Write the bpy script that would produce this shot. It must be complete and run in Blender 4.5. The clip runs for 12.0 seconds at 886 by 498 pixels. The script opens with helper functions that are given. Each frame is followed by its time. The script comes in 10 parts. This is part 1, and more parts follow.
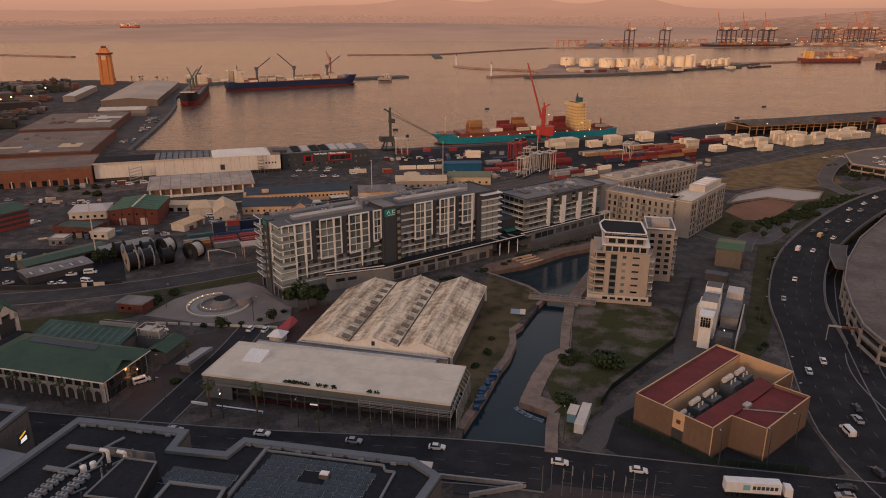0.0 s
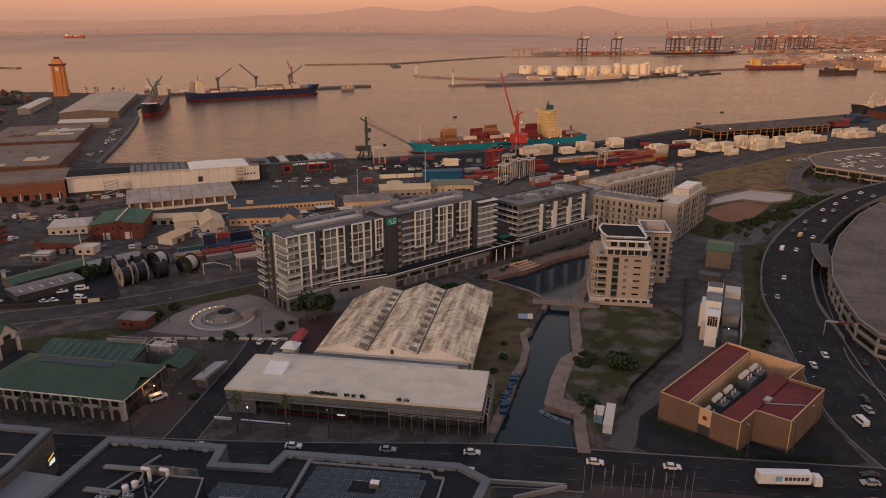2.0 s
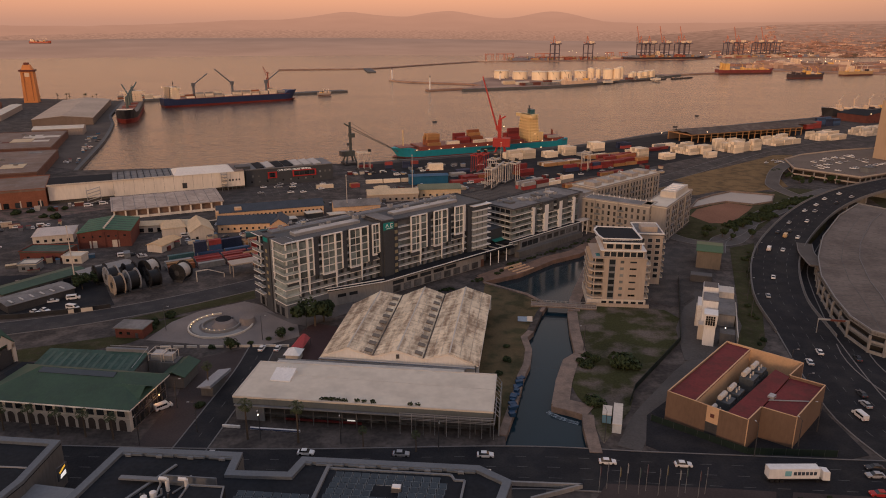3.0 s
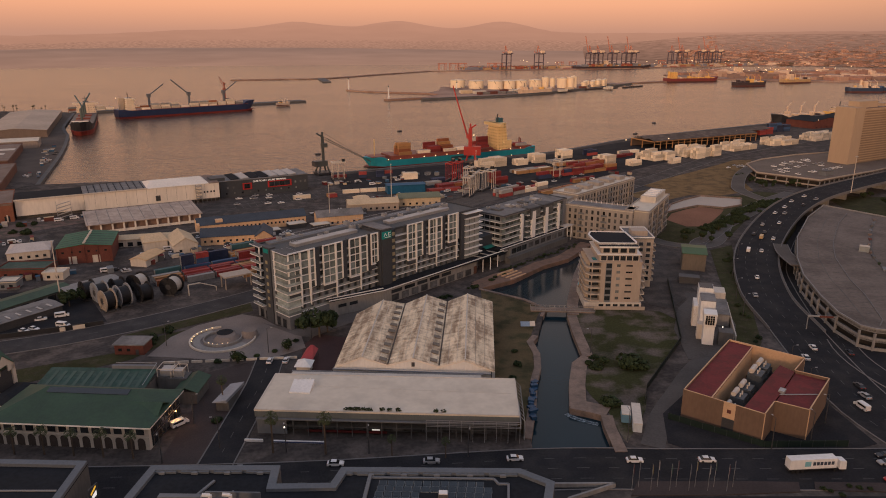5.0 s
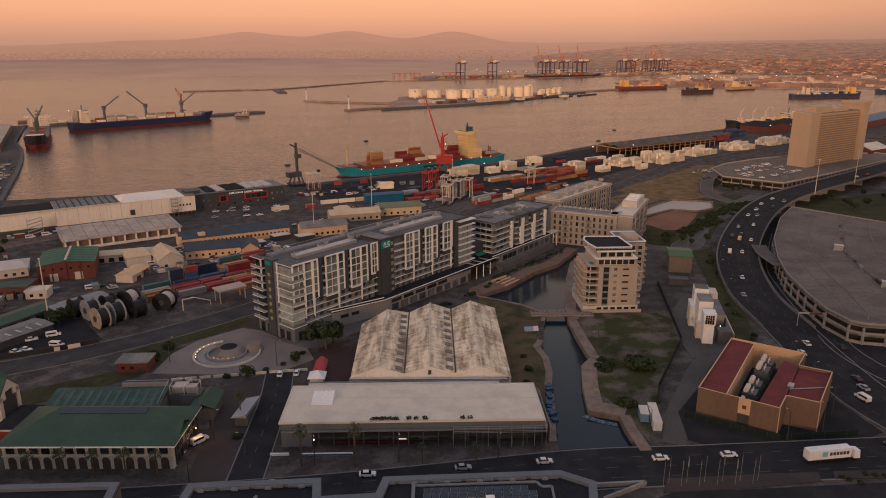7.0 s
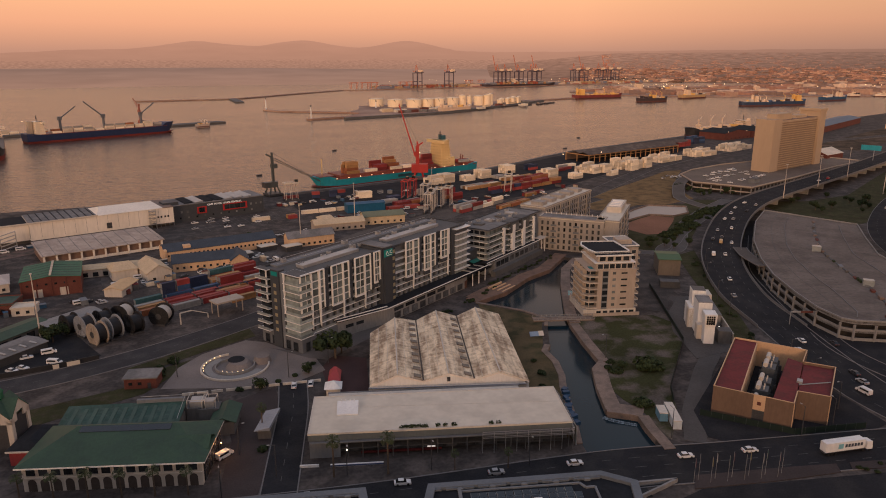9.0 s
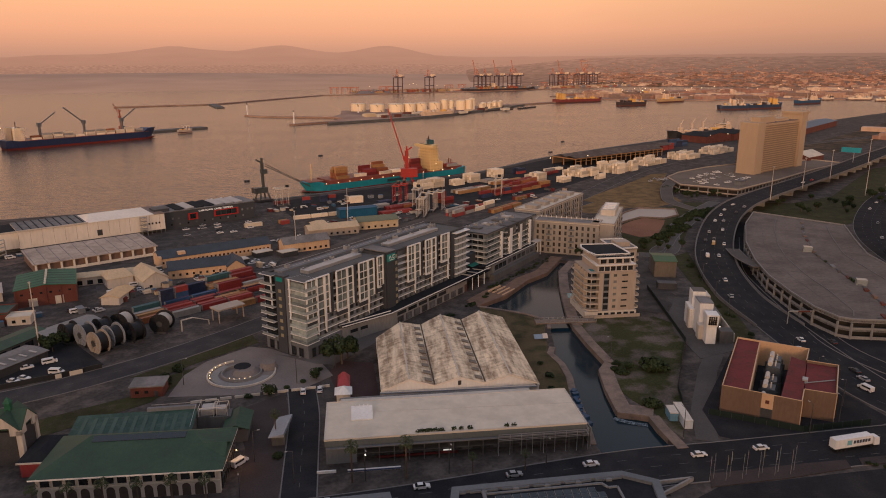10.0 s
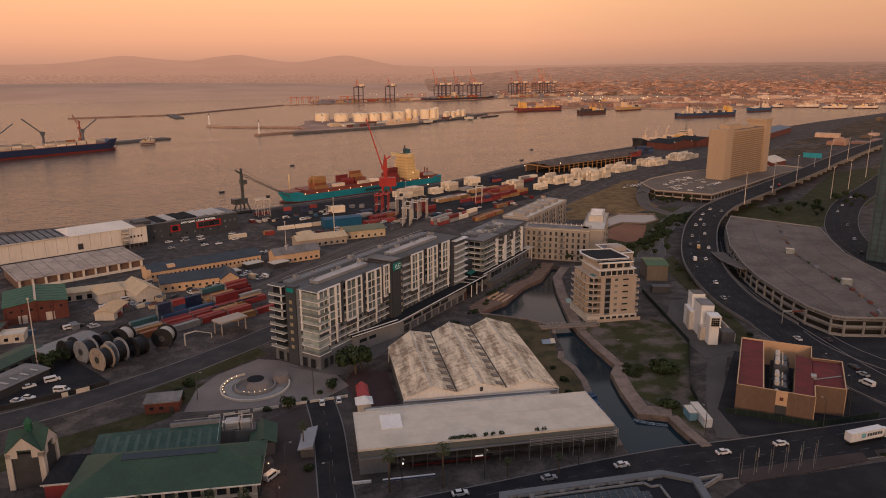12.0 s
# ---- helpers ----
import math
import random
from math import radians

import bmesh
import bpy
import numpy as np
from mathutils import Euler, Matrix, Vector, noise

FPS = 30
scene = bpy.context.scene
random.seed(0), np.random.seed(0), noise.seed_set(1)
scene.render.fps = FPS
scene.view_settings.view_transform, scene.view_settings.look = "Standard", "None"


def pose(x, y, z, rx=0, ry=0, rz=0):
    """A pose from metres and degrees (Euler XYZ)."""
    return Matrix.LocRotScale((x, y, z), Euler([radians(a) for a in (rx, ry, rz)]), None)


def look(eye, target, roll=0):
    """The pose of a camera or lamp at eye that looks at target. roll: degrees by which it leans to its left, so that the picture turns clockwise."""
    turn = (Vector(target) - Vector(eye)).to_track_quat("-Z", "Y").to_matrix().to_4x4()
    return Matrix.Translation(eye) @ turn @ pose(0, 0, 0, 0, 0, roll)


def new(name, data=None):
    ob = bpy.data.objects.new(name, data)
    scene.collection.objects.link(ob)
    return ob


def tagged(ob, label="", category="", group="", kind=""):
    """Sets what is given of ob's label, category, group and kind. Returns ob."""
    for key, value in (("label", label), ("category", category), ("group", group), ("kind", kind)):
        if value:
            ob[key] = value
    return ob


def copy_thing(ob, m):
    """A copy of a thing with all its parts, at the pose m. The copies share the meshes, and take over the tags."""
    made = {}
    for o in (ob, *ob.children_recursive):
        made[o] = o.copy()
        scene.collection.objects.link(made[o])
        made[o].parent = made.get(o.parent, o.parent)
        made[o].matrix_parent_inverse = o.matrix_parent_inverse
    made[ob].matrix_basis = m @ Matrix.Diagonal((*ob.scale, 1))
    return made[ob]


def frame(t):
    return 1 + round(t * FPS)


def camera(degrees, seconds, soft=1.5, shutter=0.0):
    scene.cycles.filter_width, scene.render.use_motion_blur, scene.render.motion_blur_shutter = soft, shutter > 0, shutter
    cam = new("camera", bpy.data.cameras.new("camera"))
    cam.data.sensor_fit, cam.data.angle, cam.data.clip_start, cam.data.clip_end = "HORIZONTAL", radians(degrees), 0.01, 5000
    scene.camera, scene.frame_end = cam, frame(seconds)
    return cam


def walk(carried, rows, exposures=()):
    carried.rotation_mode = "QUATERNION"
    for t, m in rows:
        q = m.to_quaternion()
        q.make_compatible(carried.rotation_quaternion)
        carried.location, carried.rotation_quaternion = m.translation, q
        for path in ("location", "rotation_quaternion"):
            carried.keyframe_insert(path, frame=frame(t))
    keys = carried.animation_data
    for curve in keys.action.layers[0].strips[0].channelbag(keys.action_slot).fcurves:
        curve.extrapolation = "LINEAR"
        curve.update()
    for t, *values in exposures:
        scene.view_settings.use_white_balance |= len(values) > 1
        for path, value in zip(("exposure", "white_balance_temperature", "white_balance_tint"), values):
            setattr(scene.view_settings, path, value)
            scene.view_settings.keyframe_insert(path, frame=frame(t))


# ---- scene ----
cam = camera(64.8, 12.0, 1.0)
PATH = [
    (0, (-3.052, 1.265, 106.949), (-3.071, 3.161, 106.315), 0.2),
    (0.5, (-7.857, 0.909, 106.926), (-7.847, 2.807, 106.297), 0.2),
    (1, (-12.753, 0.586, 106.912), (-12.712, 2.486, 106.29), 0.1),
    (1.5, (-17.692, 0.33, 106.906), (-17.619, 2.231, 106.29), 0.2),
    (2, (-22.664, 0.162, 106.926), (-22.555, 2.064, 106.315), 0.1),
    (2.5, (-27.587, 0.075, 106.95), (-27.441, 1.975, 106.346), 0.2),
    (3, (-32.562, 0.041, 106.953), (-32.377, 1.941, 106.355), 0.1),
    (5, (-52.17, 0.939, 106.877), (-51.847, 2.828, 106.304), 0.1),
    (5.5, (-56.976, 1.328, 106.878), (-56.617, 3.212, 106.311), 0.1),
    (6, (-61.796, 1.875, 106.891), (-61.403, 3.754, 106.331), 0.0),
    (6.5, (-66.588, 2.541, 106.884), (-66.165, 4.415, 106.33), 0.0),
    (7, (-71.408, 3.342, 106.862), (-70.953, 5.211, 106.314), -0.1),
    (9, (-90.862, 7.326, 106.769), (-90.281, 9.166, 106.245), -0.1),
    (9.5, (-95.591, 8.476, 106.777), (-94.981, 10.309, 106.258), -0.1),
    (10, (-100.327, 9.753, 106.807), (-99.689, 11.578, 106.295), -0.2),
    (10.5, (-105.007, 11.092, 106.818), (-104.339, 12.908, 106.312), -0.2),
    (11, (-109.736, 12.495, 106.825), (-109.04, 14.302, 106.325), -0.3),
    (11.5, (-114.51, 13.986, 106.834), (-113.786, 15.784, 106.339), -0.3),
    (12, (-119.311, 15.558, 106.847), (-118.559, 17.346, 106.359), -0.3),
]
walk(cam, [(t, look(eye, target, roll)) for t, eye, target, roll in PATH])

# ---- sky and sun ----
world = bpy.data.worlds.new("dusk_sky")
scene.world = world
world.use_nodes = True
wn, wl = world.node_tree.nodes, world.node_tree.links
wn.clear()
w_out = wn.new("ShaderNodeOutputWorld")
w_bg = wn.new("ShaderNodeBackground")
w_sky = wn.new("ShaderNodeTexSky")
w_sky.sky_type, w_sky.sun_disc = "NISHITA", False
SUN_EL, SUN_AZ = 9.0, 213.0        # degrees above the horizon; compass from +y towards +x
w_sky.sun_elevation, w_sky.sun_rotation = radians(SUN_EL), radians(SUN_AZ)
w_sky.dust_density = 3.0
w_co = wn.new("ShaderNodeTexCoord")
w_sep = wn.new("ShaderNodeSeparateXYZ")
w_ramp = wn.new("ShaderNodeValToRGB")
SKY_STEPS = [(0.0, (0.47, 0.245, 0.175)), (0.012, (0.53, 0.265, 0.18)), (0.045, (0.82, 0.37, 0.212)), (0.10, (1.0, 0.485, 0.235)),
             (0.20, (0.88, 0.5, 0.31)), (0.42, (0.435, 0.39, 0.39)), (1.0, (0.285, 0.325, 0.46))]
while len(w_ramp.color_ramp.elements) < len(SKY_STEPS):
    w_ramp.color_ramp.elements.new(0.5)
for e, (p, c) in zip(w_ramp.color_ramp.elements, SKY_STEPS):
    e.position, e.color = p, (*c, 1)
w_mix = wn.new("ShaderNodeMix")
w_mix.data_type, w_mix.blend_type = "RGBA", "ADD"
w_dim = wn.new("ShaderNodeMix")
w_dim.data_type, w_dim.blend_type = "RGBA", "MULTIPLY"
w_dim.inputs[0].default_value = 1.0
w_dim.inputs[7].default_value = (0.012, 0.012, 0.012, 1)
wl.new(w_co.outputs["Generated"], w_sep.inputs[0])
wl.new(w_sep.outputs["Z"], w_ramp.inputs[0])
wl.new(w_sky.outputs[0], w_dim.inputs[6])
w_mix.inputs[0].default_value = 1.0
wl.new(w_ramp.outputs[0], w_mix.inputs[6])
wl.new(w_dim.outputs[2], w_mix.inputs[7])
# the afterglow fades towards the east
w_dir = wn.new("ShaderNodeVectorMath")
w_dir.operation = "DOT_PRODUCT"
w_dir.inputs[1].default_value = (math.sin(radians(62)), math.cos(radians(62)), 0)
w_fade = wn.new("ShaderNodeMapRange")
w_fade.inputs[1].default_value, w_fade.inputs[2].default_value = 0.83, 1.0
w_east = wn.new("ShaderNodeMix")
w_east.data_type, w_east.blend_type = "RGBA", "MULTIPLY"
w_east.inputs[7].default_value = (0.72, 0.755, 0.79, 1)
wl.new(w_co.outputs["Generated"], w_dir.inputs[0]), wl.new(w_dir.outputs["Value"], w_fade.inputs[0]), wl.new(w_fade.outputs[0], w_east.inputs[0])
wl.new(w_mix.outputs[2], w_east.inputs[6])
wl.new(w_east.outputs[2], w_bg.inputs["Color"])
w_bg.inputs["Strength"].default_value = 1.0
wl.new(w_bg.outputs[0], w_out.inputs["Surface"])
sun_data = bpy.data.lights.new("sun", "SUN")
sun_data.energy, sun_data.angle, sun_data.color = 1.7, radians(14), (1.0, 0.6, 0.36)
sun = new("sun", sun_data)
_az, _el = radians(SUN_AZ), radians(SUN_EL)
sun.matrix_world = look((0, 0, 300), (-1000 * math.sin(_az) * math.cos(_el), -1000 * math.cos(_az) * math.cos(_el), 300 - 1000 * math.sin(_el)))
scene.view_settings.exposure = 0.12

# ---- materials ----
def mat(name, c, rough=0.85, var=0.18, big=0.08, fine=1.5, bump=0.0, metal=0.0, streak=1.0, second=None, spec=0.3, rand=0.0, edge=(0.45, 0.62), stretch=None, island=False):
    """A surface with variation at two scales. second: a stain colour that shows in patches; rand: change from piece to piece."""
    m = bpy.data.materials.new(name)
    m.use_nodes = True
    n, l = m.node_tree.nodes, m.node_tree.links
    b = n["Principled BSDF"]
    b.inputs["Roughness"].default_value, b.inputs["Metallic"].default_value = rough, metal
    b.inputs["Specular IOR Level"].default_value = spec
    geo = n.new("ShaderNodeNewGeometry")
    mp = n.new("ShaderNodeMapping")
    mp.inputs["Scale"].default_value = stretch or (1, 1, 1 / streak)
    l.new(geo.outputs["Position"], mp.inputs[0])

    def noise_at(scale, detail):
        t = n.new("ShaderNodeTexNoise")
        t.inputs["Scale"].default_value, t.inputs["Detail"].default_value = scale, detail
        l.new(mp.outputs[0], t.inputs["Vector"])
        return t
    a, f = noise_at(big, 4), noise_at(fine, 5)
    s = n.new("ShaderNodeMath")
    s.operation = "ADD"
    l.new(a.outputs[0], s.inputs[0]), l.new(f.outputs[0], s.inputs[1])
    r = n.new("ShaderNodeMapRange")
    r.inputs[1].default_value, r.inputs[2].default_value = 0.7, 1.3
    r.inputs[3].default_value, r.inputs[4].default_value = 1 - var, 1 + var
    l.new(s.outputs[0], r.inputs[0])
    base = n.new("ShaderNodeMix")
    base.data_type = "RGBA"
    base.inputs[6].default_value = (*c, 1)
    base.inputs[7].default_value = (*(second or c), 1)
    base.inputs[0].default_value = 0.0
    if second:
        k = noise_at(big * 2.7, 6)
        kr = n.new("ShaderNodeMapRange")
        kr.inputs[1].default_value, kr.inputs[2].default_value = edge
        l.new(k.outputs[0], kr.inputs[0]), l.new(kr.outputs[0], base.inputs[0])
    mul = n.new("ShaderNodeVectorMath")
    mul.operation = "SCALE"
    l.new(base.outputs[2], mul.inputs[0])
    if rand:
        oi = n.new("ShaderNodeNewGeometry" if island else "ShaderNodeObjectInfo")
        rr = n.new("ShaderNodeMapRange")
        rr.inputs[3].default_value, rr.inputs[4].default_value = 1 - rand, 1 + rand
        l.new(oi.outputs["Random Per Island" if island else "Random"], rr.inputs[0])
        m2 = n.new("ShaderNodeMath")
        m2.operation = "MULTIPLY"
        l.new(r.outputs[0], m2.inputs[0]), l.new(rr.outputs[0], m2.inputs[1])
        l.new(m2.outputs[0], mul.inputs["Scale"])
    else:
        l.new(r.outputs[0], mul.inputs["Scale"])
    l.new(mul.outputs[0], b.inputs["Base Color"])
    if bump:
        bu = n.new("ShaderNodeBump")
        bu.inputs["Strength"].default_value, bu.inputs["Distance"].default_value = bump, 0.1
        l.new(f.outputs[0], bu.inputs["Height"]), l.new(bu.outputs[0], b.inputs["Normal"])
    return m


def stained_sheet(name, pale, brown, along):
    """Pale roof sheeting with brown stains in long bands along one direction (degrees) and brushed streaks across it."""
    m = mat(name, pale, 0.85, 0.12, 0.15, 2.0, spec=0.15, rand=0.1)
    n, l = m.node_tree.nodes, m.node_tree.links
    base = next(k for k in n if k.bl_idname == "ShaderNodeMix")
    base.inputs[7].default_value = (*brown, 1)
    geo = n.new("ShaderNodeNewGeometry")
    turn = n.new("ShaderNodeMapping")
    turn.inputs["Rotation"].default_value = (0, 0, radians(-along))
    l.new(geo.outputs["Position"], turn.inputs[0])
    total = None
    for sx, sy, weight in ((0.07, 0.36, 1.0), (0.7, 0.14, 0.5), (0.45, 1.1, 0.45)):
        mp = n.new("ShaderNodeMapping")
        mp.inputs["Scale"].default_value = (sx, sy, 0.2)
        no = n.new("ShaderNodeTexNoise")
        no.inputs["Scale"].default_value, no.inputs["Detail"].default_value = 1.0, 4
        k = n.new("ShaderNodeMath")
        k.operation, k.inputs[1].default_value = "MULTIPLY", weight
        l.new(turn.outputs[0], mp.inputs[0]), l.new(mp.outputs[0], no.inputs["Vector"]), l.new(no.outputs[0], k.inputs[0])
        if total:
            add = n.new("ShaderNodeMath")
            l.new(total.outputs[0], add.inputs[0]), l.new(k.outputs[0], add.inputs[1])
            total = add
        else:
            total = k
    rng = n.new("ShaderNodeMapRange")
    rng.inputs[1].default_value, rng.inputs[2].default_value = 0.86, 1.16
    l.new(total.outputs[0], rng.inputs[0]), l.new(rng.outputs[0], base.inputs[0])
    return m


def glow(name, c, strength):
    m = bpy.data.materials.new(name)
    m.use_nodes = True
    b = m.node_tree.nodes["Principled BSDF"]
    b.inputs["Base Color"].default_value = (*c, 1)
    b.inputs["Emission Color"].default_value, b.inputs["Emission Strength"].default_value = (*c, 1), strength
    return m


def water(name, c, rough, wave, scale, height):
    m = mat(name, c, rough, 0.1, 0.01, 0.05, spec=0.5)
    n, l = m.node_tree.nodes, m.node_tree.links
    b = n["Principled BSDF"]
    b.inputs["IOR"].default_value = 1.33
    geo = n.new("ShaderNodeNewGeometry")
    mp = n.new("ShaderNodeMapping")
    mp.inputs["Rotation"].default_value = (0, 0, radians(25))
    mp.inputs["Scale"].default_value = (1, 2.2, 1)
    l.new(geo.outputs["Position"], mp.inputs[0])
    t, t2 = n.new("ShaderNodeTexNoise"), n.new("ShaderNodeTexNoise")
    t.inputs["Scale"].default_value, t.inputs["Detail"].default_value = scale, 4
    t2.inputs["Scale"].default_value, t2.inputs["Detail"].default_value = 0.006, 3
    l.new(mp.outputs[0], t.inputs["Vector"]), l.new(mp.outputs[0], t2.inputs["Vector"])
    bu = n.new("ShaderNodeBump")
    bu.inputs["Strength"].default_value, bu.inputs["Distance"].default_value = wave, height
    l.new(t.outputs[0], bu.inputs["Height"]), l.new(bu.outputs[0], b.inputs["Normal"])
    mr = n.new("ShaderNodeMapRange")
    mr.inputs[1].default_value, mr.inputs[2].default_value = 0.35, 0.65
    mr.inputs[3].default_value, mr.inputs[4].default_value = rough * 0.92, rough * 1.1
    l.new(t2.outputs[0], mr.inputs[0]), l.new(mr.outputs[0], b.inputs["Roughness"])
    return m


ASPHALT = mat("asphalt", (0.026, 0.026, 0.029), 0.85, 0.25, 0.05, 2.0, second=(0.036, 0.035, 0.036), spec=0.06)
ASPHALT_OLD = mat("old_asphalt", (0.062, 0.055, 0.052), 0.9, 0.28, 0.06, 1.5, second=(0.096, 0.083, 0.075), spec=0.12)
DOCKWHITE = mat("dock_white", (0.76, 0.69, 0.6), 0.85, 0.1, 0.06, 0.8, streak=4)
YARD = mat("yard_concrete", (0.066, 0.057, 0.053), 0.95, 0.38, 0.06, 0.8, second=(0.11, 0.092, 0.082), spec=0.1)
PAVING = mat("paving", (0.2, 0.17, 0.155), 0.9, 0.2, 0.1, 2.5)
QUAYSTONE = mat("quay_stone", (0.225, 0.165, 0.132), 0.9, 0.24, 0.1, 2.0, second=(0.16, 0.122, 0.1))
KERB = mat("kerb", (0.17, 0.16, 0.155), 0.9, 0.15)
GRASS = mat("grass", (0.046, 0.047, 0.021), 0.95, 0.35, 0.12, 3.0, second=(0.07, 0.056, 0.036), spec=0.1, edge=(0.48, 0.7))
FIELD = mat("field_grass", (0.2, 0.128, 0.062), 0.95, 0.25, 0.05, 1.5, second=(0.125, 0.085, 0.045), spec=0.1)
DRYGRASS = mat("dry_grass", (0.12, 0.088, 0.048), 0.95, 0.3, 0.05, 2.0, second=(0.06, 0.054, 0.028), spec=0.1)
DIRT = mat("dirt", (0.16, 0.135, 0.115), 0.95, 0.3, 0.07, 2.0, second=(0.09, 0.085, 0.06), spec=0.1)
REDEARTH = mat("red_earth", (0.23, 0.115, 0.075), 0.95, 0.2, 0.04, 1.0, spec=0.1)
BRICKPAVE = mat("brick_paving", (0.05, 0.038, 0.036), 0.9, 0.25, 0.1, 2.5)
ROADLINE = mat("road_line", (0.1, 0.098, 0.095), 0.8, 0.3, 0.3, 3.0)
WHITE = mat("white_paint", (0.76, 0.74, 0.71), 0.7, 0.1, 0.1, 1.5, streak=4)
OFFWHITE = mat("offwhite_render", (0.56, 0.5, 0.43), 0.85, 0.14, 0.1, 1.2, streak=5)
CREAM = mat("cream_render", (0.42, 0.345, 0.28), 0.85, 0.12, 0.1, 1.2, streak=5)
PALEROOF = mat("pale_roof", (0.63, 0.56, 0.46), 0.8, 0.07, 0.05, 0.6, second=(0.56, 0.495, 0.405))
GREYROOF = mat("grey_roof", (0.2, 0.19, 0.185), 0.85, 0.2, 0.06, 1.0, second=(0.14, 0.135, 0.13))
LAWN = mat("lawn", (0.05, 0.052, 0.022), 0.95, 0.35, 0.035, 1.5, second=(0.135, 0.11, 0.092), spec=0.1, edge=(0.47, 0.6))
LEDGE = mat("ledge_cladding", (0.122, 0.138, 0.156), 0.75, 0.15, 0.1, 1.5)
FLATS = mat("flats_render", (0.345, 0.307, 0.27), 0.85, 0.14, 0.1, 1.2, streak=5)
DARKROOF = mat("dark_roof", (0.021, 0.0235, 0.028), 0.85, 0.25, 0.08, 1.0, spec=0.08)
CONCRETE = mat("concrete", (0.25, 0.24, 0.23), 0.9, 0.18, 0.08, 1.5, streak=4)
DARKCONC = mat("dark_concrete", (0.11, 0.107, 0.105), 0.9, 0.2, 0.08, 1.5, streak=4)
CHARCOAL = mat("charcoal_cladding", (0.055, 0.06, 0.068), 0.6, 0.15, 0.1, 1.5)
GREYCLAD = mat("grey_cladding", (0.162, 0.172, 0.184), 0.7, 0.12, 0.1, 1.5, streak=3)
GLASS = mat("dark_glass", (0.022, 0.026, 0.03), 0.08, 0.3, 0.15, 0.4, spec=0.6, rand=0.5)
GREYGLASS = mat("grey_shop_glass", (0.1, 0.102, 0.106), 0.15, 0.4, 0.15, 0.6, spec=0.6, rand=0.5)
CURTAIN = mat("curtained_glass", (0.16, 0.17, 0.17), 0.15, 0.3, 0.2, 0.6, spec=0.6, rand=0.5)
HOTELGLASS = mat("tinted_glass", (0.13, 0.155, 0.15), 0.1, 0.4, 0.15, 0.5, spec=0.6, rand=0.7)
CORNERGLASS = mat("pale_green_glass", (0.29, 0.33, 0.32), 0.12, 0.3, 0.2, 0.6, spec=0.6, rand=0.4)
# dark brown that paints the shade inside the arcade openings
ARCHSHADE = mat("shaded_arcade", (0.07, 0.055, 0.048), 0.9, 0.2, 0.2, 1.0)
BALUSTRADE = mat("green_glass", (0.27, 0.29, 0.285), 0.12, 0.15, 0.2, 1.0, spec=0.6)
GREENROOF = mat("green_metal_roof", (0.036, 0.074, 0.047), 0.6, 0.14, 0.1, 1.2, second=(0.032, 0.064, 0.044))
GREENROOF2 = mat("weathered_green_roof", (0.03, 0.07, 0.055), 0.7, 0.3, 0.12, 1.2, second=(0.05, 0.085, 0.07))
BRIGHTGREEN = mat("bright_green_sheet", (0.02, 0.115, 0.062), 0.6, 0.2, 0.15, 1.0)
REDROOF = mat("red_roof", (0.15, 0.022, 0.024), 0.75, 0.2, 0.1, 1.2, second=(0.115, 0.022, 0.022))
TANWALL = mat("tan_wall", (0.17, 0.11, 0.076), 0.9, 0.12, 0.1, 1.5, streak=3)
PALETAN = mat("pale_tan_render", (0.6, 0.39, 0.235), 0.9, 0.1, 0.1, 1.5)
BRICK = mat("red_brick", (0.135, 0.047, 0.036), 0.9, 0.2, 0.2, 3.0)
BROWNROOF = mat("brown_roof", (0.185, 0.128, 0.1), 0.85, 0.2, 0.04, 0.6, second=(0.21, 0.16, 0.135))
SHEDROOF = stained_sheet("stained_sheet", (0.8, 0.65, 0.46), (0.31, 0.22, 0.148), 77)
TIN = mat("galvanised", (0.4, 0.4, 0.4), 0.45, 0.15, 0.2, 2.0, metal=0.5)
STEEL = mat("dark_steel", (0.08, 0.08, 0.085), 0.5, 0.2, 0.3, 3.0, metal=0.4)
BLACK = mat("black_rubber", (0.015, 0.015, 0.016), 0.6, 0.2, 0.5, 4.0)
SOLAR = mat("solar_cells", (0.016, 0.024, 0.03), 0.12, 0.2, 0.5, 3.0, spec=0.6, rand=0.3)
TEAL = mat("teal_paint", (0.02, 0.26, 0.34), 0.5, 0.12, 0.03, 0.4, streak=3)
NAVY = mat("navy_paint", (0.025, 0.04, 0.1), 0.5, 0.15, 0.03, 0.4, streak=3)
BOOTRED = mat("antifouling_red", (0.21, 0.038, 0.032), 0.6, 0.15, 0.05, 0.5)
CRANERED = mat("crane_red", (0.4, 0.035, 0.03), 0.5, 0.15, 0.1, 1.0)
SHIPCREAM = mat("ship_cream", (0.76, 0.55, 0.27), 0.6, 0.08, 0.1, 1.0)
TOWERORANGE = mat("tower_orange", (0.62, 0.24, 0.08), 0.7, 0.08, 0.05, 0.5)
CIVIC = mat("civic_concrete", (0.445, 0.325, 0.22), 0.85, 0.05, 0.05, 0.6, streak=5)
LEAF = mat("leaves", (0.035, 0.05, 0.022), 0.8, 0.5, 0.6, 3.0, spec=0.15)
PALMLEAF = mat("palm_leaves", (0.05, 0.062, 0.03), 0.8, 0.4, 0.6, 3.0, spec=0.15)
BARK = mat("bark", (0.1, 0.075, 0.055), 0.95, 0.3, 0.5, 5.0)
TANKWHITE = mat("tank_paint", (0.84, 0.68, 0.48), 0.6, 0.08, 0.02, 0.2, streak=4)
# warm pale land colour with some distance haze put in
FARLAND = mat("far_land", (0.27, 0.17, 0.13), 0.95, 0.3, 0.004, 0.03, second=(0.36, 0.24, 0.18))
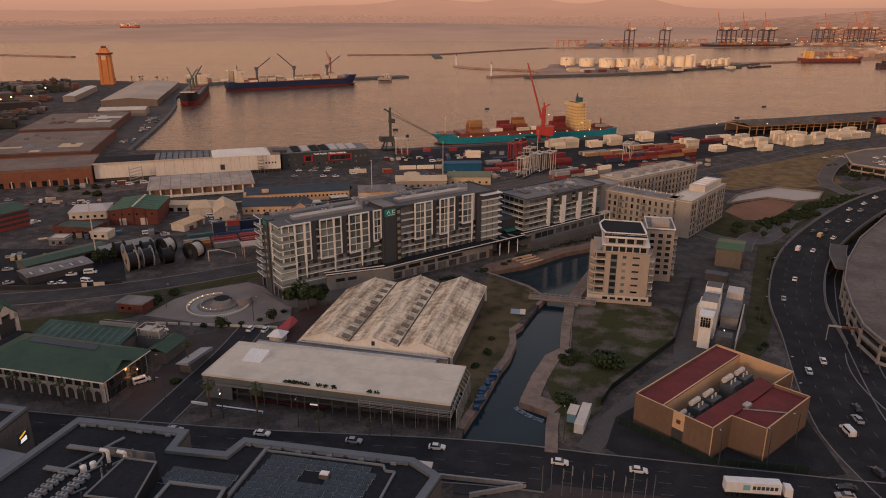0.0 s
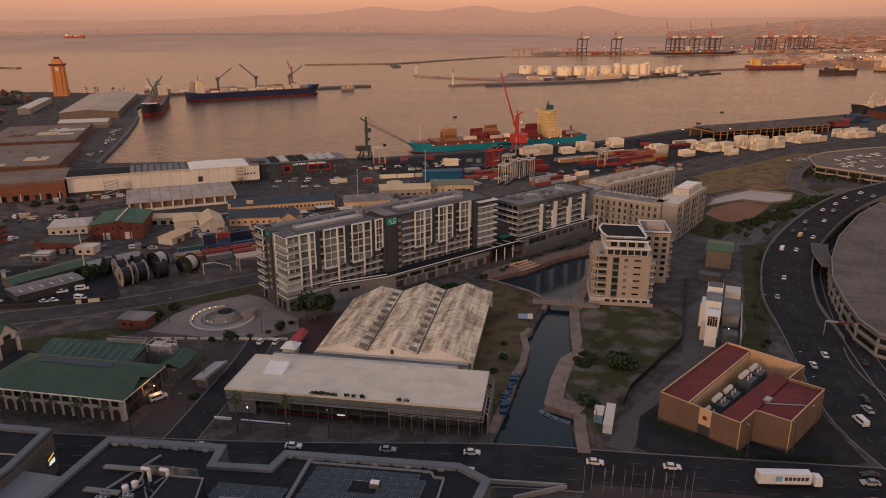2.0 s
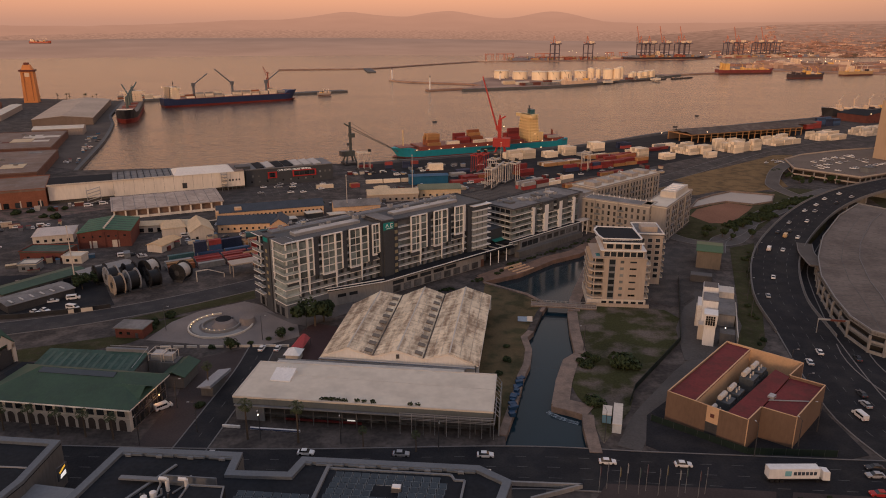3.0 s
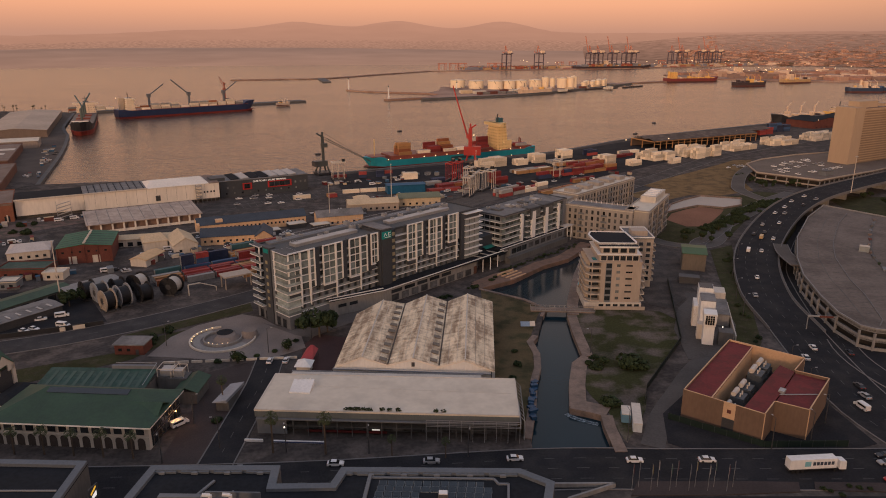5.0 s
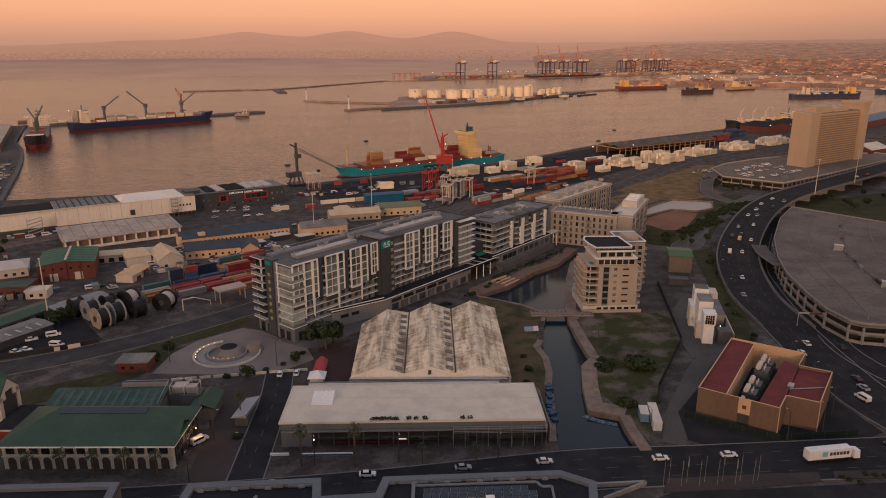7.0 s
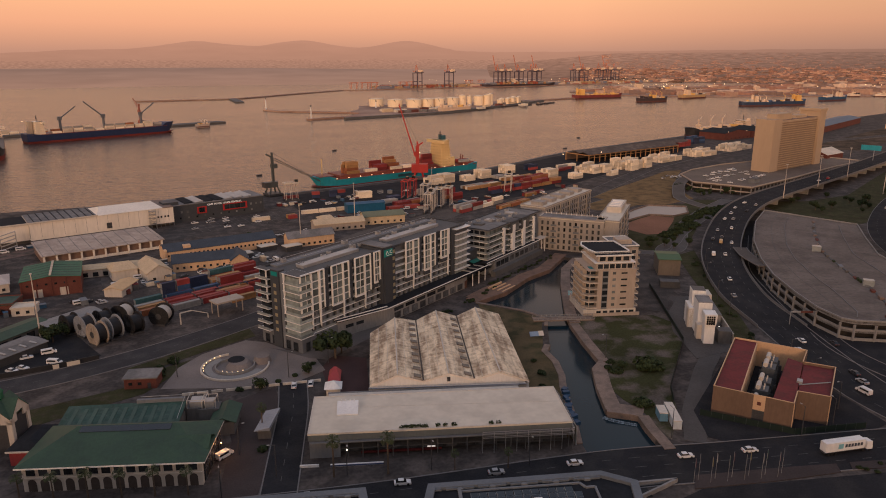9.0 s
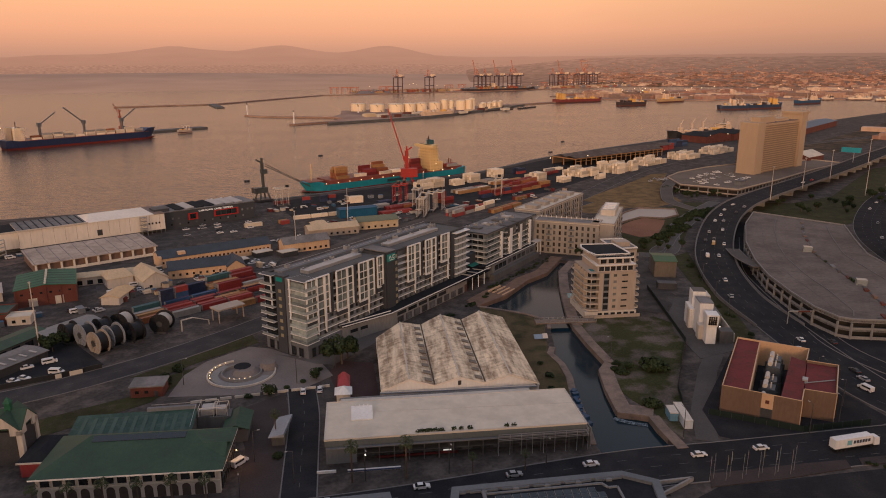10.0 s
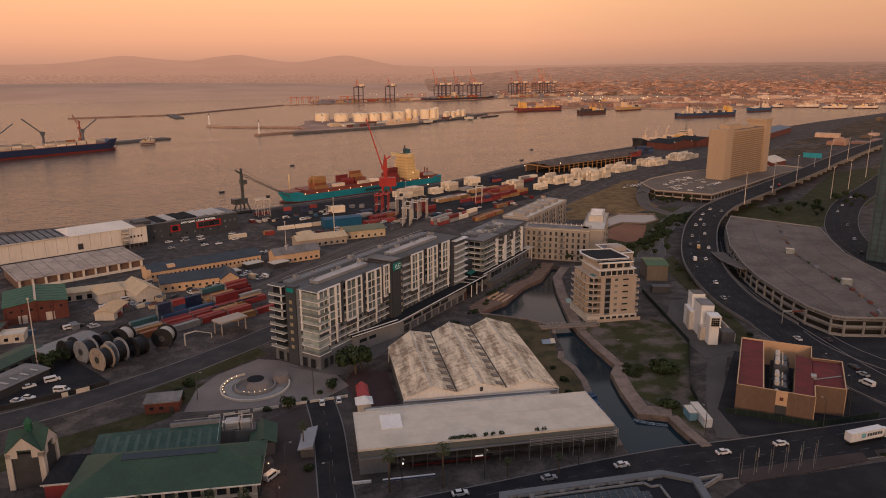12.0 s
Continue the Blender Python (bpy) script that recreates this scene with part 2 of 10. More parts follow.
LAMP_WARM = glow("warm_lamp", (1.0, 0.66, 0.34), 3.0)
LAMP_WHITE = glow("white_lamp", (1.0, 0.88, 0.72), 3.0)
LAMP_RED = glow("tail_lamp", (1.0, 0.06, 0.03), 6.0)
SEA = water("sea_water", (0.095, 0.062, 0.047), 0.2, 0.75, 0.09, 1.8)
CANALW = water("canal_water", (0.008, 0.024, 0.034), 0.1, 0.12, 0.5, 0.06)
CANALW.node_tree.nodes["Principled BSDF"].inputs["Specular IOR Level"].default_value = 0.35
PAINTS = {}


def paint(c, rough=0.5, var=0.15):
    key = (tuple(c), rough)
    if key not in PAINTS:
        PAINTS[key] = mat("paint", c, rough, var, 0.15, 1.5, streak=3)
    return PAINTS[key]


# ---- mesh tools ----
class MB:
    """Collects the corners and faces of one mesh."""

    def __init__(self):
        self.v, self.f = [], []

    def face(self, *pts):
        i = len(self.v)
        self.v += [tuple(p) for p in pts]
        self.f.append(tuple(range(i, i + len(pts))))
        return self

    def hexa(self, a, b):
        """A solid between two quads a and b of four corners each, listed the same way round."""
        i = len(self.v)
        self.v += [tuple(p) for p in a] + [tuple(p) for p in b]
        self.f += [(i + 3, i + 2, i + 1, i), (i + 4, i + 5, i + 6, i + 7)] + [(i + k, i + (k + 1) % 4, i + 4 + (k + 1) % 4, i + 4 + k) for k in range(4)]
        return self

    def box(self, x0, y0, z0, x1, y1, z1):
        return self.hexa([(x0, y0, z0), (x1, y0, z0), (x1, y1, z0), (x0, y1, z0)], [(x0, y0, z1), (x1, y0, z1), (x1, y1, z1), (x0, y1, z1)])

    def cbox(self, x, y, z, lx, ly, lz, rot=0.0):
        """A box that stands on z, with its middle at x, y, turned by rot degrees."""
        c, s = math.cos(radians(rot)), math.sin(radians(rot))
        q = [(x + c * a * lx / 2 - s * b * ly / 2, y + s * a * lx / 2 + c * b * ly / 2) for a, b in ((-1, -1), (1, -1), (1, 1), (-1, 1))]
        return self.hexa([(*p, z) for p in q], [(*p, z + lz) for p in q])

    def prism(self, poly, z0, z1, top=None):
        """An upright solid on a plan polygon, counter-clockwise; top: another plan for its upper edge."""
        i, n = len(self.v), len(poly)
        self.v += [(x, y, z0) for x, y in poly] + [(x, y, z1) for x, y in (top or poly)]
        self.f += [tuple(range(i + n - 1, i - 1, -1)), tuple(range(i + n, i + 2 * n))]
        self.f += [(i + k, i + (k + 1) % n, i + n + (k + 1) % n, i + n + k) for k in range(n)]
        return self

    def cyl(self, x, y, z0, z1, r, n=12, r1=None):
        ring = [(math.cos(2 * math.pi * k / n), math.sin(2 * math.pi * k / n)) for k in range(n)]
        r1 = r if r1 is None else r1
        return self.prism([(x + r * a, y + r * b) for a, b in ring], z0, z1, [(x + r1 * a, y + r1 * b) for a, b in ring])

    def beam(self, p, q, w, h=None, n=4):
        """A bar from p to q, w thick."""
        p, q = Vector(p), Vector(q)
        d = (q - p).normalized()
        a = d.cross(Vector((0, 0, 1)) if abs(d.z) < 0.95 else Vector((1, 0, 0))).normalized()
        b = a.cross(d)
        h = w if h is None else h
        i = len(self.v)
        for c in (p, q):
            for k in range(n):
                t = 2 * math.pi * (k + 0.5) / n
                self.v.append(tuple(c + a * (w * 0.7071 * math.cos(t)) + b * (h * 0.7071 * math.sin(t))))
        self.f += [tuple(range(i + n - 1, i - 1, -1)), tuple(range(i + n, i + 2 * n))]
        self.f += [(i + k, i + (k + 1) % n, i + n + (k + 1) % n, i + n + k) for k in range(n)]
        return self

    def gable(self, x0, y0, x1, y1, z, h, over=0.4, thick=0.18, along="x", hip=0.0):
        """A pitched roof on a rectangle, as two thick slopes (with hipped ends where hip is given)."""
        x0, y0, x1, y1 = x0 - over, y0 - over, x1 + over, y1 + over
        if along == "x":
            ym = (y0 + y1) / 2
            a, b = (x0 + hip, ym, z + h), (x1 - hip, ym, z + h)
        else:
            xm = (x0 + x1) / 2
            a, b = (xm, y0 + hip, z + h), (xm, y1 - hip, z + h)
        c = [(x0, y0, z), (x1, y0, z), (x1, y1, z), (x0, y1, z)]
        t = Vector((0, 0, thick))
        if along == "x":
            sl = [[c[0], c[1], b, a], [c[2], c[3], a, b]]
            ends = [[c[3], c[0], a, a], [c[1], c[2], b, b]]
        else:
            sl = [[c[1], c[2], b, a], [c[3], c[0], a, b]]
            ends = [[c[0], c[1], a, a], [c[2], c[3], b, b]]
        for q in sl + (ends if hip else []):
            self.hexa([Vector(p) for p in q], [Vector(p) + t for p in q])
        return self

    def mesh(self, name):
        me = bpy.data.meshes.new(name)
        me.from_pydata(self.v, [], self.f)
        me.validate()
        return me


def part(name, mb, material, parent, label="", m=None):
    """Links one mesh as a part under a thing or under a part."""
    data = mb if isinstance(mb, bpy.types.Mesh) else mb.mesh(name)
    if not data.materials:
        data.materials.append(material)
    ob = new(name, data)
    ob.parent = parent
    if m is not None:
        ob.matrix_basis = m
    if label:
        ob["label"] = label
    return ob


def thing(name, label, category, x=0, y=0, z=0, rz=0, group="", kind=""):
    ob = new(name)
    ob.empty_display_size = 1
    ob.matrix_basis = pose(x, y, z, 0, 0, rz)
    return tagged(ob, label, category, group, kind)


def solid(name, mb, material, label, category, x=0, y=0, z=0, rz=0, group="", kind=""):
    """A thing of one mesh."""
    data = mb if isinstance(mb, bpy.types.Mesh) else mb.mesh(name)
    if not data.materials:
        data.materials.append(material)
    ob = new(name, data)
    ob.matrix_basis = pose(x, y, z, 0, 0, rz)
    return tagged(ob, label, category, group, kind)


def sheet(poly, z0, z1, holes=()):
    """A slab on any plan polygon, with holes."""
    from mathutils.geometry import tessellate_polygon
    loops = [list(poly)] + [list(h) for h in holes]
    flat = [p for lp in loops for p in lp]
    tris = tessellate_polygon([[Vector((x, y, 0)) for x, y in lp] for lp in loops])
    mb = MB()
    n = len(flat)
    mb.v = [(x, y, z1) for x, y in flat] + [(x, y, z0) for x, y in flat]
    for t in tris:
        a, b, c = (Vector((*flat[k], 0)) for k in t)
        mb.f.append(tuple(t) if (b - a).cross(c - a).z > 0 else tuple(reversed(t)))
    i = 0
    for lp in loops:
        k = len(lp)
        area = sum(lp[j][0] * lp[(j + 1) % k][1] - lp[(j + 1) % k][0] * lp[j][1] for j in range(k))
        for j in range(k):
            p, q = i + j, i + (j + 1) % k
            out = (area > 0) == (lp is loops[0])
            mb.f.append((p + n, q + n, q, p) if out else (p, q, q + n, p + n))
        i += k
    return mb


def curve_pts(pts, step=6.0):
    """A smooth line through plan points."""
    P = [Vector((*p, 0)) if len(p) == 2 else Vector(p) for p in pts]
    P = [2 * P[0] - P[1]] + P + [2 * P[-1] - P[-2]]
    out = []
    for a, b, c, d in zip(P, P[1:], P[2:], P[3:]):
        n = max(1, int((c - b).length / step))
        for k in range(n):
            t = k / n
            out.append(0.5 * (2 * b + (c - a) * t + (2 * a - 5 * b + 4 * c - d) * t * t + (3 * b - a - 3 * c + d) * t ** 3))
    out.append(P[-2])
    return out


def ribbon(pts, w0, w1, z0, z1, step=6.0):
    """A band along a smooth line, from w0 to w1 metres to its left, between two heights above the line."""
    c = curve_pts(pts, step)
    mb = MB()
    rows = []
    for k, p in enumerate(c):
        d = (c[min(k + 1, len(c) - 1)] - c[max(k - 1, 0)]).normalized()
        nrm = Vector((-d.y, d.x, 0))
        rows.append((p + nrm * w0, p + nrm * w1))
    for (a, b), (e, g) in zip(rows, rows[1:]):
        mb.hexa([(a.x, a.y, a.z + z0), (e.x, e.y, e.z + z0), (g.x, g.y, g.z + z0), (b.x, b.y, b.z + z0)],
                [(a.x, a.y, a.z + z1), (e.x, e.y, e.z + z1), (g.x, g.y, g.z + z1), (b.x, b.y, b.z + z1)])
    return mb


def dashes(pts, off, dash, gap, w, z):
    c = curve_pts(pts, 1.0)
    mb, run = MB(), 0.0
    for a, b in zip(c, c[1:]):
        run += (b - a).length
        if run % (dash + gap) < dash:
            d = (b - a).normalized()
            nrm = Vector((-d.y, d.x, 0))
            p, q = a + nrm * (off - w / 2), a + nrm * (off + w / 2)
            r, s = b + nrm * (off + w / 2), b + nrm * (off - w / 2)
            zz = Vector((0, 0, z))
            mb.face(p + zz, s + zz, r + zz, q + zz)
    return mb


def strip(rows):
    """A solid swept through cross-sections of equal corner count."""
    mb = MB()
    m = len(rows[0])
    for r in rows:
        mb.v += [tuple(p) for p in r]
    for k in range(len(rows) - 1):
        a, b = k * m, (k + 1) * m
        mb.f += [(a + j, b + j, b + (j + 1) % m, a + (j + 1) % m) for j in range(m)]
    mb.f += [tuple(range(m)), tuple(range(len(mb.v) - 1, len(mb.v) - m - 1, -1))]
    return mb


def straight_walk(pts, w, z0, z1):
    """A paved strip along straight stretches with mitred corners, w wide to the left of the way (minus: to the right)."""
    rows = []
    for k, p in enumerate(pts):
        p = Vector(p[:2])
        d1 = (p - Vector(pts[k - 1][:2])).normalized() if k else None
        d2 = (Vector(pts[k + 1][:2]) - p).normalized() if k + 1 < len(pts) else None
        d1, d2 = d1 or d2, d2 or d1
        n1, n2 = Vector((-d1.y, d1.x)), Vector((-d2.y, d2.x))
        q = p + (n1 + n2) / max(0.5, 1 + n1.dot(n2)) * w
        e = p - (n1 + n2) / max(0.5, 1 + n1.dot(n2)) * 0.2 * (1 if w > 0 else -1)
        rows.append([(e.x, e.y, z0), (e.x, e.y, z1), (q.x, q.y, z1), (q.x, q.y, z0)])
    return strip(rows)

# ---- land and water ----
CANAL = [(22, 158), (24, 169), (25.5, 175), (23, 177.5), (20, 179), (18, 182), (23, 196), (29, 210), (34.5, 215), (38, 234), (42, 252), (46, 264), (53, 280), (63, 302), (75, 325), (90, 341),
         (86, 346), (68, 325), (52, 316), (32, 298), (14, 289), (30, 273), (36, 261), (32, 253), (24, 234), (20.5, 229), (20, 219), (17, 208), (13, 199), (8, 184), (1, 166), (0, 160)]
LAND = [(-4600, -3000), (4700, -3000), (4700, 1300), (2600, 1480), (1800, 1330), (1250, 1130), (760, 925), (545, 868), (300, 757), (165, 668), (-45, 588),
        (-269, 574), (-307, 744), (-345, 882), (-375, 960), (-425, 1165), (-620, 1225), (-900, 1150), (-1500, 950), (-4600, 700)]
solid("ground", sheet(LAND, -6, 0, [CANAL]), YARD, "dusky harbour ground of worn asphalt and concrete", "ground", kind="structure")
_ring = [(4760 * math.sin(2 * math.pi * k / 96), 4760 * math.cos(2 * math.pi * k / 96)) for k in range(96)]
solid("water", MB().prism(_ring[::-1], -2.6, -2.0), SEA, "calm harbour water reflecting the orange dusk sky", "water", kind="structure")
solid("canal_water", sheet([(-4, 158), (30, 155), (36, 180), (60, 240), (92, 350), (70, 350), (10, 292)], -2.2, -1.7), CANALW,
      "still dark water of the narrow canal", "water", kind="structure")
ISLAND = [(133, 1327), (193, 1353), (307, 1392), (366, 1424), (437, 1475), (522, 1550), (603, 1617), (735, 1740), (700, 1775), (560, 1725), (330, 1705), (225, 1665), (205, 1560), (168, 1482), (186, 1440), (150, 1382)]
solid("ground", sheet(ISLAND, -5, 1.0), FARLAND, "low harbour mole of brown fill and concrete", "ground", kind="structure")
MOLE = [(1055, 2200), (1900, 2330), (4700, 2700), (4700, 1650), (2600, 1700), (1900, 1620), (1250, 1780), (1020, 2000)]
solid("ground", sheet(MOLE[::-1], -5, 0.6), FARLAND, "distant dock land beyond the basin", "ground", kind="structure")
TERMINAL = [(344, 2575), (644, 2610), (1030, 2700), (1600, 2880), (2300, 3000), (4700, 3200), (4700, 4750), (2400, 4700), (1750, 3500), (1300, 2960), (1000, 2830), (640, 2720)]
solid("ground", sheet(TERMINAL, -5, 0.8), FARLAND, "distant container terminal and built-up plain", "ground", kind="structure")
for pts, w, lab in (([(-299, 2063), (-180, 2085), (-40, 2120), (118, 2314), (344, 2585)], 16, "long stone breakwater reaching into the bay"),
                    ([(-50, 2105), (-36, 1930)], 22, "short hooked breakwater head"),
                    ([(7, 1616), (38, 1563), (91, 1528), (190, 1470)], 11, "low stone mole with a small beacon"),
                    ([(66, 1331), (107, 1352), (170, 1378)], 12, "short dark mole head with a beacon"),
                    ([(722, 1762), (845, 1818), (880, 1836), (1060, 1965), (1180, 2045)], 18, "low stone mole joining the tank island"),
                    ([(-430, 1168), (-250, 1240), (-86, 1330)], 24, "concrete jetty behind the moored cargo ship"),
                    ([(-1500, 2080), (-1008, 1914)], 16, "distant dark breakwater")):
    solid("breakwater", ribbon(pts, -w / 2, w / 2, -5, 1.2, 30), DARKCONC if w > 20 else FARLAND, lab, "breakwater", kind="structure")

# quay walls of the main dock, and the canal's stone edge
for pts, w in (([(545, 868), (300, 757), (165, 668), (-45, 588)], 3.0), ([(-269, 574), (-307, 744), (-345, 882), (-375, 960), (-425, 1165)], 3.0)):
    solid("quay_edge", ribbon(pts, -0.3, w, -4, 0.25, 40), DARKCONC, "concrete coping along the harbour quay", "quay edge", kind="structure")
# brick paving tone with the warm light on it put into the colour
WARMLIT_BRICK = mat("warmlit_brick_paving", (0.21, 0.13, 0.095), 0.9, 0.2, 0.1, 2.0, second=(0.15, 0.1, 0.075))
WALK = "pinkish stone quay walk beside the canal"
for kz, (pts, w, lab) in enumerate((([(22, 156), (24, 169), (25.5, 175)], -3.2, WALK), ([(26.5, 174.3), (23, 177), (17.6, 180.5)], -6, "stone step in the quay walk by the weir"),
                    ([(18, 181.5), (23, 196), (29, 210), (34.5, 215)], -5, WALK), ([(34.5, 214.5), (38, 234), (42, 252)], -3.6, WALK),
                    ([(42.5, 253), (46, 264), (53, 280), (63, 302), (75, 325), (90, 341)], -4.5, "stone quay at the foot of the apartment tower"),
                    ([(90, 349), (68, 325), (52, 316), (32, 298), (14, 289)], -6.5, "broad stone promenade below the hotel"),
                    ([(14, 289), (30, 273), (36, 261), (32, 253)], -1.2, "thin stone edge of the grassy bank"),
                    ([(24, 234), (20.5, 229), (20, 219), (17, 208), (13, 199), (8, 184), (1, 166)], -2.2, "narrow stone path along the canal's grassy bank"))):
    solid("canal_edge", straight_walk(pts, w, -4, 0.3 + 0.006 * kz), WARMLIT_BRICK if "promenade" in lab else QUAYSTONE, lab, "quay edge", kind="structure")
solid("weir_foam", ribbon([(24.6, 174), (20, 177.6), (17.4, 181.2)], 0.3, 2.0, -1.9, -1.62, 2),
      mat("foam", (0.3, 0.36, 0.4), 0.6, 0.5, 0.8, 5, second=(0.03, 0.05, 0.06), edge=(0.4, 0.56)), "thin line of white water below the weir", "water", kind="structure")
solid("garden_pool", MB().cbox(60.5, 287, 0.05, 7, 2.6, 0.35, 64), paint((0.03, 0.2, 0.22), 0.1), "small teal pool beside the tower", "pool", kind="structure")


STEP = [0]


def patch(name, poly, material, label, z=0.06, cat="ground"):
    STEP[0] += 1
    z += 0.0011 * STEP[0]
    return solid(name, sheet(poly, -0.3, z), material, label, cat, kind="structure")


# parks and yards
patch("grass", [(27, 160), (40, 176), (46, 188), (60, 204), (75, 221), (84, 240), (81, 250), (60, 257), (46.5, 255), (42.5, 240), (39, 216), (33.5, 207), (27, 195), (27, 186), (28.5, 177), (27, 166)], LAWN,
      "worn park lawn with bare earth patches by the canal", 0.1, "lawn")
patch("grass", [(0, 168), (6, 184), (11, 199), (15, 209), (18, 220), (18.5, 230), (22, 236), (30, 254), (34, 261), (28, 272), (14, 287), (9, 262), (4, 230), (-3, 195), (-5, 180)], DRYGRASS,
      "rough dry grass bank between shed and canal", 0.08, "lawn")
patch("grass", [(160, 466), (182, 492), (207, 511), (268, 553), (325, 595), (343, 594), (305, 550), (280, 514), (262, 466), (229, 453), (206, 458), (184, 446), (168, 450)], FIELD,
      "dry orange-brown grass field beside the dock road", 0.06, "lawn")
patch("grass", [(126, 350), (146, 374), (156, 395), (163, 408), (186, 434), (212, 456), (240, 450), (262, 462), (280, 452), (240, 418), (208, 388), (178, 356), (152, 332), (134, 334)], GRASS,
      "rough green verge round the basin", 0.045, "lawn")
POND = [(163, 409), (178, 431), (194, 443), (212, 453), (236, 440), (224, 421), (208, 415), (194, 424), (180, 418)]
patch("red_earth", [(156, 393), (167, 408), (182, 417), (195, 423), (206, 412), (198, 402), (172, 374), (160, 376)], REDEARTH, "reddish bare earth embankment", 0.1, "bare ground")
patch("pond", POND, mat("pale_sand", (0.42, 0.36, 0.31), 0.8, 0.1, 0.05), "pale empty basin floor", 0.09, "bare ground")
for a, b in zip(POND, POND[1:] + POND[:1]):
    _d = (Vector(b) - Vector(a)).normalized() * 0.6
    solid("basin_wall", MB().beam((a[0], a[1], 0.55), (b[0] + _d.x, b[1] + _d.y, 0.55), 0.7, 1.1), QUAYSTONE, "low stone wall round the basin", "wall", group="basin walls")
patch("grass", [(-172, 232), (-128, 245), (-116, 258), (-108, 262), (-112, 252), (-122, 238), (-150, 226), (-170, 222)], GRASS, "dark rough verge beside the road", 0.07, "lawn")
patch("grass", [(86, 196), (104, 215), (122, 250), (140, 290), (165, 335), (148, 328), (128, 285), (112, 250), (96, 222)], GRASS, "dark grassy strip below the freeway", 0.07, "lawn")
patch("grass", [(300, 440), (340, 430), (390, 440), (470, 490), (560, 545), (640, 560), (560, 470), (420, 400), (330, 362), (290, 350), (276, 372), (290, 410)], GRASS,
      "dark scrub between the freeway branches", 0.05, "lawn")
patch("scrub", [(560, 520), (700, 590), (1000, 740), (1500, 960), (2300, 1290), (4000, 1200), (4000, 100), (1500, 60), (700, 160), (420, 250), (480, 420)], mat("dusk_scrub", (0.06, 0.045, 0.032), 0.95, 0.35, 0.02, 0.3, second=(0.12, 0.085, 0.06), spec=0.1), "brown scrub land beyond the freeway ramps", 0.02, "lawn")
patch("scrub", [(600, 700), (900, 860), (1300, 1080), (1800, 1290), (2600, 1440), (4000, 1250), (4000, 900), (1500, 970), (900, 790), (640, 660)], bpy.data.materials["dusk_scrub"], "brown waste ground along the dock road", 0.02, "lawn")
patch("asphalt_yard", [(112, 140), (116, 190), (126, 222), (140, 250), (160, 285), (200, 338), (246, 392), (262, 380), (270, 340), (200, 250), (160, 180), (140, 150)], ASPHALT, "dark sunken road between freeway and car deck", 0.0, "road")
patch("grass", [(-117, 259.5), (-130, 260.5), (-101, 277.5), (-86, 288), (-84, 278.5), (-104, 268)], GRASS, "dark rough verge between plaza and road", 0.07)
patch("plaza", [(-117, 240), (-112, 256), (-104, 266), (-88, 275), (-80, 270), (-72, 258), (-64, 250), (-62, 238), (-72, 232), (-96, 234)], PAVING, "pale paved plaza in front of the hotel", 0.1, "plaza")
patch("pavement", [(-79, 264), (-66, 250), (-60, 247), (-41, 262), (-28, 277), (-36, 279), (-67, 256)], mat("grey_paving", (0.12, 0.107, 0.1), 0.9, 0.2, 0.1, 2.5), "grey paved strip at the foot of the hotel", 0.1, "pavement")
patch("parking_lot", [(-78, 196), (-66, 194), (-57, 214), (-58, 236), (-76, 232)], ASPHALT_OLD, "small asphalt parking court", 0.06, "parking lot")
patch("brick_court", [(-64, 204), (-53, 202), (-46, 244), (-58, 250), (-63, 240)], mat("red_paving", (0.062, 0.033, 0.031), 0.9, 0.25, 0.1, 2.5), "dark red paved court beside the shed", 0.09, "courtyard")
patch("brick_court", [(-100, 165), (-90, 166), (-80, 208), (-80, 230), (-97, 222), (-95, 198)], BRICKPAVE, "dark reddish paved forecourt", 0.07, "courtyard")
solid("path", ribbon([(33, 157), (43, 172), (53, 183), (66, 197), (82, 213), (94, 240), (105, 268)], -3.2, 3.2, -0.3, 0.12, 5), mat("lane_concrete", (0.085, 0.077, 0.072), 0.9, 0.2, 0.1, 1.5), "worn concrete service lane beside the fence", "path", kind="structure")
patch("pavement", [(-267, 441), (-239, 450), (-203, 460), (-195, 447), (-220, 428), (-227, 412), (-253, 420)], mat("pink_paving", (0.15, 0.1, 0.085), 0.9, 0.3, 0.08, 1.5, second=(0.07, 0.06, 0.045)), "pinkish paved walks with planted beds", 0.05, "pavement")
patch("parking_lot", [(-214, 262), (-160, 268), (-140, 276), (-152, 300), (-180, 318), (-230, 316)], ASPHALT, "dark asphalt parking lot", 0.05, "parking lot")
patch("parking_lot", [(-128, 452), (-128, 499), (-60, 522), (-44, 524), (-46, 498), (-70, 480), (-100, 458)], ASPHALT_OLD, "dark asphalt parking lot with marked bays", 0.05, "parking lot")
patch("dock_yard", [(-150, 354), (-112, 366), (-78, 386), (-56, 402), (-62, 416), (-124, 402), (-190, 396), (-200, 380), (-186, 390), (-155, 384)], mat("dock_concrete", (0.115, 0.098, 0.088), 0.9, 0.3, 0.06, 1.0, second=(0.075, 0.066, 0.062), spec=0.1), "worn pale concrete yard among the dock sheds", 0.03, "yard")
patch("container_yard", [(-46, 566), (-40, 512), (40, 500), (110, 505), (180, 540), (250, 590), (330, 650), (470, 745), (440, 800), (300, 745), (165, 655), (-40, 578)], ASPHALT, "dark asphalt of the container yard", 0.03, "yard")
patch("rail_yard", [(-140, 318), (-75, 345), (0, 410), (70, 470), (64, 488), (-10, 440), (-80, 370), (-135, 335)], mat("ballast", (0.1, 0.085, 0.075), 0.95, 0.3, 0.1, 2.0), "stony rail yard ground", 0.05, "rail yard")

# roads
ROADS = []


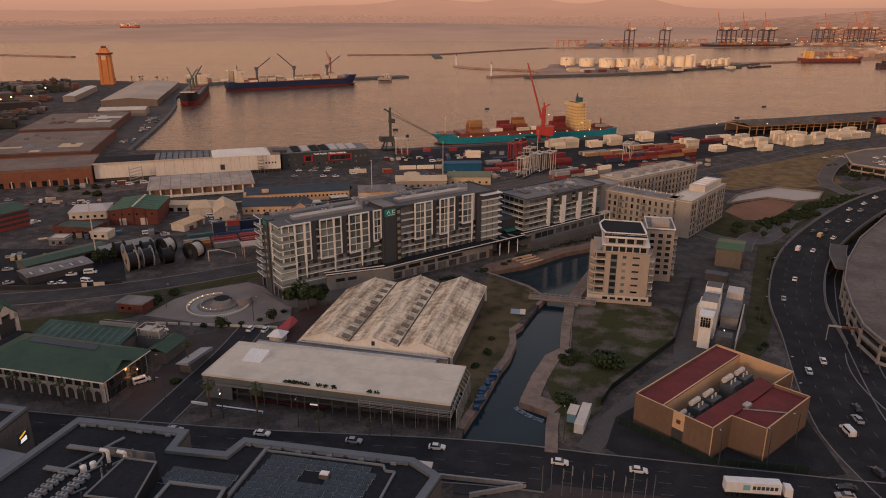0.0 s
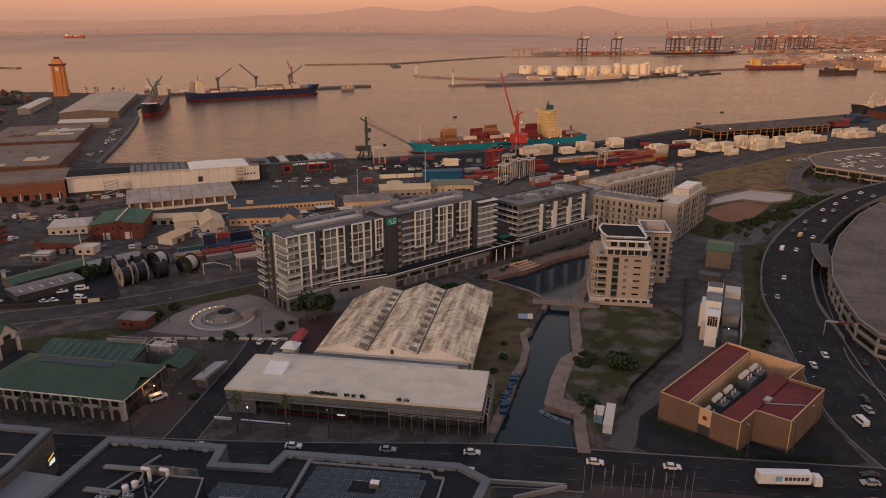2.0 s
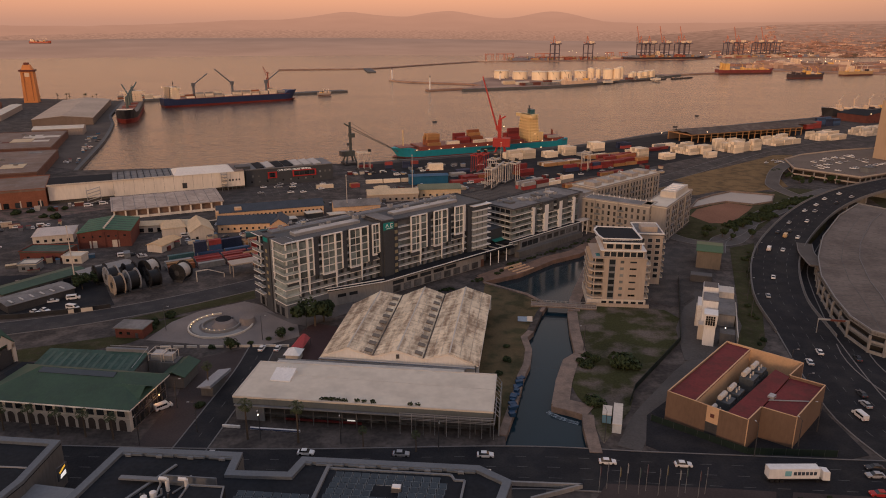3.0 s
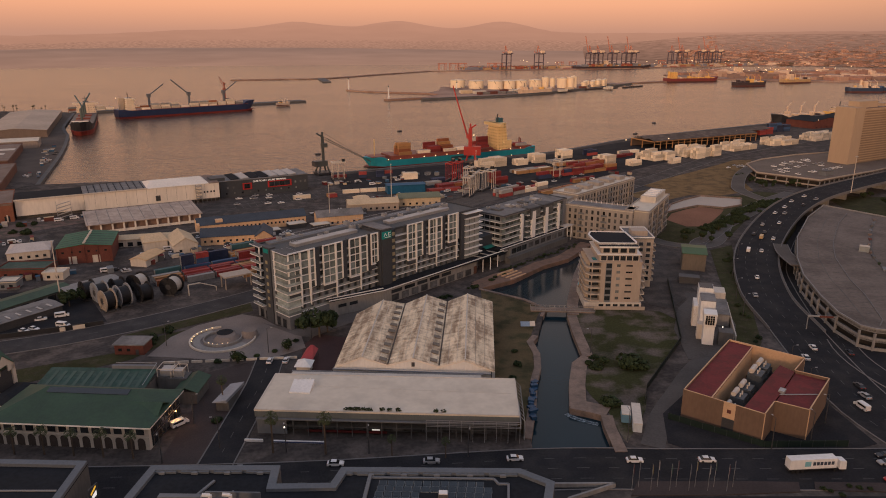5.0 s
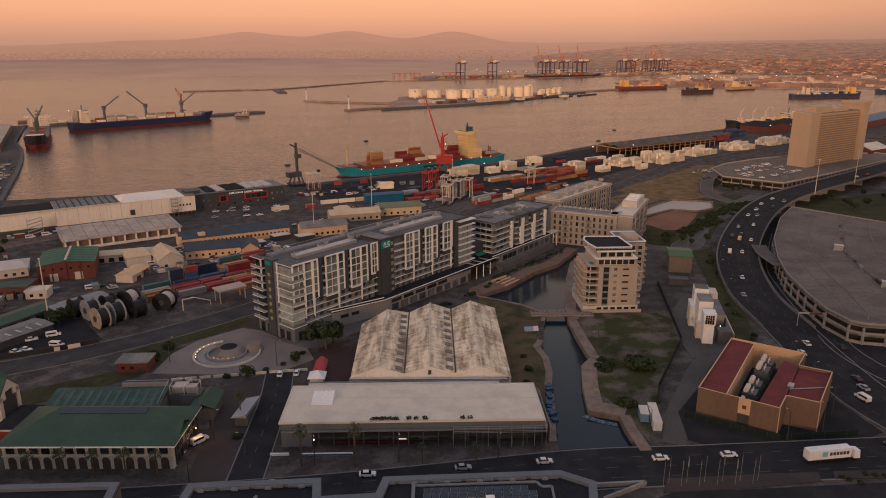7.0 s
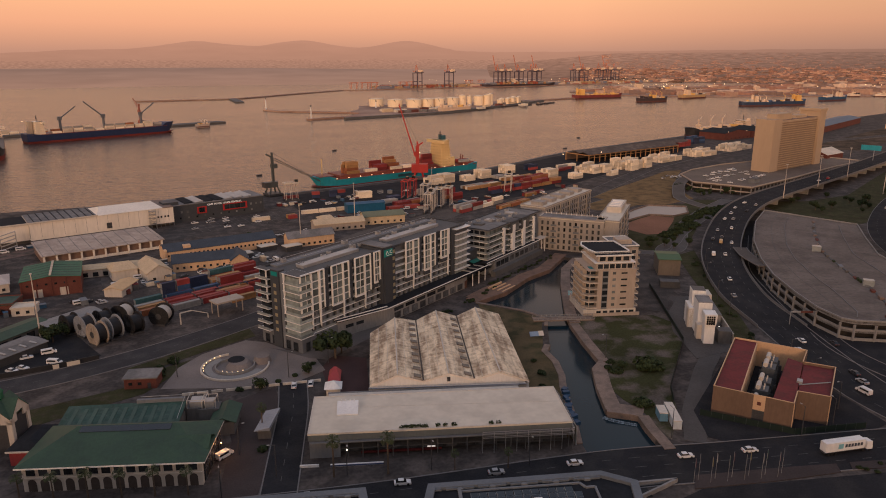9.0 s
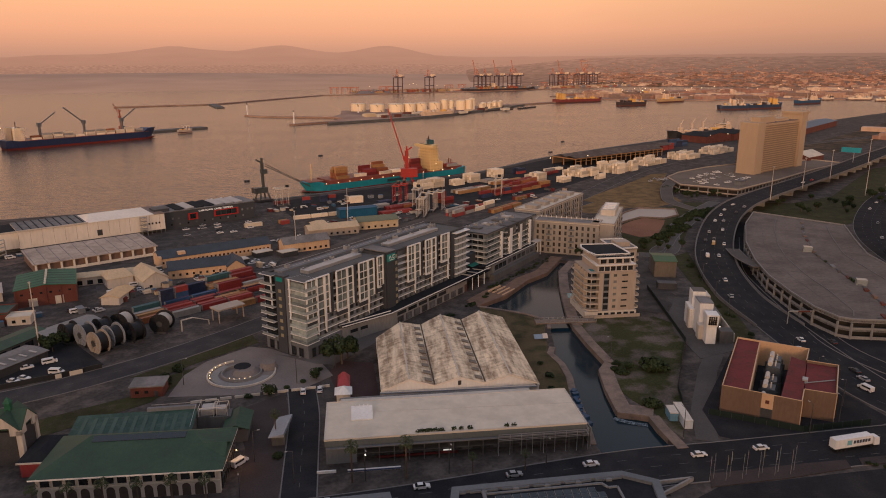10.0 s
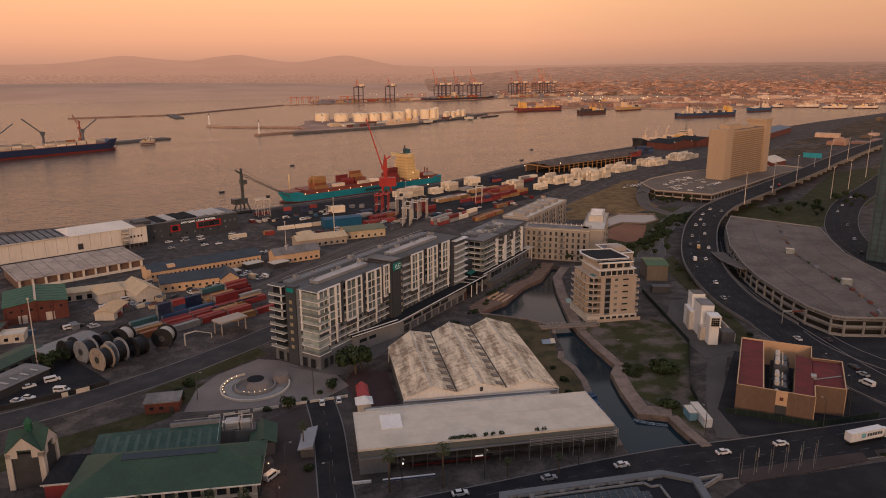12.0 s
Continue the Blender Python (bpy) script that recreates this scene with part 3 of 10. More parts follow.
def road(pts, w, label, z=0.05, lanes=2, line=True, m=None, kerb=True):
    STEP[0] += 1
    z += 0.0011 * STEP[0]
    ob = solid("road", ribbon(pts, -w / 2, w / 2, -0.6 if not z > 1 else -1.0, z, 5), m or ASPHALT, label, "road", kind="structure")
    if kerb:
        for s in (-1, 1):
            solid("kerb", ribbon(pts, *sorted((s * w / 2, s * (w / 2 + 0.35))), -0.3, z + 0.13, 5), KERB, "pale concrete kerb along the road", "kerb", kind="structure")
    if line:
        for k in range(1, lanes):
            o = -w / 2 + w * k / lanes
            solid("lane_marking", dashes(pts, o, 3, 5, 0.16, z + 0.012), ROADLINE, "broken white lane line", "road marking", kind="structure")
    return ob


FRONT = [(-260, 186), (-150, 168), (-68, 157), (0, 152), (36, 146), (72, 140), (110, 134), (220, 118)]
road(FRONT, 18, "wide dark city street with lane markings", 0.06, 4)
FREEWAY = [(422, 487, 8), (360, 457, 8), (305, 430, 8), (258, 402, 8), (214, 366, 6.5), (164, 311, 3.9), (136, 262, 1.1), (123.5, 222, 0.2), (115, 195, 0), (109.5, 175, 0), (107, 158, 0), (110, 130, 0), (120, 100, 0)]
road(FREEWAY, 19.5, "broad curved freeway with traffic", 0.08, 4)
FREEWAY2 = [(422, 487, 8), (520, 536, 8), (640, 598, 8), (900, 720, 8), (1600, 1000, 6)]
road(FREEWAY2, 19.5, "elevated freeway leading to the city edge", 0.1, 4)
for pts in (FREEWAY[:8], FREEWAY2):
    for e in (-1, 1):
        solid("barrier", ribbon(pts, *sorted((e * 10.15, e * 10.45)), -0.9, 1.0, 5), KERB, "low concrete barrier along the raised freeway", "barrier", kind="structure")
    for p in curve_pts(pts, 24.0)[1:-1]:
        solid("bridge_pier", MB().cbox(p.x, p.y, 0, 2.2, 9, p.z - 0.7, 30), CONCRETE, "plain concrete pier under the freeway", "pier", group="freeway piers")
solid("embankment", ribbon(FREEWAY[4:10], -9.6, 9.6, -6.4, -0.65, 5), GRASS, "grassed embankment under the freeway ramp", "embankment", kind="structure")
road([(250, 424), (234, 414), (209, 394), (181, 371), (163, 353), (149, 342), (138, 322)], 8, "worn concrete lane below the freeway", 0.06, 1, m=mat("lane_asphalt", (0.1, 0.088, 0.08), 0.9, 0.2, 0.1, 1.5, spec=0.15))
road([(294, 521, 6.6), (274, 502, 5), (258, 480, 2.4), (251, 464, 0.4), (250, 424, 0.1)], 9, "curved concrete ramp up to the parking podium", 0.06, 1, m=bpy.data.materials["lane_asphalt"])
road([(181, 317, 5.0), (172, 301, 5.6), (165.5, 286, 6.8), (161, 275, 7.9)], 6.5, "short bridge from the freeway to the car deck", 0.04, 1, m=bpy.data.materials["lane_asphalt"])
road([(640, 530), (517, 465), (430, 421), (377, 388), (328, 351), (297, 321), (275, 292), (258, 262), (248, 215)], 21, "curving freeway ramp", 0.07, 4)
road([(222, 350), (196, 320), (172, 290), (158, 264), (145, 236), (136, 216), (129, 199), (127, 180), (131, 150)], 9, "sunken ramp beside the freeway", 0.06, 2)
road([(-260, 238), (-170, 256), (-130, 270), (-95, 290), (-60, 315), (-10, 352), (60, 402), (120, 448), (190, 492)], 13, "dark road curving behind the hotel", 0.05, 2, m=mat("worn_asphalt", (0.045, 0.043, 0.045), 0.85, 0.25, 0.05, 2.0, second=(0.062, 0.058, 0.058), spec=0.15))
road([(-86, 158), (-80, 190), (-76, 212), (-74, 232)], 9, "side street lined by parked cars", 0.07, 2)
road([(60, 412), (120, 454), (177, 496), (216, 527), (273, 576), (336, 625), (450, 690), (560, 730), (900, 800), (1500, 1000)], 14, "dock road running along the container yards", 0.05, 2, m=ASPHALT_OLD)
road([(124, 362), (130, 345), (140, 337), (150, 336), (163, 346), (192, 384), (216, 406), (250, 432), (285, 455)], 8, "narrow curving access road", 0.06, 2, m=mat("pale_asphalt", (0.1, 0.09, 0.085), 0.9, 0.2, 0.08, 1.2))
road([(-240, 330), (-205, 400), (-120, 418), (-50, 442), (40, 492)], 12, "yard road between the sheds", 0.04, 2, m=ASPHALT_OLD, kerb=False)
patch("asphalt_yard", [(80, 258), (87, 252), (101, 264), (124, 296), (130, 325), (116, 343), (97, 330), (87, 296)], ASPHALT_OLD, "worn asphalt yard behind the apartment tower", 0.075, "yard")

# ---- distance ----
# emission colours with the haze of distance painted in, graded by height
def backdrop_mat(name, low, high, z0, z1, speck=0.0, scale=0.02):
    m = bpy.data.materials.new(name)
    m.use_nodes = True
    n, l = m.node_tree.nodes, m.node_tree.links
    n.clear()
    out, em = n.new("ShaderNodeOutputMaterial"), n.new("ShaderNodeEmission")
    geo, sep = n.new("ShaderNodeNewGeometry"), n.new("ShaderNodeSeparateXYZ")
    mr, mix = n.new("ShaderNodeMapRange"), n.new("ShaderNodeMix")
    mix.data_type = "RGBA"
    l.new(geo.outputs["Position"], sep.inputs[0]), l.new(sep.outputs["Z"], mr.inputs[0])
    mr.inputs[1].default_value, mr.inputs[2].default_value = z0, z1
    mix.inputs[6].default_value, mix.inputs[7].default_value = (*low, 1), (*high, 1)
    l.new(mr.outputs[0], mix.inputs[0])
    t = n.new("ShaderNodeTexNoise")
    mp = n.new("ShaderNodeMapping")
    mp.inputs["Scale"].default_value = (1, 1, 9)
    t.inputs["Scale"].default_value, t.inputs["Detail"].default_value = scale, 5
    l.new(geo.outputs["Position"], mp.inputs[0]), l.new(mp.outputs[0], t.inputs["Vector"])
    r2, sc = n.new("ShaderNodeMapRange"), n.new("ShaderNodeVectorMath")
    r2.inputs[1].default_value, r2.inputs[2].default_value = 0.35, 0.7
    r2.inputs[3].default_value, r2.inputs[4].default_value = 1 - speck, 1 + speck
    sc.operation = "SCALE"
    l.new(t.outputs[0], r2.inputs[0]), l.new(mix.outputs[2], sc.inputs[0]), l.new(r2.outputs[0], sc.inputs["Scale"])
    # evening light fading eastward, painted as a dimming of the colour
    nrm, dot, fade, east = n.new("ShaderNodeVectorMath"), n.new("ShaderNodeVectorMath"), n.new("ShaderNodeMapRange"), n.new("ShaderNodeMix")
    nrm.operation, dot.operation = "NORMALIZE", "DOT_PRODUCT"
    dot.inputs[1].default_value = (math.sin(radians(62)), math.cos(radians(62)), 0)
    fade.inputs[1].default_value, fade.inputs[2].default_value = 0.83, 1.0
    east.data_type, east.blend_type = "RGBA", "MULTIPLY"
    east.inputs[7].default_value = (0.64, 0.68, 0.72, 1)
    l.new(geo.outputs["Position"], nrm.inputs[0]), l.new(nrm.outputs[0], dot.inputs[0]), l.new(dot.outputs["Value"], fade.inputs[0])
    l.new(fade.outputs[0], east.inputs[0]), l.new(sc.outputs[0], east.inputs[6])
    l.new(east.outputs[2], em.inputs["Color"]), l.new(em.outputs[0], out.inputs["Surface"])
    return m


def skyline(a0, a1, radius, base, height, name, material, label, steps=160):
    rows = []
    for k in range(steps + 1):
        a = a0 + (a1 - a0) * k / steps
        x, y = radius * math.sin(radians(a)), radius * math.cos(radians(a))
        low = base(a) if callable(base) else base
        rows.append([(x, y, low), (x, y, height(a)), (x * 1.004, y * 1.004, height(a)), (x * 1.004, y * 1.004, low)])
    return solid(name, strip(rows), material, label, "backdrop", kind="structure")


def hill_height(a):
    h = 0
    for c, w, e in ((-2.2, 3.4, 64), (5.5, 3.5, 72), (13.6, 3.0, 70), (-9, 4, 14), (44, 14, 10)):
        h += e * math.exp(-((a - c) / w) ** 2)
    return 152 + h + 4 * noise.noise(Vector((a * 0.6, 0, 0))) + 2.5 * noise.noise(Vector((a * 2.2, 3, 0))) - 24 * max(0, min(1, (-a - 11) / 10))


def ramp(v, a, b):
    return max(0.0, min(1.0, (v - a) / (b - a)))


def sea_top(a):
    """Height at which the far water meets the far shore."""
    return 44 + 17 * ramp(a, -31, -14) - 17 * ramp(a, -2, 14)


# hills, shore, far water and plain glow in painted haze colours
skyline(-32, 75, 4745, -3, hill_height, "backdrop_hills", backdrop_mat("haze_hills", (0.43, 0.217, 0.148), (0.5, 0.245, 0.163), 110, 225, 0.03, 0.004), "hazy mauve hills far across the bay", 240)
_far = []
for k in range(105):
    a = -80 + k
    sx, sy = math.sin(radians(a)), math.cos(radians(a))
    _far.append([(3300 * sx, 3300 * sy, -2.6), (3300 * sx, 3300 * sy, -1.9), (4735 * sx, 4735 * sy, sea_top(a)), (4735 * sx, 4735 * sy, -2.6)])
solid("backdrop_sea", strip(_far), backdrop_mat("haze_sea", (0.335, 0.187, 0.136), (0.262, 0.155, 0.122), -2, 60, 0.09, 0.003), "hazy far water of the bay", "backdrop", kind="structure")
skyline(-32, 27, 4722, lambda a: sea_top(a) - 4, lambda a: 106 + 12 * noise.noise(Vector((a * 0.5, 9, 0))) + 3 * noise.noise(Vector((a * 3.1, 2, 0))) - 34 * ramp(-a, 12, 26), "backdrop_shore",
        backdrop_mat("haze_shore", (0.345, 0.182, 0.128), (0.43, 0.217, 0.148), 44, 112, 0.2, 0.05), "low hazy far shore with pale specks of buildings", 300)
_plain = []
for k in range(59):
    a = 20 + k
    sx, sy = math.sin(radians(a)), math.cos(radians(a))
    _plain.append([(3600 * sx, 3600 * sy, -2.6), (3600 * sx, 3600 * sy, 0.9), (4715 * sx, 4715 * sy, 62 + 82 * ramp(a, 19, 30) + 3 * noise.noise(Vector((a * 0.7, 4, 0)))), (4715 * sx, 4715 * sy, -2.6)])
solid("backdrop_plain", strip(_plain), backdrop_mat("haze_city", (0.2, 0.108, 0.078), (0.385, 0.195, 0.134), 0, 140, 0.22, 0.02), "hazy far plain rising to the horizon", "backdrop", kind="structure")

# unseen mountain side added behind the city to keep evening sun off nearer streets
_ridge = []
for k in range(91):
    a = 120 + k * 2.0
    sx, sy = math.sin(radians(a)), math.cos(radians(a))
    top = 126 + 105 * math.exp(-((a - 215) / 26) ** 2) + 60 * math.exp(-((a - 262) / 16) ** 2) + 18 * noise.noise(Vector((a * 0.05, 1, 0))) + 7 * noise.noise(Vector((a * 0.3, 5, 0)))
    _ridge.append([(900 * sx, 900 * sy, -1), (1020 * sx, 1020 * sy, top * 0.5), (1120 * sx, 1120 * sy, top), (2600 * sx, 2600 * sy, top * 0.9), (2600 * sx, 2600 * sy, -1)])
solid("backdrop_mountain", strip(_ridge), DRYGRASS, "unseen dry brown mountain side added to shade the nearer streets", "backdrop", kind="structure")

# ---- shared pieces ----
def unit_box(name, lx, ly, lz):
    return MB().box(-lx / 2, -ly / 2, 0, lx / 2, ly / 2, lz).mesh(name)


def pane_mesh(w, h, material, d=0.12):
    """An upright pane, w wide along x, its outer face at y = -d."""
    me = MB().box(-w / 2, -d, 0, w / 2, 0.05, h).mesh("window")
    me.materials.append(material)
    return me


def frame_mesh(w, h, material, t=0.14, d=0.2):
    mb = MB()
    mb.box(-w / 2 - t, -d, -t, w / 2 + t, 0, 0).box(-w / 2 - t, -d, h, w / 2 + t, 0, h + t)
    mb.box(-w / 2 - t, -d, 0, -w / 2, 0, h).box(w / 2, -d, 0, w / 2 + t, 0, h)
    me = mb.mesh("window_frame")
    me.materials.append(material)
    return me


def windows(parent, p, q, zs, n, w, h, material=None, frame_mat=None, inset=0.0, name="window", skip=()):
    """Rows of windows on the wall from p to q (plan points, the outside on the right of the way), at the sills zs."""
    p, q = Vector((*p, 0)), Vector((*q, 0))
    d = q - p
    rz = math.degrees(math.atan2(d.y, d.x))
    pm = pane_mesh(w, h, material or GLASS)
    fm = frame_mesh(w, h, frame_mat) if frame_mat else None
    for z in zs:
        for k in range(n):
            if (k, z) in skip:
                continue
            c = p + d * ((k + 0.5) / n)
            ob = part(name, pm, None, parent, m=pose(c.x, c.y, z, 0, 0, rz))
            if fm:
                part("window_frame", fm, None, ob)


def parapet(poly, z0, z1, t=0.35):
    """A low wall round a plan polygon (counter-clockwise)."""
    n = len(poly)
    mb = MB()
    inner = []
    for k in range(n):
        a, b, c = (Vector(poly[(k + j) % n]) for j in (-1, 0, 1))
        d1, d2 = (b - a).normalized(), (c - b).normalized()
        n1, n2 = Vector((-d1.y, d1.x)), Vector((-d2.y, d2.x))
        m = (n1 + n2) / (1 + n1.dot(n2))
        inner.append(b + m * t)
    for p, q in zip(poly, inner):
        mb.v += [(*p, z0), (*p, z1), (q.x, q.y, z1), (q.x, q.y, z0)]
    for k in range(n):
        a, b = 4 * k, 4 * ((k + 1) % n)
        mb.f += [(a + j, b + j, b + (j + 1) % 4, a + (j + 1) % 4) for j in range(4)]
    return mb


def wall_run(pts, z0, z1, t=0.4):
    mb = MB()
    for a, b in zip(pts, pts[1:]):
        a, b = Vector(a), Vector(b)
        d = (b - a).normalized()
        nn = Vector((-d.y, d.x)) * t
        mb.hexa([(*a, z0), (*b, z0), (*(b + nn), z0), (*(a + nn), z0)], [(*a, z1), (*b, z1), (*(b + nn), z1), (*(a + nn), z1)])
    return mb


def ac_unit(x, y, z, s=1.6, rz=0, parent=None):
    t = parent or thing("air_conditioner", "small grey rooftop air conditioning unit", "air conditioner", x, y, z, rz, "rooftop units")
    part("casing", MB().box(-s / 2, -s / 2, 0, s / 2, s / 2, s * 0.8), TIN, t)
    part("fan", MB().cyl(0, 0, s * 0.8, s * 0.86, s * 0.36, 10), STEEL, t, "dark round fan grille")
    return t


# ---- the white flat-roofed hall ----
FASCIA = mat("fascia_sheet", (0.11, 0.125, 0.128), 0.6, 0.12, 0.1, 1.5, streak=3)
hall = thing("exhibition_hall", "long low hall with a white flat roof and dark glazed front", "building", -74.9, 181.3, 0, -12.2)
hall.scale = (1.028, 1.08, 0.69)
part("wall", MB().box(3, 3.2, 0, 70, 20, 10.2).box(0.4, 1.6, 0, 3, 20, 10.2), DARKCONC, hall)
part("roof", MB().box(0, 0, 10.9, 72, 20.5, 11.5), PALEROOF, hall, "flat white membrane roof with faint stains")
part("roof_edge", parapet([(0, 0), (72, 0), (72, 20.5), (0, 20.5)], 11.5, 11.7, 0.35), OFFWHITE, hall)
part("roof_seam", MB().beam((14, 13.4, 11.53), (71.4, 11.6, 11.53), 0.14, 0.08), OFFWHITE, hall, "faint pale roof seam")
part("fascia", MB().box(0.1, 0.1, 8.3, 71.9, 0.9, 10.9).box(0.1, 0.9, 8.3, 0.9, 20.4, 10.9).box(71, 0.9, 8.3, 71.9, 20.4, 10.9), FASCIA, hall, "grey-green metal fascia")
part("canopy", MB().box(0.5, -0.6, 7.6, 71.5, 3.0, 8.0), GREYCLAD, hall)
part("side_wall", MB().box(0.3, 0.8, 0, 8.5, 1.2, 8.2), GREYCLAD, hall, "pale grey panelled end wall")
for k in range(16):
    part("column", MB().cyl(10.5 + k * 4.05, 0.3, 0, 7.6, 0.15, 8), DARKCONC, hall)
windows(hall, (10.5, 3.2), (70, 3.2), (0.4, 4.2), 22, 2.4, 3.2, GREYGLASS, STEEL, name="window")
part("ledge", MB().box(8.5, 0.9, 3.5, 71, 3.0, 3.8), DARKCONC, hall)
part("counter_band", MB().box(14, 1.0, 1.0, 36, 1.3, 1.9), paint((0.09, 0.015, 0.015)), hall, "dim red band behind the columns")
part("light_strip", MB().box(32, 0.95, 2.4, 34.2, 1.1, 2.9), glow("sign_light", (0.8, 0.75, 0.7), 0.5), hall, "small lit sign")
for z in (6.7, 7.3, 8.6, 9.4):
    part("railing", MB().beam((47, -0.9, z), (72.4, -0.9, z), 0.16).beam((72.4, -0.9, z), (72.4, 10, z), 0.16), TIN, hall)
for k in range(9):
    part("post", MB().beam((47 + k * 3.15, -0.9, 0), (47 + k * 3.15, -0.9, 9.5), 0.12), TIN, hall)
for k in range(10):
    part("rib", MB().beam((72.1, 0.6 + k * 2.1, 11.2), (73.6, 0.6 + k * 2.1, 8.6), 0.14).beam((73.6, 0.6 + k * 2.1, 8.6), (73.6, 0.6 + k * 2.1, 0.1), 0.14), TIN, hall)
part("side_glazing", MB().box(73.35, 0.6, 0.3, 73.5, 19.6, 8.6), BALUSTRADE, hall, "greenish glazed side")
sky = part("skylight", MB().hexa([(7.2, 9.2, 11.5), (13.2, 9.2, 11.5), (13.2, 15.2, 11.5), (7.2, 15.2, 11.5)], [(7.2, 9.2, 11.9), (13.2, 9.2, 11.9), (13.2, 15.2, 13.4), (7.2, 15.2, 13.4)]),
           WHITE, hall, "white wedge-shaped skylight")
for k in range(4):
    part("vent_pipe", MB().cyl(8.4 + k * 1.2, 15.0, 13.2, 14.0, 0.15, 8), WHITE, sky)
part("back_strip", MB().hexa([(4, 20.5, 0), (62, 20.5, 0), (62, 25.8, 0), (4, 25.8, 0)], [(4, 20.5, 10.2), (62, 20.5, 10.2), (62, 25.8, 8.9), (4, 25.8, 8.9)]), OFFWHITE, hall, "lower pale link roof")
part("gutter", MB().box(3.6, 20.3, 10.4, 62.4, 21.0, 10.7).box(3.6, 25.2, 8.8, 62.4, 25.9, 9.2), GREYROOF, hall)
part("low_wall", MB().box(-2, -3.4, 0, 3, -3, 1.1).box(6, -3.6, 0, 20, -3.2, 1.0), WHITE, hall, "low white wall")
part("banner", MB().box(6, -3.75, 0.25, 20, -3.62, 0.8), paint((0.06, 0.08, 0.16)), hall, "dark blue banner strip")
random.seed(5)
for k in range(11):
    x = (26, 27.3, 28.5, 29.6, 31, 32.5, 36, 38, 40.5, 51, 53)[k]
    mb = MB()
    for j in range(26):
        c = Vector((x + random.uniform(-0.7, 0.7), 0.9 + random.uniform(-0.35, 0.35), 11.6 + random.uniform(0, 0.75)))
        a, b = Vector((random.gauss(0, 1), random.gauss(0, 1), random.gauss(0, 0.6))).normalized() * 0.28, Vector((random.gauss(0, 1), random.gauss(0, 1), 0.5)).normalized() * 0.2
        mb.face(c - a - b, c + a - b, c + a + b, c - a + b)
    solid("roof_plant", mb, LEAF, "dark weeds growing along the roof edge", "plant", -74.9, 181.4, -3.55, -12.2, "weeds on the roof")

# ---- the three-gabled shed ----
GRIMEDECK = mat("grimy_gutter", (0.09, 0.07, 0.055), 0.9, 0.3, 0.3, 2)
shed = thing("warehouse_shed", "old shed with three white gables and stained sheet roofs", "building")
SF = [(-52.0, 208.4), (-43.2, 206.8), (-35.2, 204.6), (-27.3, 203.0), (-19.2, 200.9), (-11.0, 199.4), (-1.9, 196.6)]
SB = [(-42.8, 251.9), (-32.0, 256.6), (-23.4, 256.9), (-14.4, 259.4), (-6.6, 256.6), (1.8, 258.0), (11.7, 256.3)]
SZ = [6.3, 9.7, 7.4, 9.7, 7.4, 9.7, 6.3]
for pts in (SF, SB):
    wall_mb = MB()
    for k in range(6):
        a, b = pts[k], pts[k + 1]
        wall_mb.face((*a, 0), (*b, 0), (*b, SZ[k + 1]), (*a, SZ[k]))
    part("wall", wall_mb, WHITE, shed, "white rendered gable wall")
# side walls take dark concrete to paint the shade below the eaves
for a, b in ((SF[0], SB[0]), (SF[6], SB[6])):
    a, b = Vector(a), Vector(b)
    e = Vector((0.9 if a.x < -30 else -0.9, 0))
    part("side_wall", wall_run([a + e, b + e], 0, 6.2, 0.4), DARKCONC, shed, "side wall coloured dark as the shade under the eave")
random.seed(11)
for k in range(6):
    a, b = (Vector((*SF[k], SZ[k])), Vector((*SF[k + 1], SZ[k + 1])))
    c, d = (Vector((*SB[k], SZ[k])), Vector((*SB[k + 1], SZ[k + 1])))
    back = (a - c).normalized() * 0.5
    a, b = a + back, b + back
    NL, NW = 7, 3
    for i in range(NL):
        for j in range(NW):
            def at(u, v, up):
                p = (a.lerp(b, v)).lerp(c.lerp(d, v), u)
                return (p.x, p.y, p.z + up)
            u0, u1, v0, v1 = (i + 0.012) / NL, (i + 0.988) / NL, (j + 0.02) / NW, (j + 0.98) / NW
            up = 0.10 + 0.03 * ((i + j) % 2) + random.uniform(0, 0.025)
            mb = MB().hexa([at(u0, v0, up - 0.08), at(u1, v0, up - 0.08), at(u1, v1, up - 0.08), at(u0, v1, up - 0.08)],
                           [at(u0, v0, up), at(u1, v0, up), at(u1, v1, up), at(u0, v1, up)])
            if k % 2:
                mb.f = [tuple(reversed(f)) for f in mb.f]
            part("roof_sheet", mb, SHEDROOF, shed)
    part("roof_deck", MB().hexa([(p.x, p.y, p.z - 0.5) for p in (a, b, d, c)], [(p.x, p.y, p.z - 0.3 * (k == 5)) for p in (a, b, d, c)]), DOCKWHITE, shed)
    ridge = MB()
    if k % 2 == 0:
        ridge.beam(b + Vector((0, 0, 0.2)), d + Vector((0, 0, 0.2)), 0.45, 0.16)
        part("ridge_cap", ridge, OFFWHITE, shed)
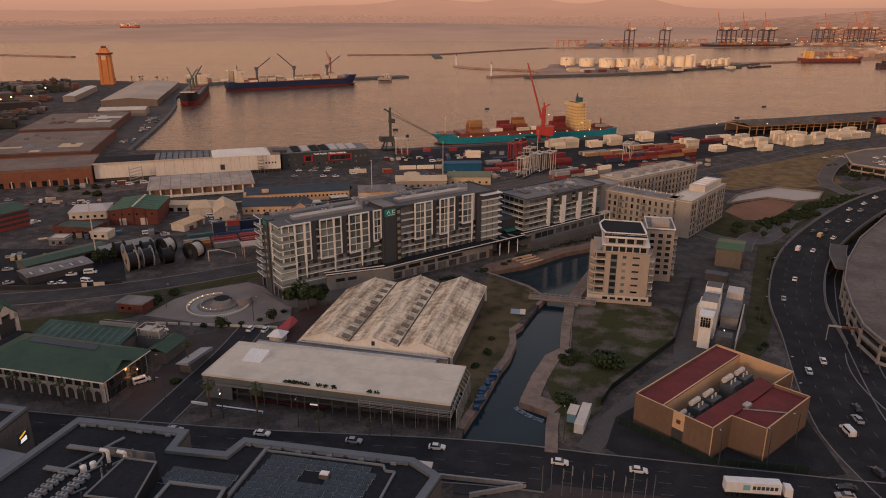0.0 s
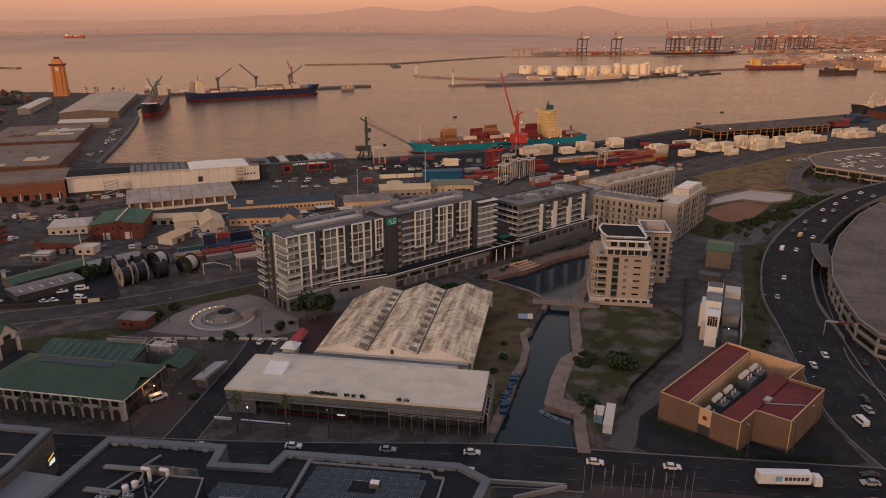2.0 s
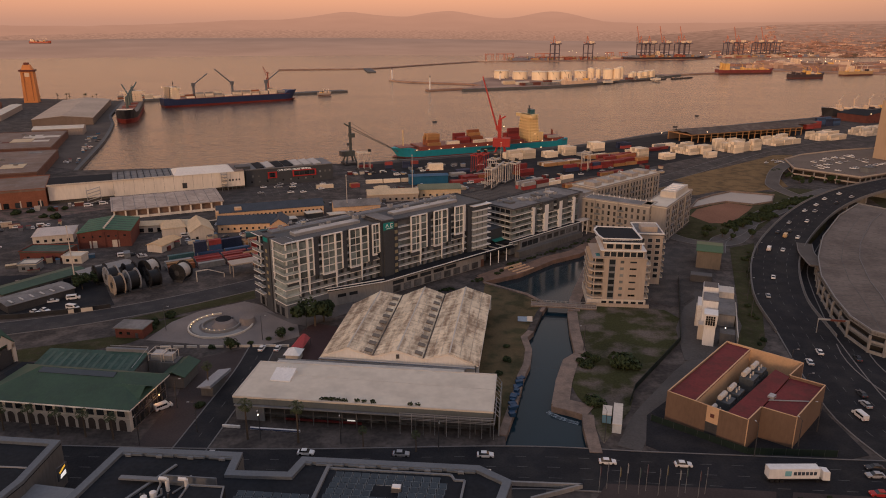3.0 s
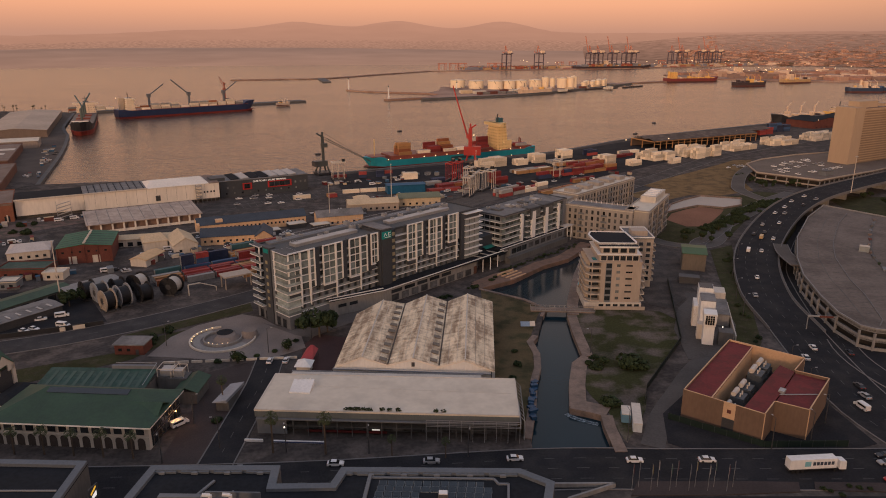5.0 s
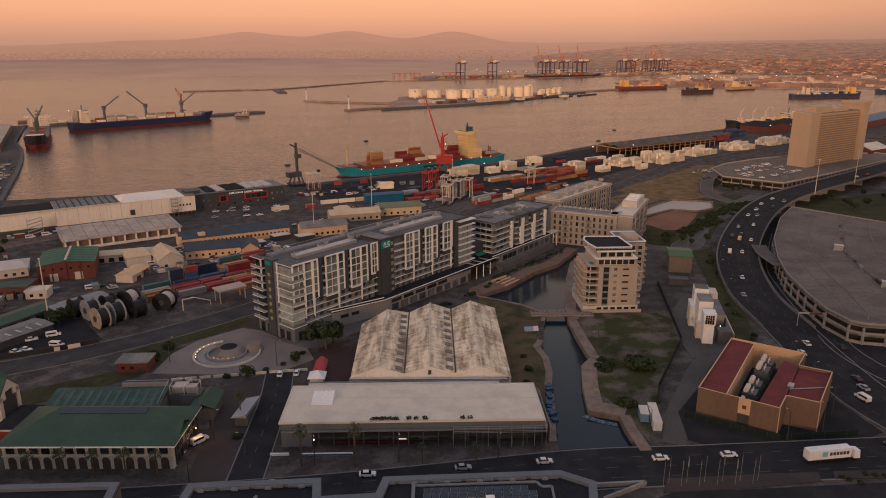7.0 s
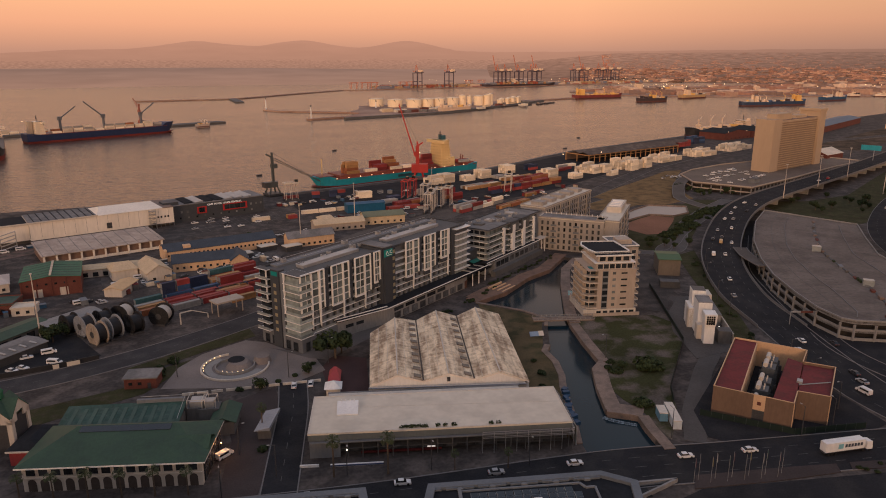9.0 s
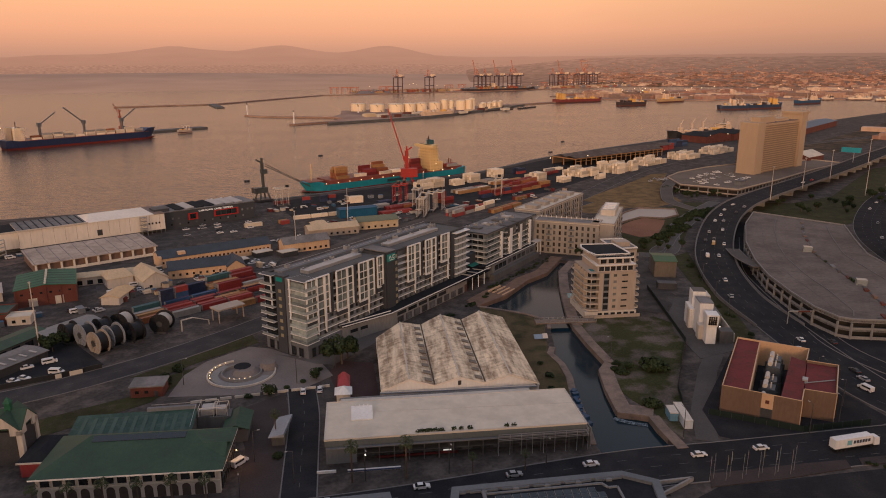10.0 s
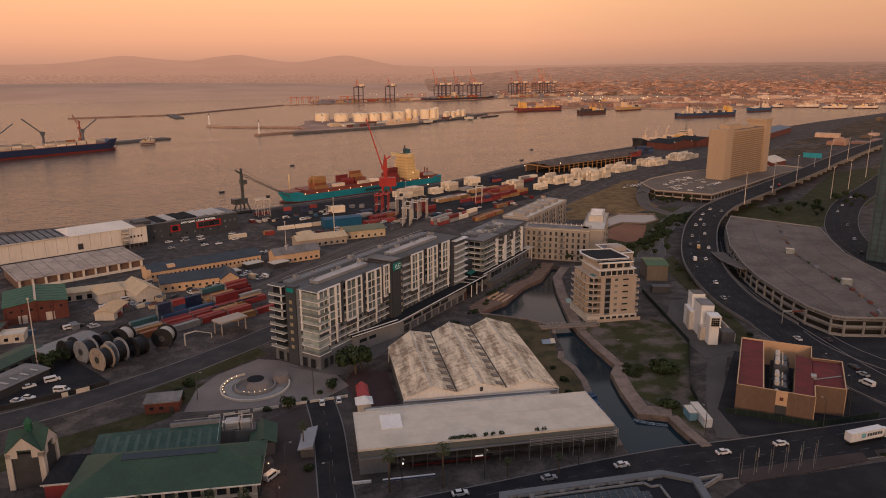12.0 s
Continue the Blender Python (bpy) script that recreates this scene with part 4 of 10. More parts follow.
for k in (2, 4):
    a, c = Vector((*SF[k], SZ[k] + 0.22)), Vector((*SB[k], SZ[k] + 0.22))
    part("valley_gutter", MB().beam(a, c, 0.45, 0.14), GRIMEDECK, shed, "dark stained valley gutter")
    for i in range(9):
        p = a.lerp(c, (i + 0.35) / 9.3)
        q = Vector((*SF[k - 1], SZ[k - 1])).lerp(Vector((*SB[k - 1], SZ[k - 1])), (i + 0.35) / 9.3)
        e = (c - a).normalized()
        w = q - p
        s0, s1 = p + w * 0.08, p + w * 0.36
        mb = MB().hexa([s0 - e * 1.15 + Vector((0, 0, 0.1)), s0 + e * 1.15 + Vector((0, 0, 0.1)), s1 + e * 1.15 + Vector((0, 0, 0.1)), s1 - e * 1.15 + Vector((0, 0, 0.1))],
                       [s0 - e * 1.15 + Vector((0, 0, 0.32)), s0 + e * 1.15 + Vector((0, 0, 0.32)), s1 + e * 1.15 + Vector((0, 0, 0.32)), s1 - e * 1.15 + Vector((0, 0, 0.32))])
        part("roof_light", mb, mat("grimy_rooflight", (0.17, 0.14, 0.11), 0.6, 0.3, 0.4, 2) if k == 2 and i == 0 else bpy.data.materials["grimy_rooflight"], shed, "grimy dark rooflight panel")
for k in (1,):
    a = Vector((*SF[2 * k + 1], 0))
    part("louvre", MB().box(a.x - 0.5, a.y - 0.35, 6.9, a.x + 0.5, a.y - 0.05, 8.3), STEEL, shed)
part("front_parapet", wall_run([(-52.6, 206.9), (-3.6, 194.9)], 0, 6.1, 1.1), OFFWHITE, shed, "pale parapet wall in front of the gables")
part("coping", MB().beam((-52.7, 206.8, 6.15), (-3.5, 194.8, 6.15), 0.5, 0.2), GREYCLAD, shed)

# ---- substation with red roofs ----
red = thing("substation", "tan-walled utility building with dark red roofs and open yard", "building")
RA, RB, RC, RD, RE, RF, RG, RH = (48, 170), (81, 200.5), (97, 183), (88.2, 175.7), (95, 169), (76.5, 153), (70, 159), (63, 153)
C1, C2 = (54.0, 164.5), (86.3, 194.7)      # court's edge by the long roof
C3, C4 = (59.7, 158.0), (86.4, 180.6)      # its edge by the second roof
T, H1 = 0.45, 9.4


G1, G2 = (55.7, 161.3), (57.9, 158.8)      # gate in the front wall
part("wall", wall_run([RB, RA, G1], 0, H1), TANWALL, red)
part("wall", wall_run([G2, RH], 0, H1), TANWALL, red)
part("wall", wall_run([RH, RG], 0, H1), TANWALL, red)
part("wall", wall_run([RG, RF], 0, H1), TANWALL, red)
part("wall", wall_run([RF, RE], 0, H1), TANWALL, red)
part("wall", wall_run([RE, RD], 0, H1), TANWALL, red)
part("wall", wall_run([RD, RC], 0, H1), TANWALL, red)
part("wall", wall_run([RC, RB], 0, H1), PALETAN, red, "pale tan back wall of the open yard")
part("gate_surround", wall_run([G1, G2], 4.6, H1), PALETAN, red, "pale panel above the gate")
part("gate", wall_run([G1, G2], 0, 4.6, 0.15), STEEL, red, "dark steel double gate")
part("emblem", MB().cbox(56.75, 160.0, 6.3, 1.1, 0.1, 1.1, -48.6), BRICK, red, "small square emblem")
part("court_wall", wall_run([C1, C2], 0, 9.0, 0.4), PALETAN, red, "pale inner yard wall")
part("court_wall", wall_run([RD, C4, C3], 0, 8.55, 0.4), PALETAN, red, "pale inner yard wall")
part("roof", sheet([(48.3, 170), C1, C2, (81, 200.1)], 8.6, 8.95), REDROOF, red, "dark red felt roof")
part("roof", sheet([C3, (63, 153.4), (70, 159.4), (88, 175.6), C4], 8.6, 8.95), REDROOF, red, "dark red felt roof")
part("roof", sheet([(70.2, 159.3), (76.5, 153.4), (94.5, 169), (88, 175.3)], 8.3, 8.6), REDROOF, red, "dark red lower roof")
part("coping", wall_run([RC, RB, RA, RH, RG, RF, RE, RD, RC], H1, H1 + 0.12, 0.3), PALETAN, red, "pale coping")
part("gutter", MB().beam((74.5, 163.6, 8.75), (85.5, 161.8, 8.75), 0.5, 0.12), CONCRETE, red)
part("roof_box", MB().cbox(76.3, 164.9, 8.6, 2.4, 1.6, 0.9, 41), TIN, red)
for e in (RH, RF):
    part("corner_strip", MB().cbox(e[0], e[1], 0, 0.22, 0.22, H1, 45), PALETAN, red)
TRAFO = mat("transformer_paint", (0.075, 0.085, 0.095), 0.5, 0.2, 0.4, 2.0)
for f, s in ((0.09, 0.95), (0.25, 1.12), (0.43, 1.1), (0.7, 1.2), (0.88, 1.16)):
    p = Vector(C1).lerp(Vector(C2), f) * 0.46 + Vector(C3).lerp(Vector(C4), f) * 0.54
    tr = thing("transformer", "large dark grey transformer tank with white pipe on top", "transformer", p.x, p.y, 0, 42.5, "transformers in the yard")
    part("tank", MB().box(-2.1 * s, -1.7 * s, 0.6, 2.1 * s, 1.7 * s, 6.6 * s), TRAFO, tr)
    for k in range(7):
        part("fin", MB().box(-2.0 * s + k * 0.62 * s, -2.2 * s, 1, -1.9 * s + k * 0.62 * s, -1.6 * s, 5.8 * s), TRAFO, tr)
    part("conservator", MB().beam((-2.0 * s, 1.0, 7.4 * s), (1.6 * s, 1.0, 7.4 * s), 0.95 * s, n=10), OFFWHITE, tr, "white horizontal pipe tank")
    for k in (-1, 1):
        part("bushing", MB().cyl(k * 0.9 * s, -0.6, 6.6 * s, 7.6 * s, 0.22, 8), OFFWHITE, tr)
    part("plinth", MB().box(-2.4 * s, -2.3 * s, 0, 2.4 * s, 1.9 * s, 0.6), CONCRETE, tr)
    solid("dividing_wall", MB().box(2.9, -3.2, 0, 3.15, 3.0, 4.6), DARKCONC, "grey fire wall between transformers", "wall", p.x, p.y, 0, 42.5, "fire walls")
patch("forecourt", [(44, 173), (38, 158), (44, 152), (62, 149), (84, 146), (95, 148), (97, 172), (97, 188), (86, 208)], ASPHALT, "dark asphalt yard round the substation", 0.08, "yard")
for a, b in (((44, 170), (63, 151.5)), ((63, 151.5), (86, 148)), ((41, 179), (46, 188)), ((46, 188), (75, 221)), ((75, 221), (102, 285))):
    a, b = Vector(a), Vector(b)
    f = thing("fence", "dark green mesh fence round the utility yard", "fence", 0, 0, 0, 0, "yard fences")
    n = int((b - a).length / 3)
    for k in range(n + 1):
        p = a.lerp(b, k / n)
        part("post", MB().cyl(p.x, p.y, 0, 2.2, 0.06, 6), STEEL, f)
    part("mesh_panel", wall_run([a, b], 0.1, 2.1, 0.05), paint((0.012, 0.024, 0.02)), f, "dark green shade mesh")

# ---- green-roofed market hall ----
green = thing("market_hall", "two-storey pale building with a green hipped metal roof", "building", -147.0, 188.0, 0, -13.6)
green.scale = (1, 1.0, 0.94)
GL, GW = 46.5, 20.8
part("wall", MB().box(0.8, 0.8, 0, GL - 0.8, GW - 0.8, 7.8), OFFWHITE, green)
_e = [(-0.4, -0.4, 8.0), (GL + 0.4, -0.4, 8.0), (GL + 0.4, GW + 0.4, 8.0), (-0.4, GW + 0.4, 8.0)]
_r0, _r1 = (10.0, 14.2, 11.7), (GL - 10.0, 14.2, 11.7)
part("roof", MB().face(_e[0], _e[1], _r1, _r0).face(_e[1], _e[2], _r1).face(_e[2], _e[3], _r0, _r1).face(_e[3], _e[0], _r0).face(*[(x, y, 7.8) for x, y, z in reversed(_e)])
     .face(*[(_e[0][0], _e[0][1], 7.8), (_e[1][0], _e[1][1], 7.8), _e[1], _e[0]]).face(*[(_e[1][0], _e[1][1], 7.8), (_e[2][0], _e[2][1], 7.8), _e[2], _e[1]]), GREENROOF, green, "green standing-seam hipped roof")
for k in range(60):
    x = 1.2 + k * 0.75
    f = min(1.0, (x + 0.4) / 10.4, (GL + 0.4 - x) / 10.4)
    part("seam", MB().beam((x, -0.3, 8.04), (x, -0.4 + 14.5 * f, 8.02 + 3.7 * f), 0.025), GREENROOF, green)
part("eave", MB().box(-0.4, -0.45, 7.5, GL + 0.4, -0.15, 7.95).box(GL + 0.1, -0.3, 7.5, GL + 0.4, GW + 0.3, 7.95), WHITE, green, "white eaves board")
part("solar_strip", MB().hexa([(11, 11.6, 11.0), (35, 11.6, 11.0), (35, 13.8, 11.56), (11, 13.8, 11.56)], [(11, 11.6, 11.2), (35, 11.6, 11.2), (35, 13.8, 11.76), (11, 13.8, 11.76)]), SOLAR, green, "dark panel strip under the ridge")
part("small_gable", MB().gable(GL - 9.5, 5.5, GL - 0.2, 12.5, 8.3, 2.2, 0.2, 0.15, "x"), GREENROOF, green, "small green gable on the hip")
windows(green, (1.5, 0.8), (GL - 1.5, 0.8), (4.9,), 14, 2.3, 2.0, GLASS, OFFWHITE)
# doorway panes and arch faces below are filled with painted shade
windows(green, (1.5, 0.8), (GL - 1.5, 0.8), (0.1,), 14, 2.1, 2.7, ARCHSHADE, None, name="doorway")
for k in range(14):
    x = 1.5 + (GL - 3) * (k + 0.5) / 14
    mb = MB()
    n = 8
    for i in range(n):
        a0, a1 = math.pi * i / n, math.pi * (i + 1) / n
        r = 1.05
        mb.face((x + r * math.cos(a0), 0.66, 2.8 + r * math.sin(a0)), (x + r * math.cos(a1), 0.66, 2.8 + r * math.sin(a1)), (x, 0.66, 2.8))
    part("arch", mb, ARCHSHADE, green)
# dark pane stands for the glass wall and for the eaves' shade
part("side_glazing", MB().box(GL - 0.8, 2.2, 0.3, GL - 0.6, GW - 1.2, 7.6), GLASS, green, "dark glazed side with the shade under the eaves put in")
windows(green, (GL - 0.6, 2.5), (GL - 0.6, GW - 1.5), (4.4, 0.6), 7, 1.9, 2.8, GLASS, STEEL)
part("string_course", MB().box(0.6, 0.5, 4.0, GL - 0.6, 0.8, 4.35), OFFWHITE, green)

g2 = thing("annex_building", "low annex with weathered green sheet roof and skylights", "building", -142, 208.5, 0, -11)
part("wall", MB().box(0, 0, 0, 33, 11, 5.4), DARKCONC, g2)
part("roof", MB().hexa([(-0.4, -0.4, 5.4), (33.4, -0.4, 5.4), (33.4, 11.4, 7.4), (-0.4, 11.4, 7.4)], [(-0.4, -0.4, 5.6), (33.4, -0.4, 5.6), (33.4, 11.4, 7.6), (-0.4, 11.4, 7.6)]), GREENROOF2, g2)
for k in range(11):
    part("roof_light", MB().hexa([(2 + k * 2.8, 1, 5.86), (3.1 + k * 2.8, 1, 5.86), (3.1 + k * 2.8, 9.5, 7.3), (2 + k * 2.8, 9.5, 7.3)],
                                 [(2 + k * 2.8, 1, 5.92), (3.1 + k * 2.8, 1, 5.92), (3.1 + k * 2.8, 9.5, 7.38), (2 + k * 2.8, 9.5, 7.38)]), paint((0.05, 0.09, 0.07)), g2, "dull translucent roof strip")
part("eave", MB().box(-0.5, -0.6, 5.2, 33.5, -0.4, 5.65), paint((0.1, 0.12, 0.03)), g2, "dull yellow-green eaves board")
part("upstand", MB().box(19, 11, 5.5, 33, 12, 8.6), GREYCLAD, g2)
part("roof_rail", MB().beam((20, 12, 9.2), (33, 12, 9.2), 0.1).beam((33, 12, 9.2), (33, 1, 7.2), 0.1), TIN, g2)
for p, s in (((-104, 214), 2.6), ((-100.5, 212.5), 2.0)):
    stand = thing("cooling_unit", "rooftop cooling unit on a pale steel stand", "air conditioner", p[0], p[1], 0, -11)
    part("base", MB().box(-3, -2.5, 0, 3, 2.5, 5.2), DARKCONC, stand)
    part("cage", MB().beam((-s, -s, 5.2), (-s, -s, 8), 0.15).beam((s, -s, 5.2), (s, -s, 8), 0.15).beam((s, s, 5.2), (s, s, 8), 0.15).beam((-s, s, 5.2), (-s, s, 8), 0.15)
         .beam((-s, -s, 8), (s, -s, 8), 0.15).beam((s, -s, 8), (s, s, 8), 0.15).beam((s, s, 8), (-s, s, 8), 0.15).beam((-s, s, 8), (-s, -s, 8), 0.15), OFFWHITE, stand)
    part("casing", MB().box(-s + 0.6, -s + 0.6, 5.2, s - 0.6, s - 0.6, 7.2), TIN, stand)
g3 = thing("entrance_canopy", "small green-roofed entrance building", "building", -100.5, 203, 0, -11)
part("wall", MB().box(0.3, 0.3, 0, 6.6, 10.5, 4.0), DARKCONC, g3)
part("roof", MB().gable(0, 0, 6.9, 11, 4.0, 1.6, 0.5, 0.2, "y"), GREENROOF, g3)
aw = thing("market_awning", "grey-blue sheet awning over a low stall", "awning", -88.6, 196, 0, -12)
part("roof", MB().hexa([(0, 0, 3.2), (4.4, 0, 3.2), (6.0, 12, 3.2), (1.6, 12, 3.2)], [(0, 0, 3.35), (4.4, 0, 4.2), (6.0, 12, 4.2), (1.6, 12, 3.35)]), paint((0.25, 0.27, 0.3)), aw)
part("stall", MB().box(0.8, 1, 0, 4.6, 10, 3.2), DARKCONC, aw)
kiosk = thing("brick_kiosk", "small red brick hut with a pale flat roof", "hut", -128.4, 243.3, 0, -11)
part("wall", MB().box(0, 0, 0, 10.4, 7, 3.7), BRICK, kiosk)
part("roof", MB().box(-0.5, -0.5, 3.7, 10.9, 7.5, 4.1), GREYROOF, kiosk)
part("door", MB().box(7.5, -0.06, 0, 8.6, 0.02, 2.1), STEEL, kiosk)
windows(kiosk, (0.5, 0), (6.5, 0), (1.4,), 2, 1.2, 1.0)

# chapel-like gate tower with arched gables
ch = thing("arched_pavilion", "white pavilion with arched gables and green pyramid roof", "building", -156.0, 215.0, 0, -14)
ch.scale = (0.8, 0.8, 1.12)
part("wall", MB().box(-5.4, -5.4, 0, 5.4, 5.4, 9.0), STEEL, ch, "dark glazed inside of the arches")
for k in range(4):
    m = pose(0, 0, 0, 0, 0, 90 * k)
    mb = MB()
    mb.box(-5.9, -6.0, 0, -4.2, -5.4, 9.4).box(4.2, -6.0, 0, 5.9, -5.4, 9.4)
    for e in (1, -1):
        for q in ([(-5.9, 9.4), (-5.9, 8.2), (-2.2, 8.2), (-2.2, 12.0)], [(-2.2, 12.0), (-2.2, 10.2), (0, 10.2), (0, 13.6)]):
            q = q if e == 1 else [(-x, z) for x, z in reversed(q)]
            mb.hexa([(x, -6.0, z) for x, z in q], [(x, -5.4, z) for x, z in q])
    part("gable", mb, OFFWHITE, ch, "pale rendered gable frame", m=m)
    part("gable_roof", MB().hexa([(-5.6, -6.2, 9.6), (0, -6.2, 13.4), (0, 0, 13.4), (-5.6, 0, 9.6)], [(-5.6, -6.2, 9.8), (0, -6.2, 13.6), (0, 0, 13.6), (-5.6, 0, 9.8)])
         .hexa([(0, -6.2, 13.4), (5.6, -6.2, 9.6), (5.6, 0, 9.6), (0, 0, 13.4)], [(0, -6.2, 13.6), (5.6, -6.2, 9.8), (5.6, 0, 9.8), (0, 0, 13.6)]), GREENROOF, ch, m=m)
part("lantern", MB().box(-0.9, -0.9, 13, 0.9, 0.9, 15.2).prism([(-1.2, -1.2), (1.2, -1.2), (1.2, 1.2), (-1.2, 1.2)], 15.2, 16.6, [(-0.1, -0.1), (0.1, -0.1), (0.1, 0.1), (-0.1, 0.1)]), BRIGHTGREEN, ch)
lo = thing("low_building", "low dark-roofed shop building with a red fascia", "building", -152.6, 203.2, 0, -14)
part("wall", MB().box(0, 0, 0, 9, 13, 4.6), paint((0.3, 0.05, 0.05)), lo)
part("roof", MB().gable(0, 0, 9, 13, 4.6, 1.8, 0.5, 0.2, "y", 3), DARKROOF, lo)
part("eave", MB().box(-0.6, -0.75, 4.2, 9.6, -0.5, 4.65).box(9.4, -0.5, 4.2, 9.65, 13.5, 4.65), OFFWHITE, lo)

# ---- roofs in the foreground ----
FB = [(-110, 96), (-19, 96), (-4.5, 130), (-10.8, 136.2), (-51.6, 143.6), (-54.2, 137.9), (-66.2, 139.6), (-65.6, 146.6), (-95.2, 151.6)]
fb = thing("office_block", "large dark flat-roofed block with pale grey ledge and rooftop plant", "building")
part("wall", sheet(FB, 0, 10.9), DARKCONC, fb)
part("roof", sheet(FB, 10.9, 11.2), DARKROOF, fb, "dark gravelled flat roof")
part("ledge", parapet(FB, 11.2, 12.0, 1.9), LEDGE, fb, "broad pale grey roof ledge")
for a, b, n in ((FB[3], FB[4], 11), (FB[7], FB[8], 8)):
    a, b = Vector(a), Vector(b)
    d = (b - a).normalized()
    nn = Vector((-d.y, d.x))
    for k in range(n):
        p = a.lerp(b, (k + 0.6) / n) + nn * 2.15
        part("ledge_slot", MB().cbox(p.x, p.y, 11.35, (b - a).length / n * 0.72, 0.5, 0.5, math.degrees(math.atan2(d.y, d.x))), LEDGE, fb)
        if k % 2:
            q = a.lerp(b, (k + 0.1) / n) + nn * 2.4
            part("bracket", MB().cbox(q.x, q.y, 11.3, 1.4, 0.8, 0.55, math.degrees(math.atan2(d.y, d.x))), GREYCLAD, fb)
part("window_band", wall_run([FB[8], FB[7]], 4, 8, -0.1), GLASS, fb)
part("divider", MB().beam((-45.2, 139.8, 11.5), (-51.5, 112, 11.5), 0.8, 0.6).beam((-45.2, 139.2, 11.4), (-17.6, 134, 11.4), 0.5, 0.4).beam((-17.6, 134, 11.4), (-17.0, 132, 11.4), 0.5, 0.4)
     .beam((-17, 132, 11.4), (-14.8, 131.6, 11.4), 0.5, 0.4).beam((-14.8, 131.6, 11.4), (-20, 112, 11.4), 0.5, 0.4), GREYCLAD, fb, "pale low upstand")
sol = MB().hexa([(-0.8, -0.72, 0.15), (0.8, -0.72, 0.15), (0.8, 0.72, 0.42), (-0.8, 0.72, 0.42)], [(-0.8, -0.72, 0.2), (0.8, -0.72, 0.2), (0.8, 0.72, 0.47), (-0.8, 0.72, 0.47)]).mesh("cells")
sol.materials.append(SOLAR)
sframe = MB().hexa([(-0.88, -0.8, 0), (0.88, -0.8, 0), (0.88, 0.8, 0), (-0.88, 0.8, 0)], [(-0.88, -0.8, 0.1), (0.88, -0.8, 0.1), (0.88, 0.8, 0.37), (-0.88, 0.8, 0.37)]).mesh("rack")
sframe.materials.append(paint((0.24, 0.26, 0.27)))
def solar_field(x0, y0, nx, ny, skip):
    for j in range(ny):
        for i in range(nx):
            if skip(i, j):
                continue
            x, y = x0 + i * 1.95 + j * -0.62, y0 - i * 0.38 - j * 1.95
            sp = tagged(new("solar_panel", sframe), "dark solar panel on a low metal rack", "solar panel", "solar panels on the roof")
            sp.matrix_basis = pose(x, y, 11.2, 0, 0, -11)
            part("panel_face", sol, None, sp)
solar_field(-42.6, 136.6, 13, 8, lambda i, j: (5 <= i <= 7 and 2 <= j <= 3) or (i >= 12 and j < 1))
solar_field(-63.5, 131.8, 8, 3, lambda i, j: False)
part("skylight", MB().cbox(-30.0, 129.8, 11.2, 2.2, 1.6, 1.0, -11), DARKCONC, fb)
part("skylight_cap", MB().cbox(-30.0, 129.8, 12.2, 1.9, 1.3, 0.25, -11), WHITE, fb, "small white skylight dome")
part("plant_room", MB().prism([(-76.5, 118), (-65.5, 116.5), (-66.2, 129.6), (-74, 131)], 11.2, 14.8), DARKROOF, fb)
part("plant_room_edge", parapet([(-76.5, 118), (-65.5, 116.5), (-66.2, 129.6), (-74, 131)], 14.8, 15.1, 0.35), GREYCLAD, fb)
part("plant_room", MB().prism([(-64, 112), (-50, 110), (-49, 122.6), (-61.8, 124.6)], 11.2, 13.6), DARKROOF, fb)
part("plant_room_edge", parapet([(-64, 112), (-50, 110), (-49, 122.6), (-61.8, 124.6)], 13.6, 13.95, 0.8), GREYCLAD, fb)
part("beam", MB().beam((-91, 139, 12.2), (-76, 136.2, 12.2), 1.3, 0.4).beam((-92, 131, 12.2), (-84, 129.2, 12.2), 1.3, 0.4).beam((-80, 143.5, 11.6), (-88, 131, 11.6), 0.6, 0.4), GREYCLAD, fb)
part("screen", MB().cbox(-75, 135.8, 11.2, 12, 0.3, 2.4, -11), GREYCLAD, fb)
random.seed(3)
for (ax, ay), (bx, by) in (((-87, 129.5), (-89.3, 120)), ((-82, 128.5), (-84.3, 119))):
    for k in range(7):
        x, y = ax + (bx - ax) * k / 6, ay + (by - ay) * k / 6
        t = thing("air_conditioner", "pale rooftop condenser unit with twin fans", "air conditioner", x, y, 11.2, -11, "rooftop condensers")
        part("casing", MB().box(-1.15, -0.42, 0.25, 1.15, 0.42, 1.15), paint((0.3, 0.32, 0.34)), t)
        part("foot_rail", MB().box(-1.15, -0.5, 0, -0.95, 0.5, 0.25).box(0.95, -0.5, 0, 1.15, 0.5, 0.25), STEEL, t)
        for s in (-0.55, 0.55):
            part("fan", MB().cyl(s, 0, 1.15, 1.22, 0.34, 10), STEEL, t, "dark round fan grille")
for k in range(9):
    p0 = Vector((random.uniform(-86, -75), random.uniform(123, 134), 11.5))
    p1 = p0 + Vector((random.choice((0, 3, -2)), random.choice((2.5, -2, 4)), 0))
    solid("duct", MB().beam(p0, p1, 0.35, 0.35, 6).beam(p1, p1 + Vector((0, 0, 1.4)), 0.35, 0.35, 6), random.choice((STEEL, TIN, paint((0.06, 0.04, 0.08)), GREYCLAD)),
          "rooftop pipe run among the cooling plant", "pipe", group="rooftop pipes")
for p, h in (((-79.5, 134.5), 3.0), ((-75.2, 133.6), 3.2)):
    solid("vent_duct", MB().beam((*p, 11.2), (*p, 11.2 + h), 0.6, 0.6, 8).beam((*p, 11.2 + h), (p[0] - 1.6, p[1], 11.2 + h + 0.3), 0.6, 0.6, 8), WHITE, "white bent vent duct on the roof", "vent")
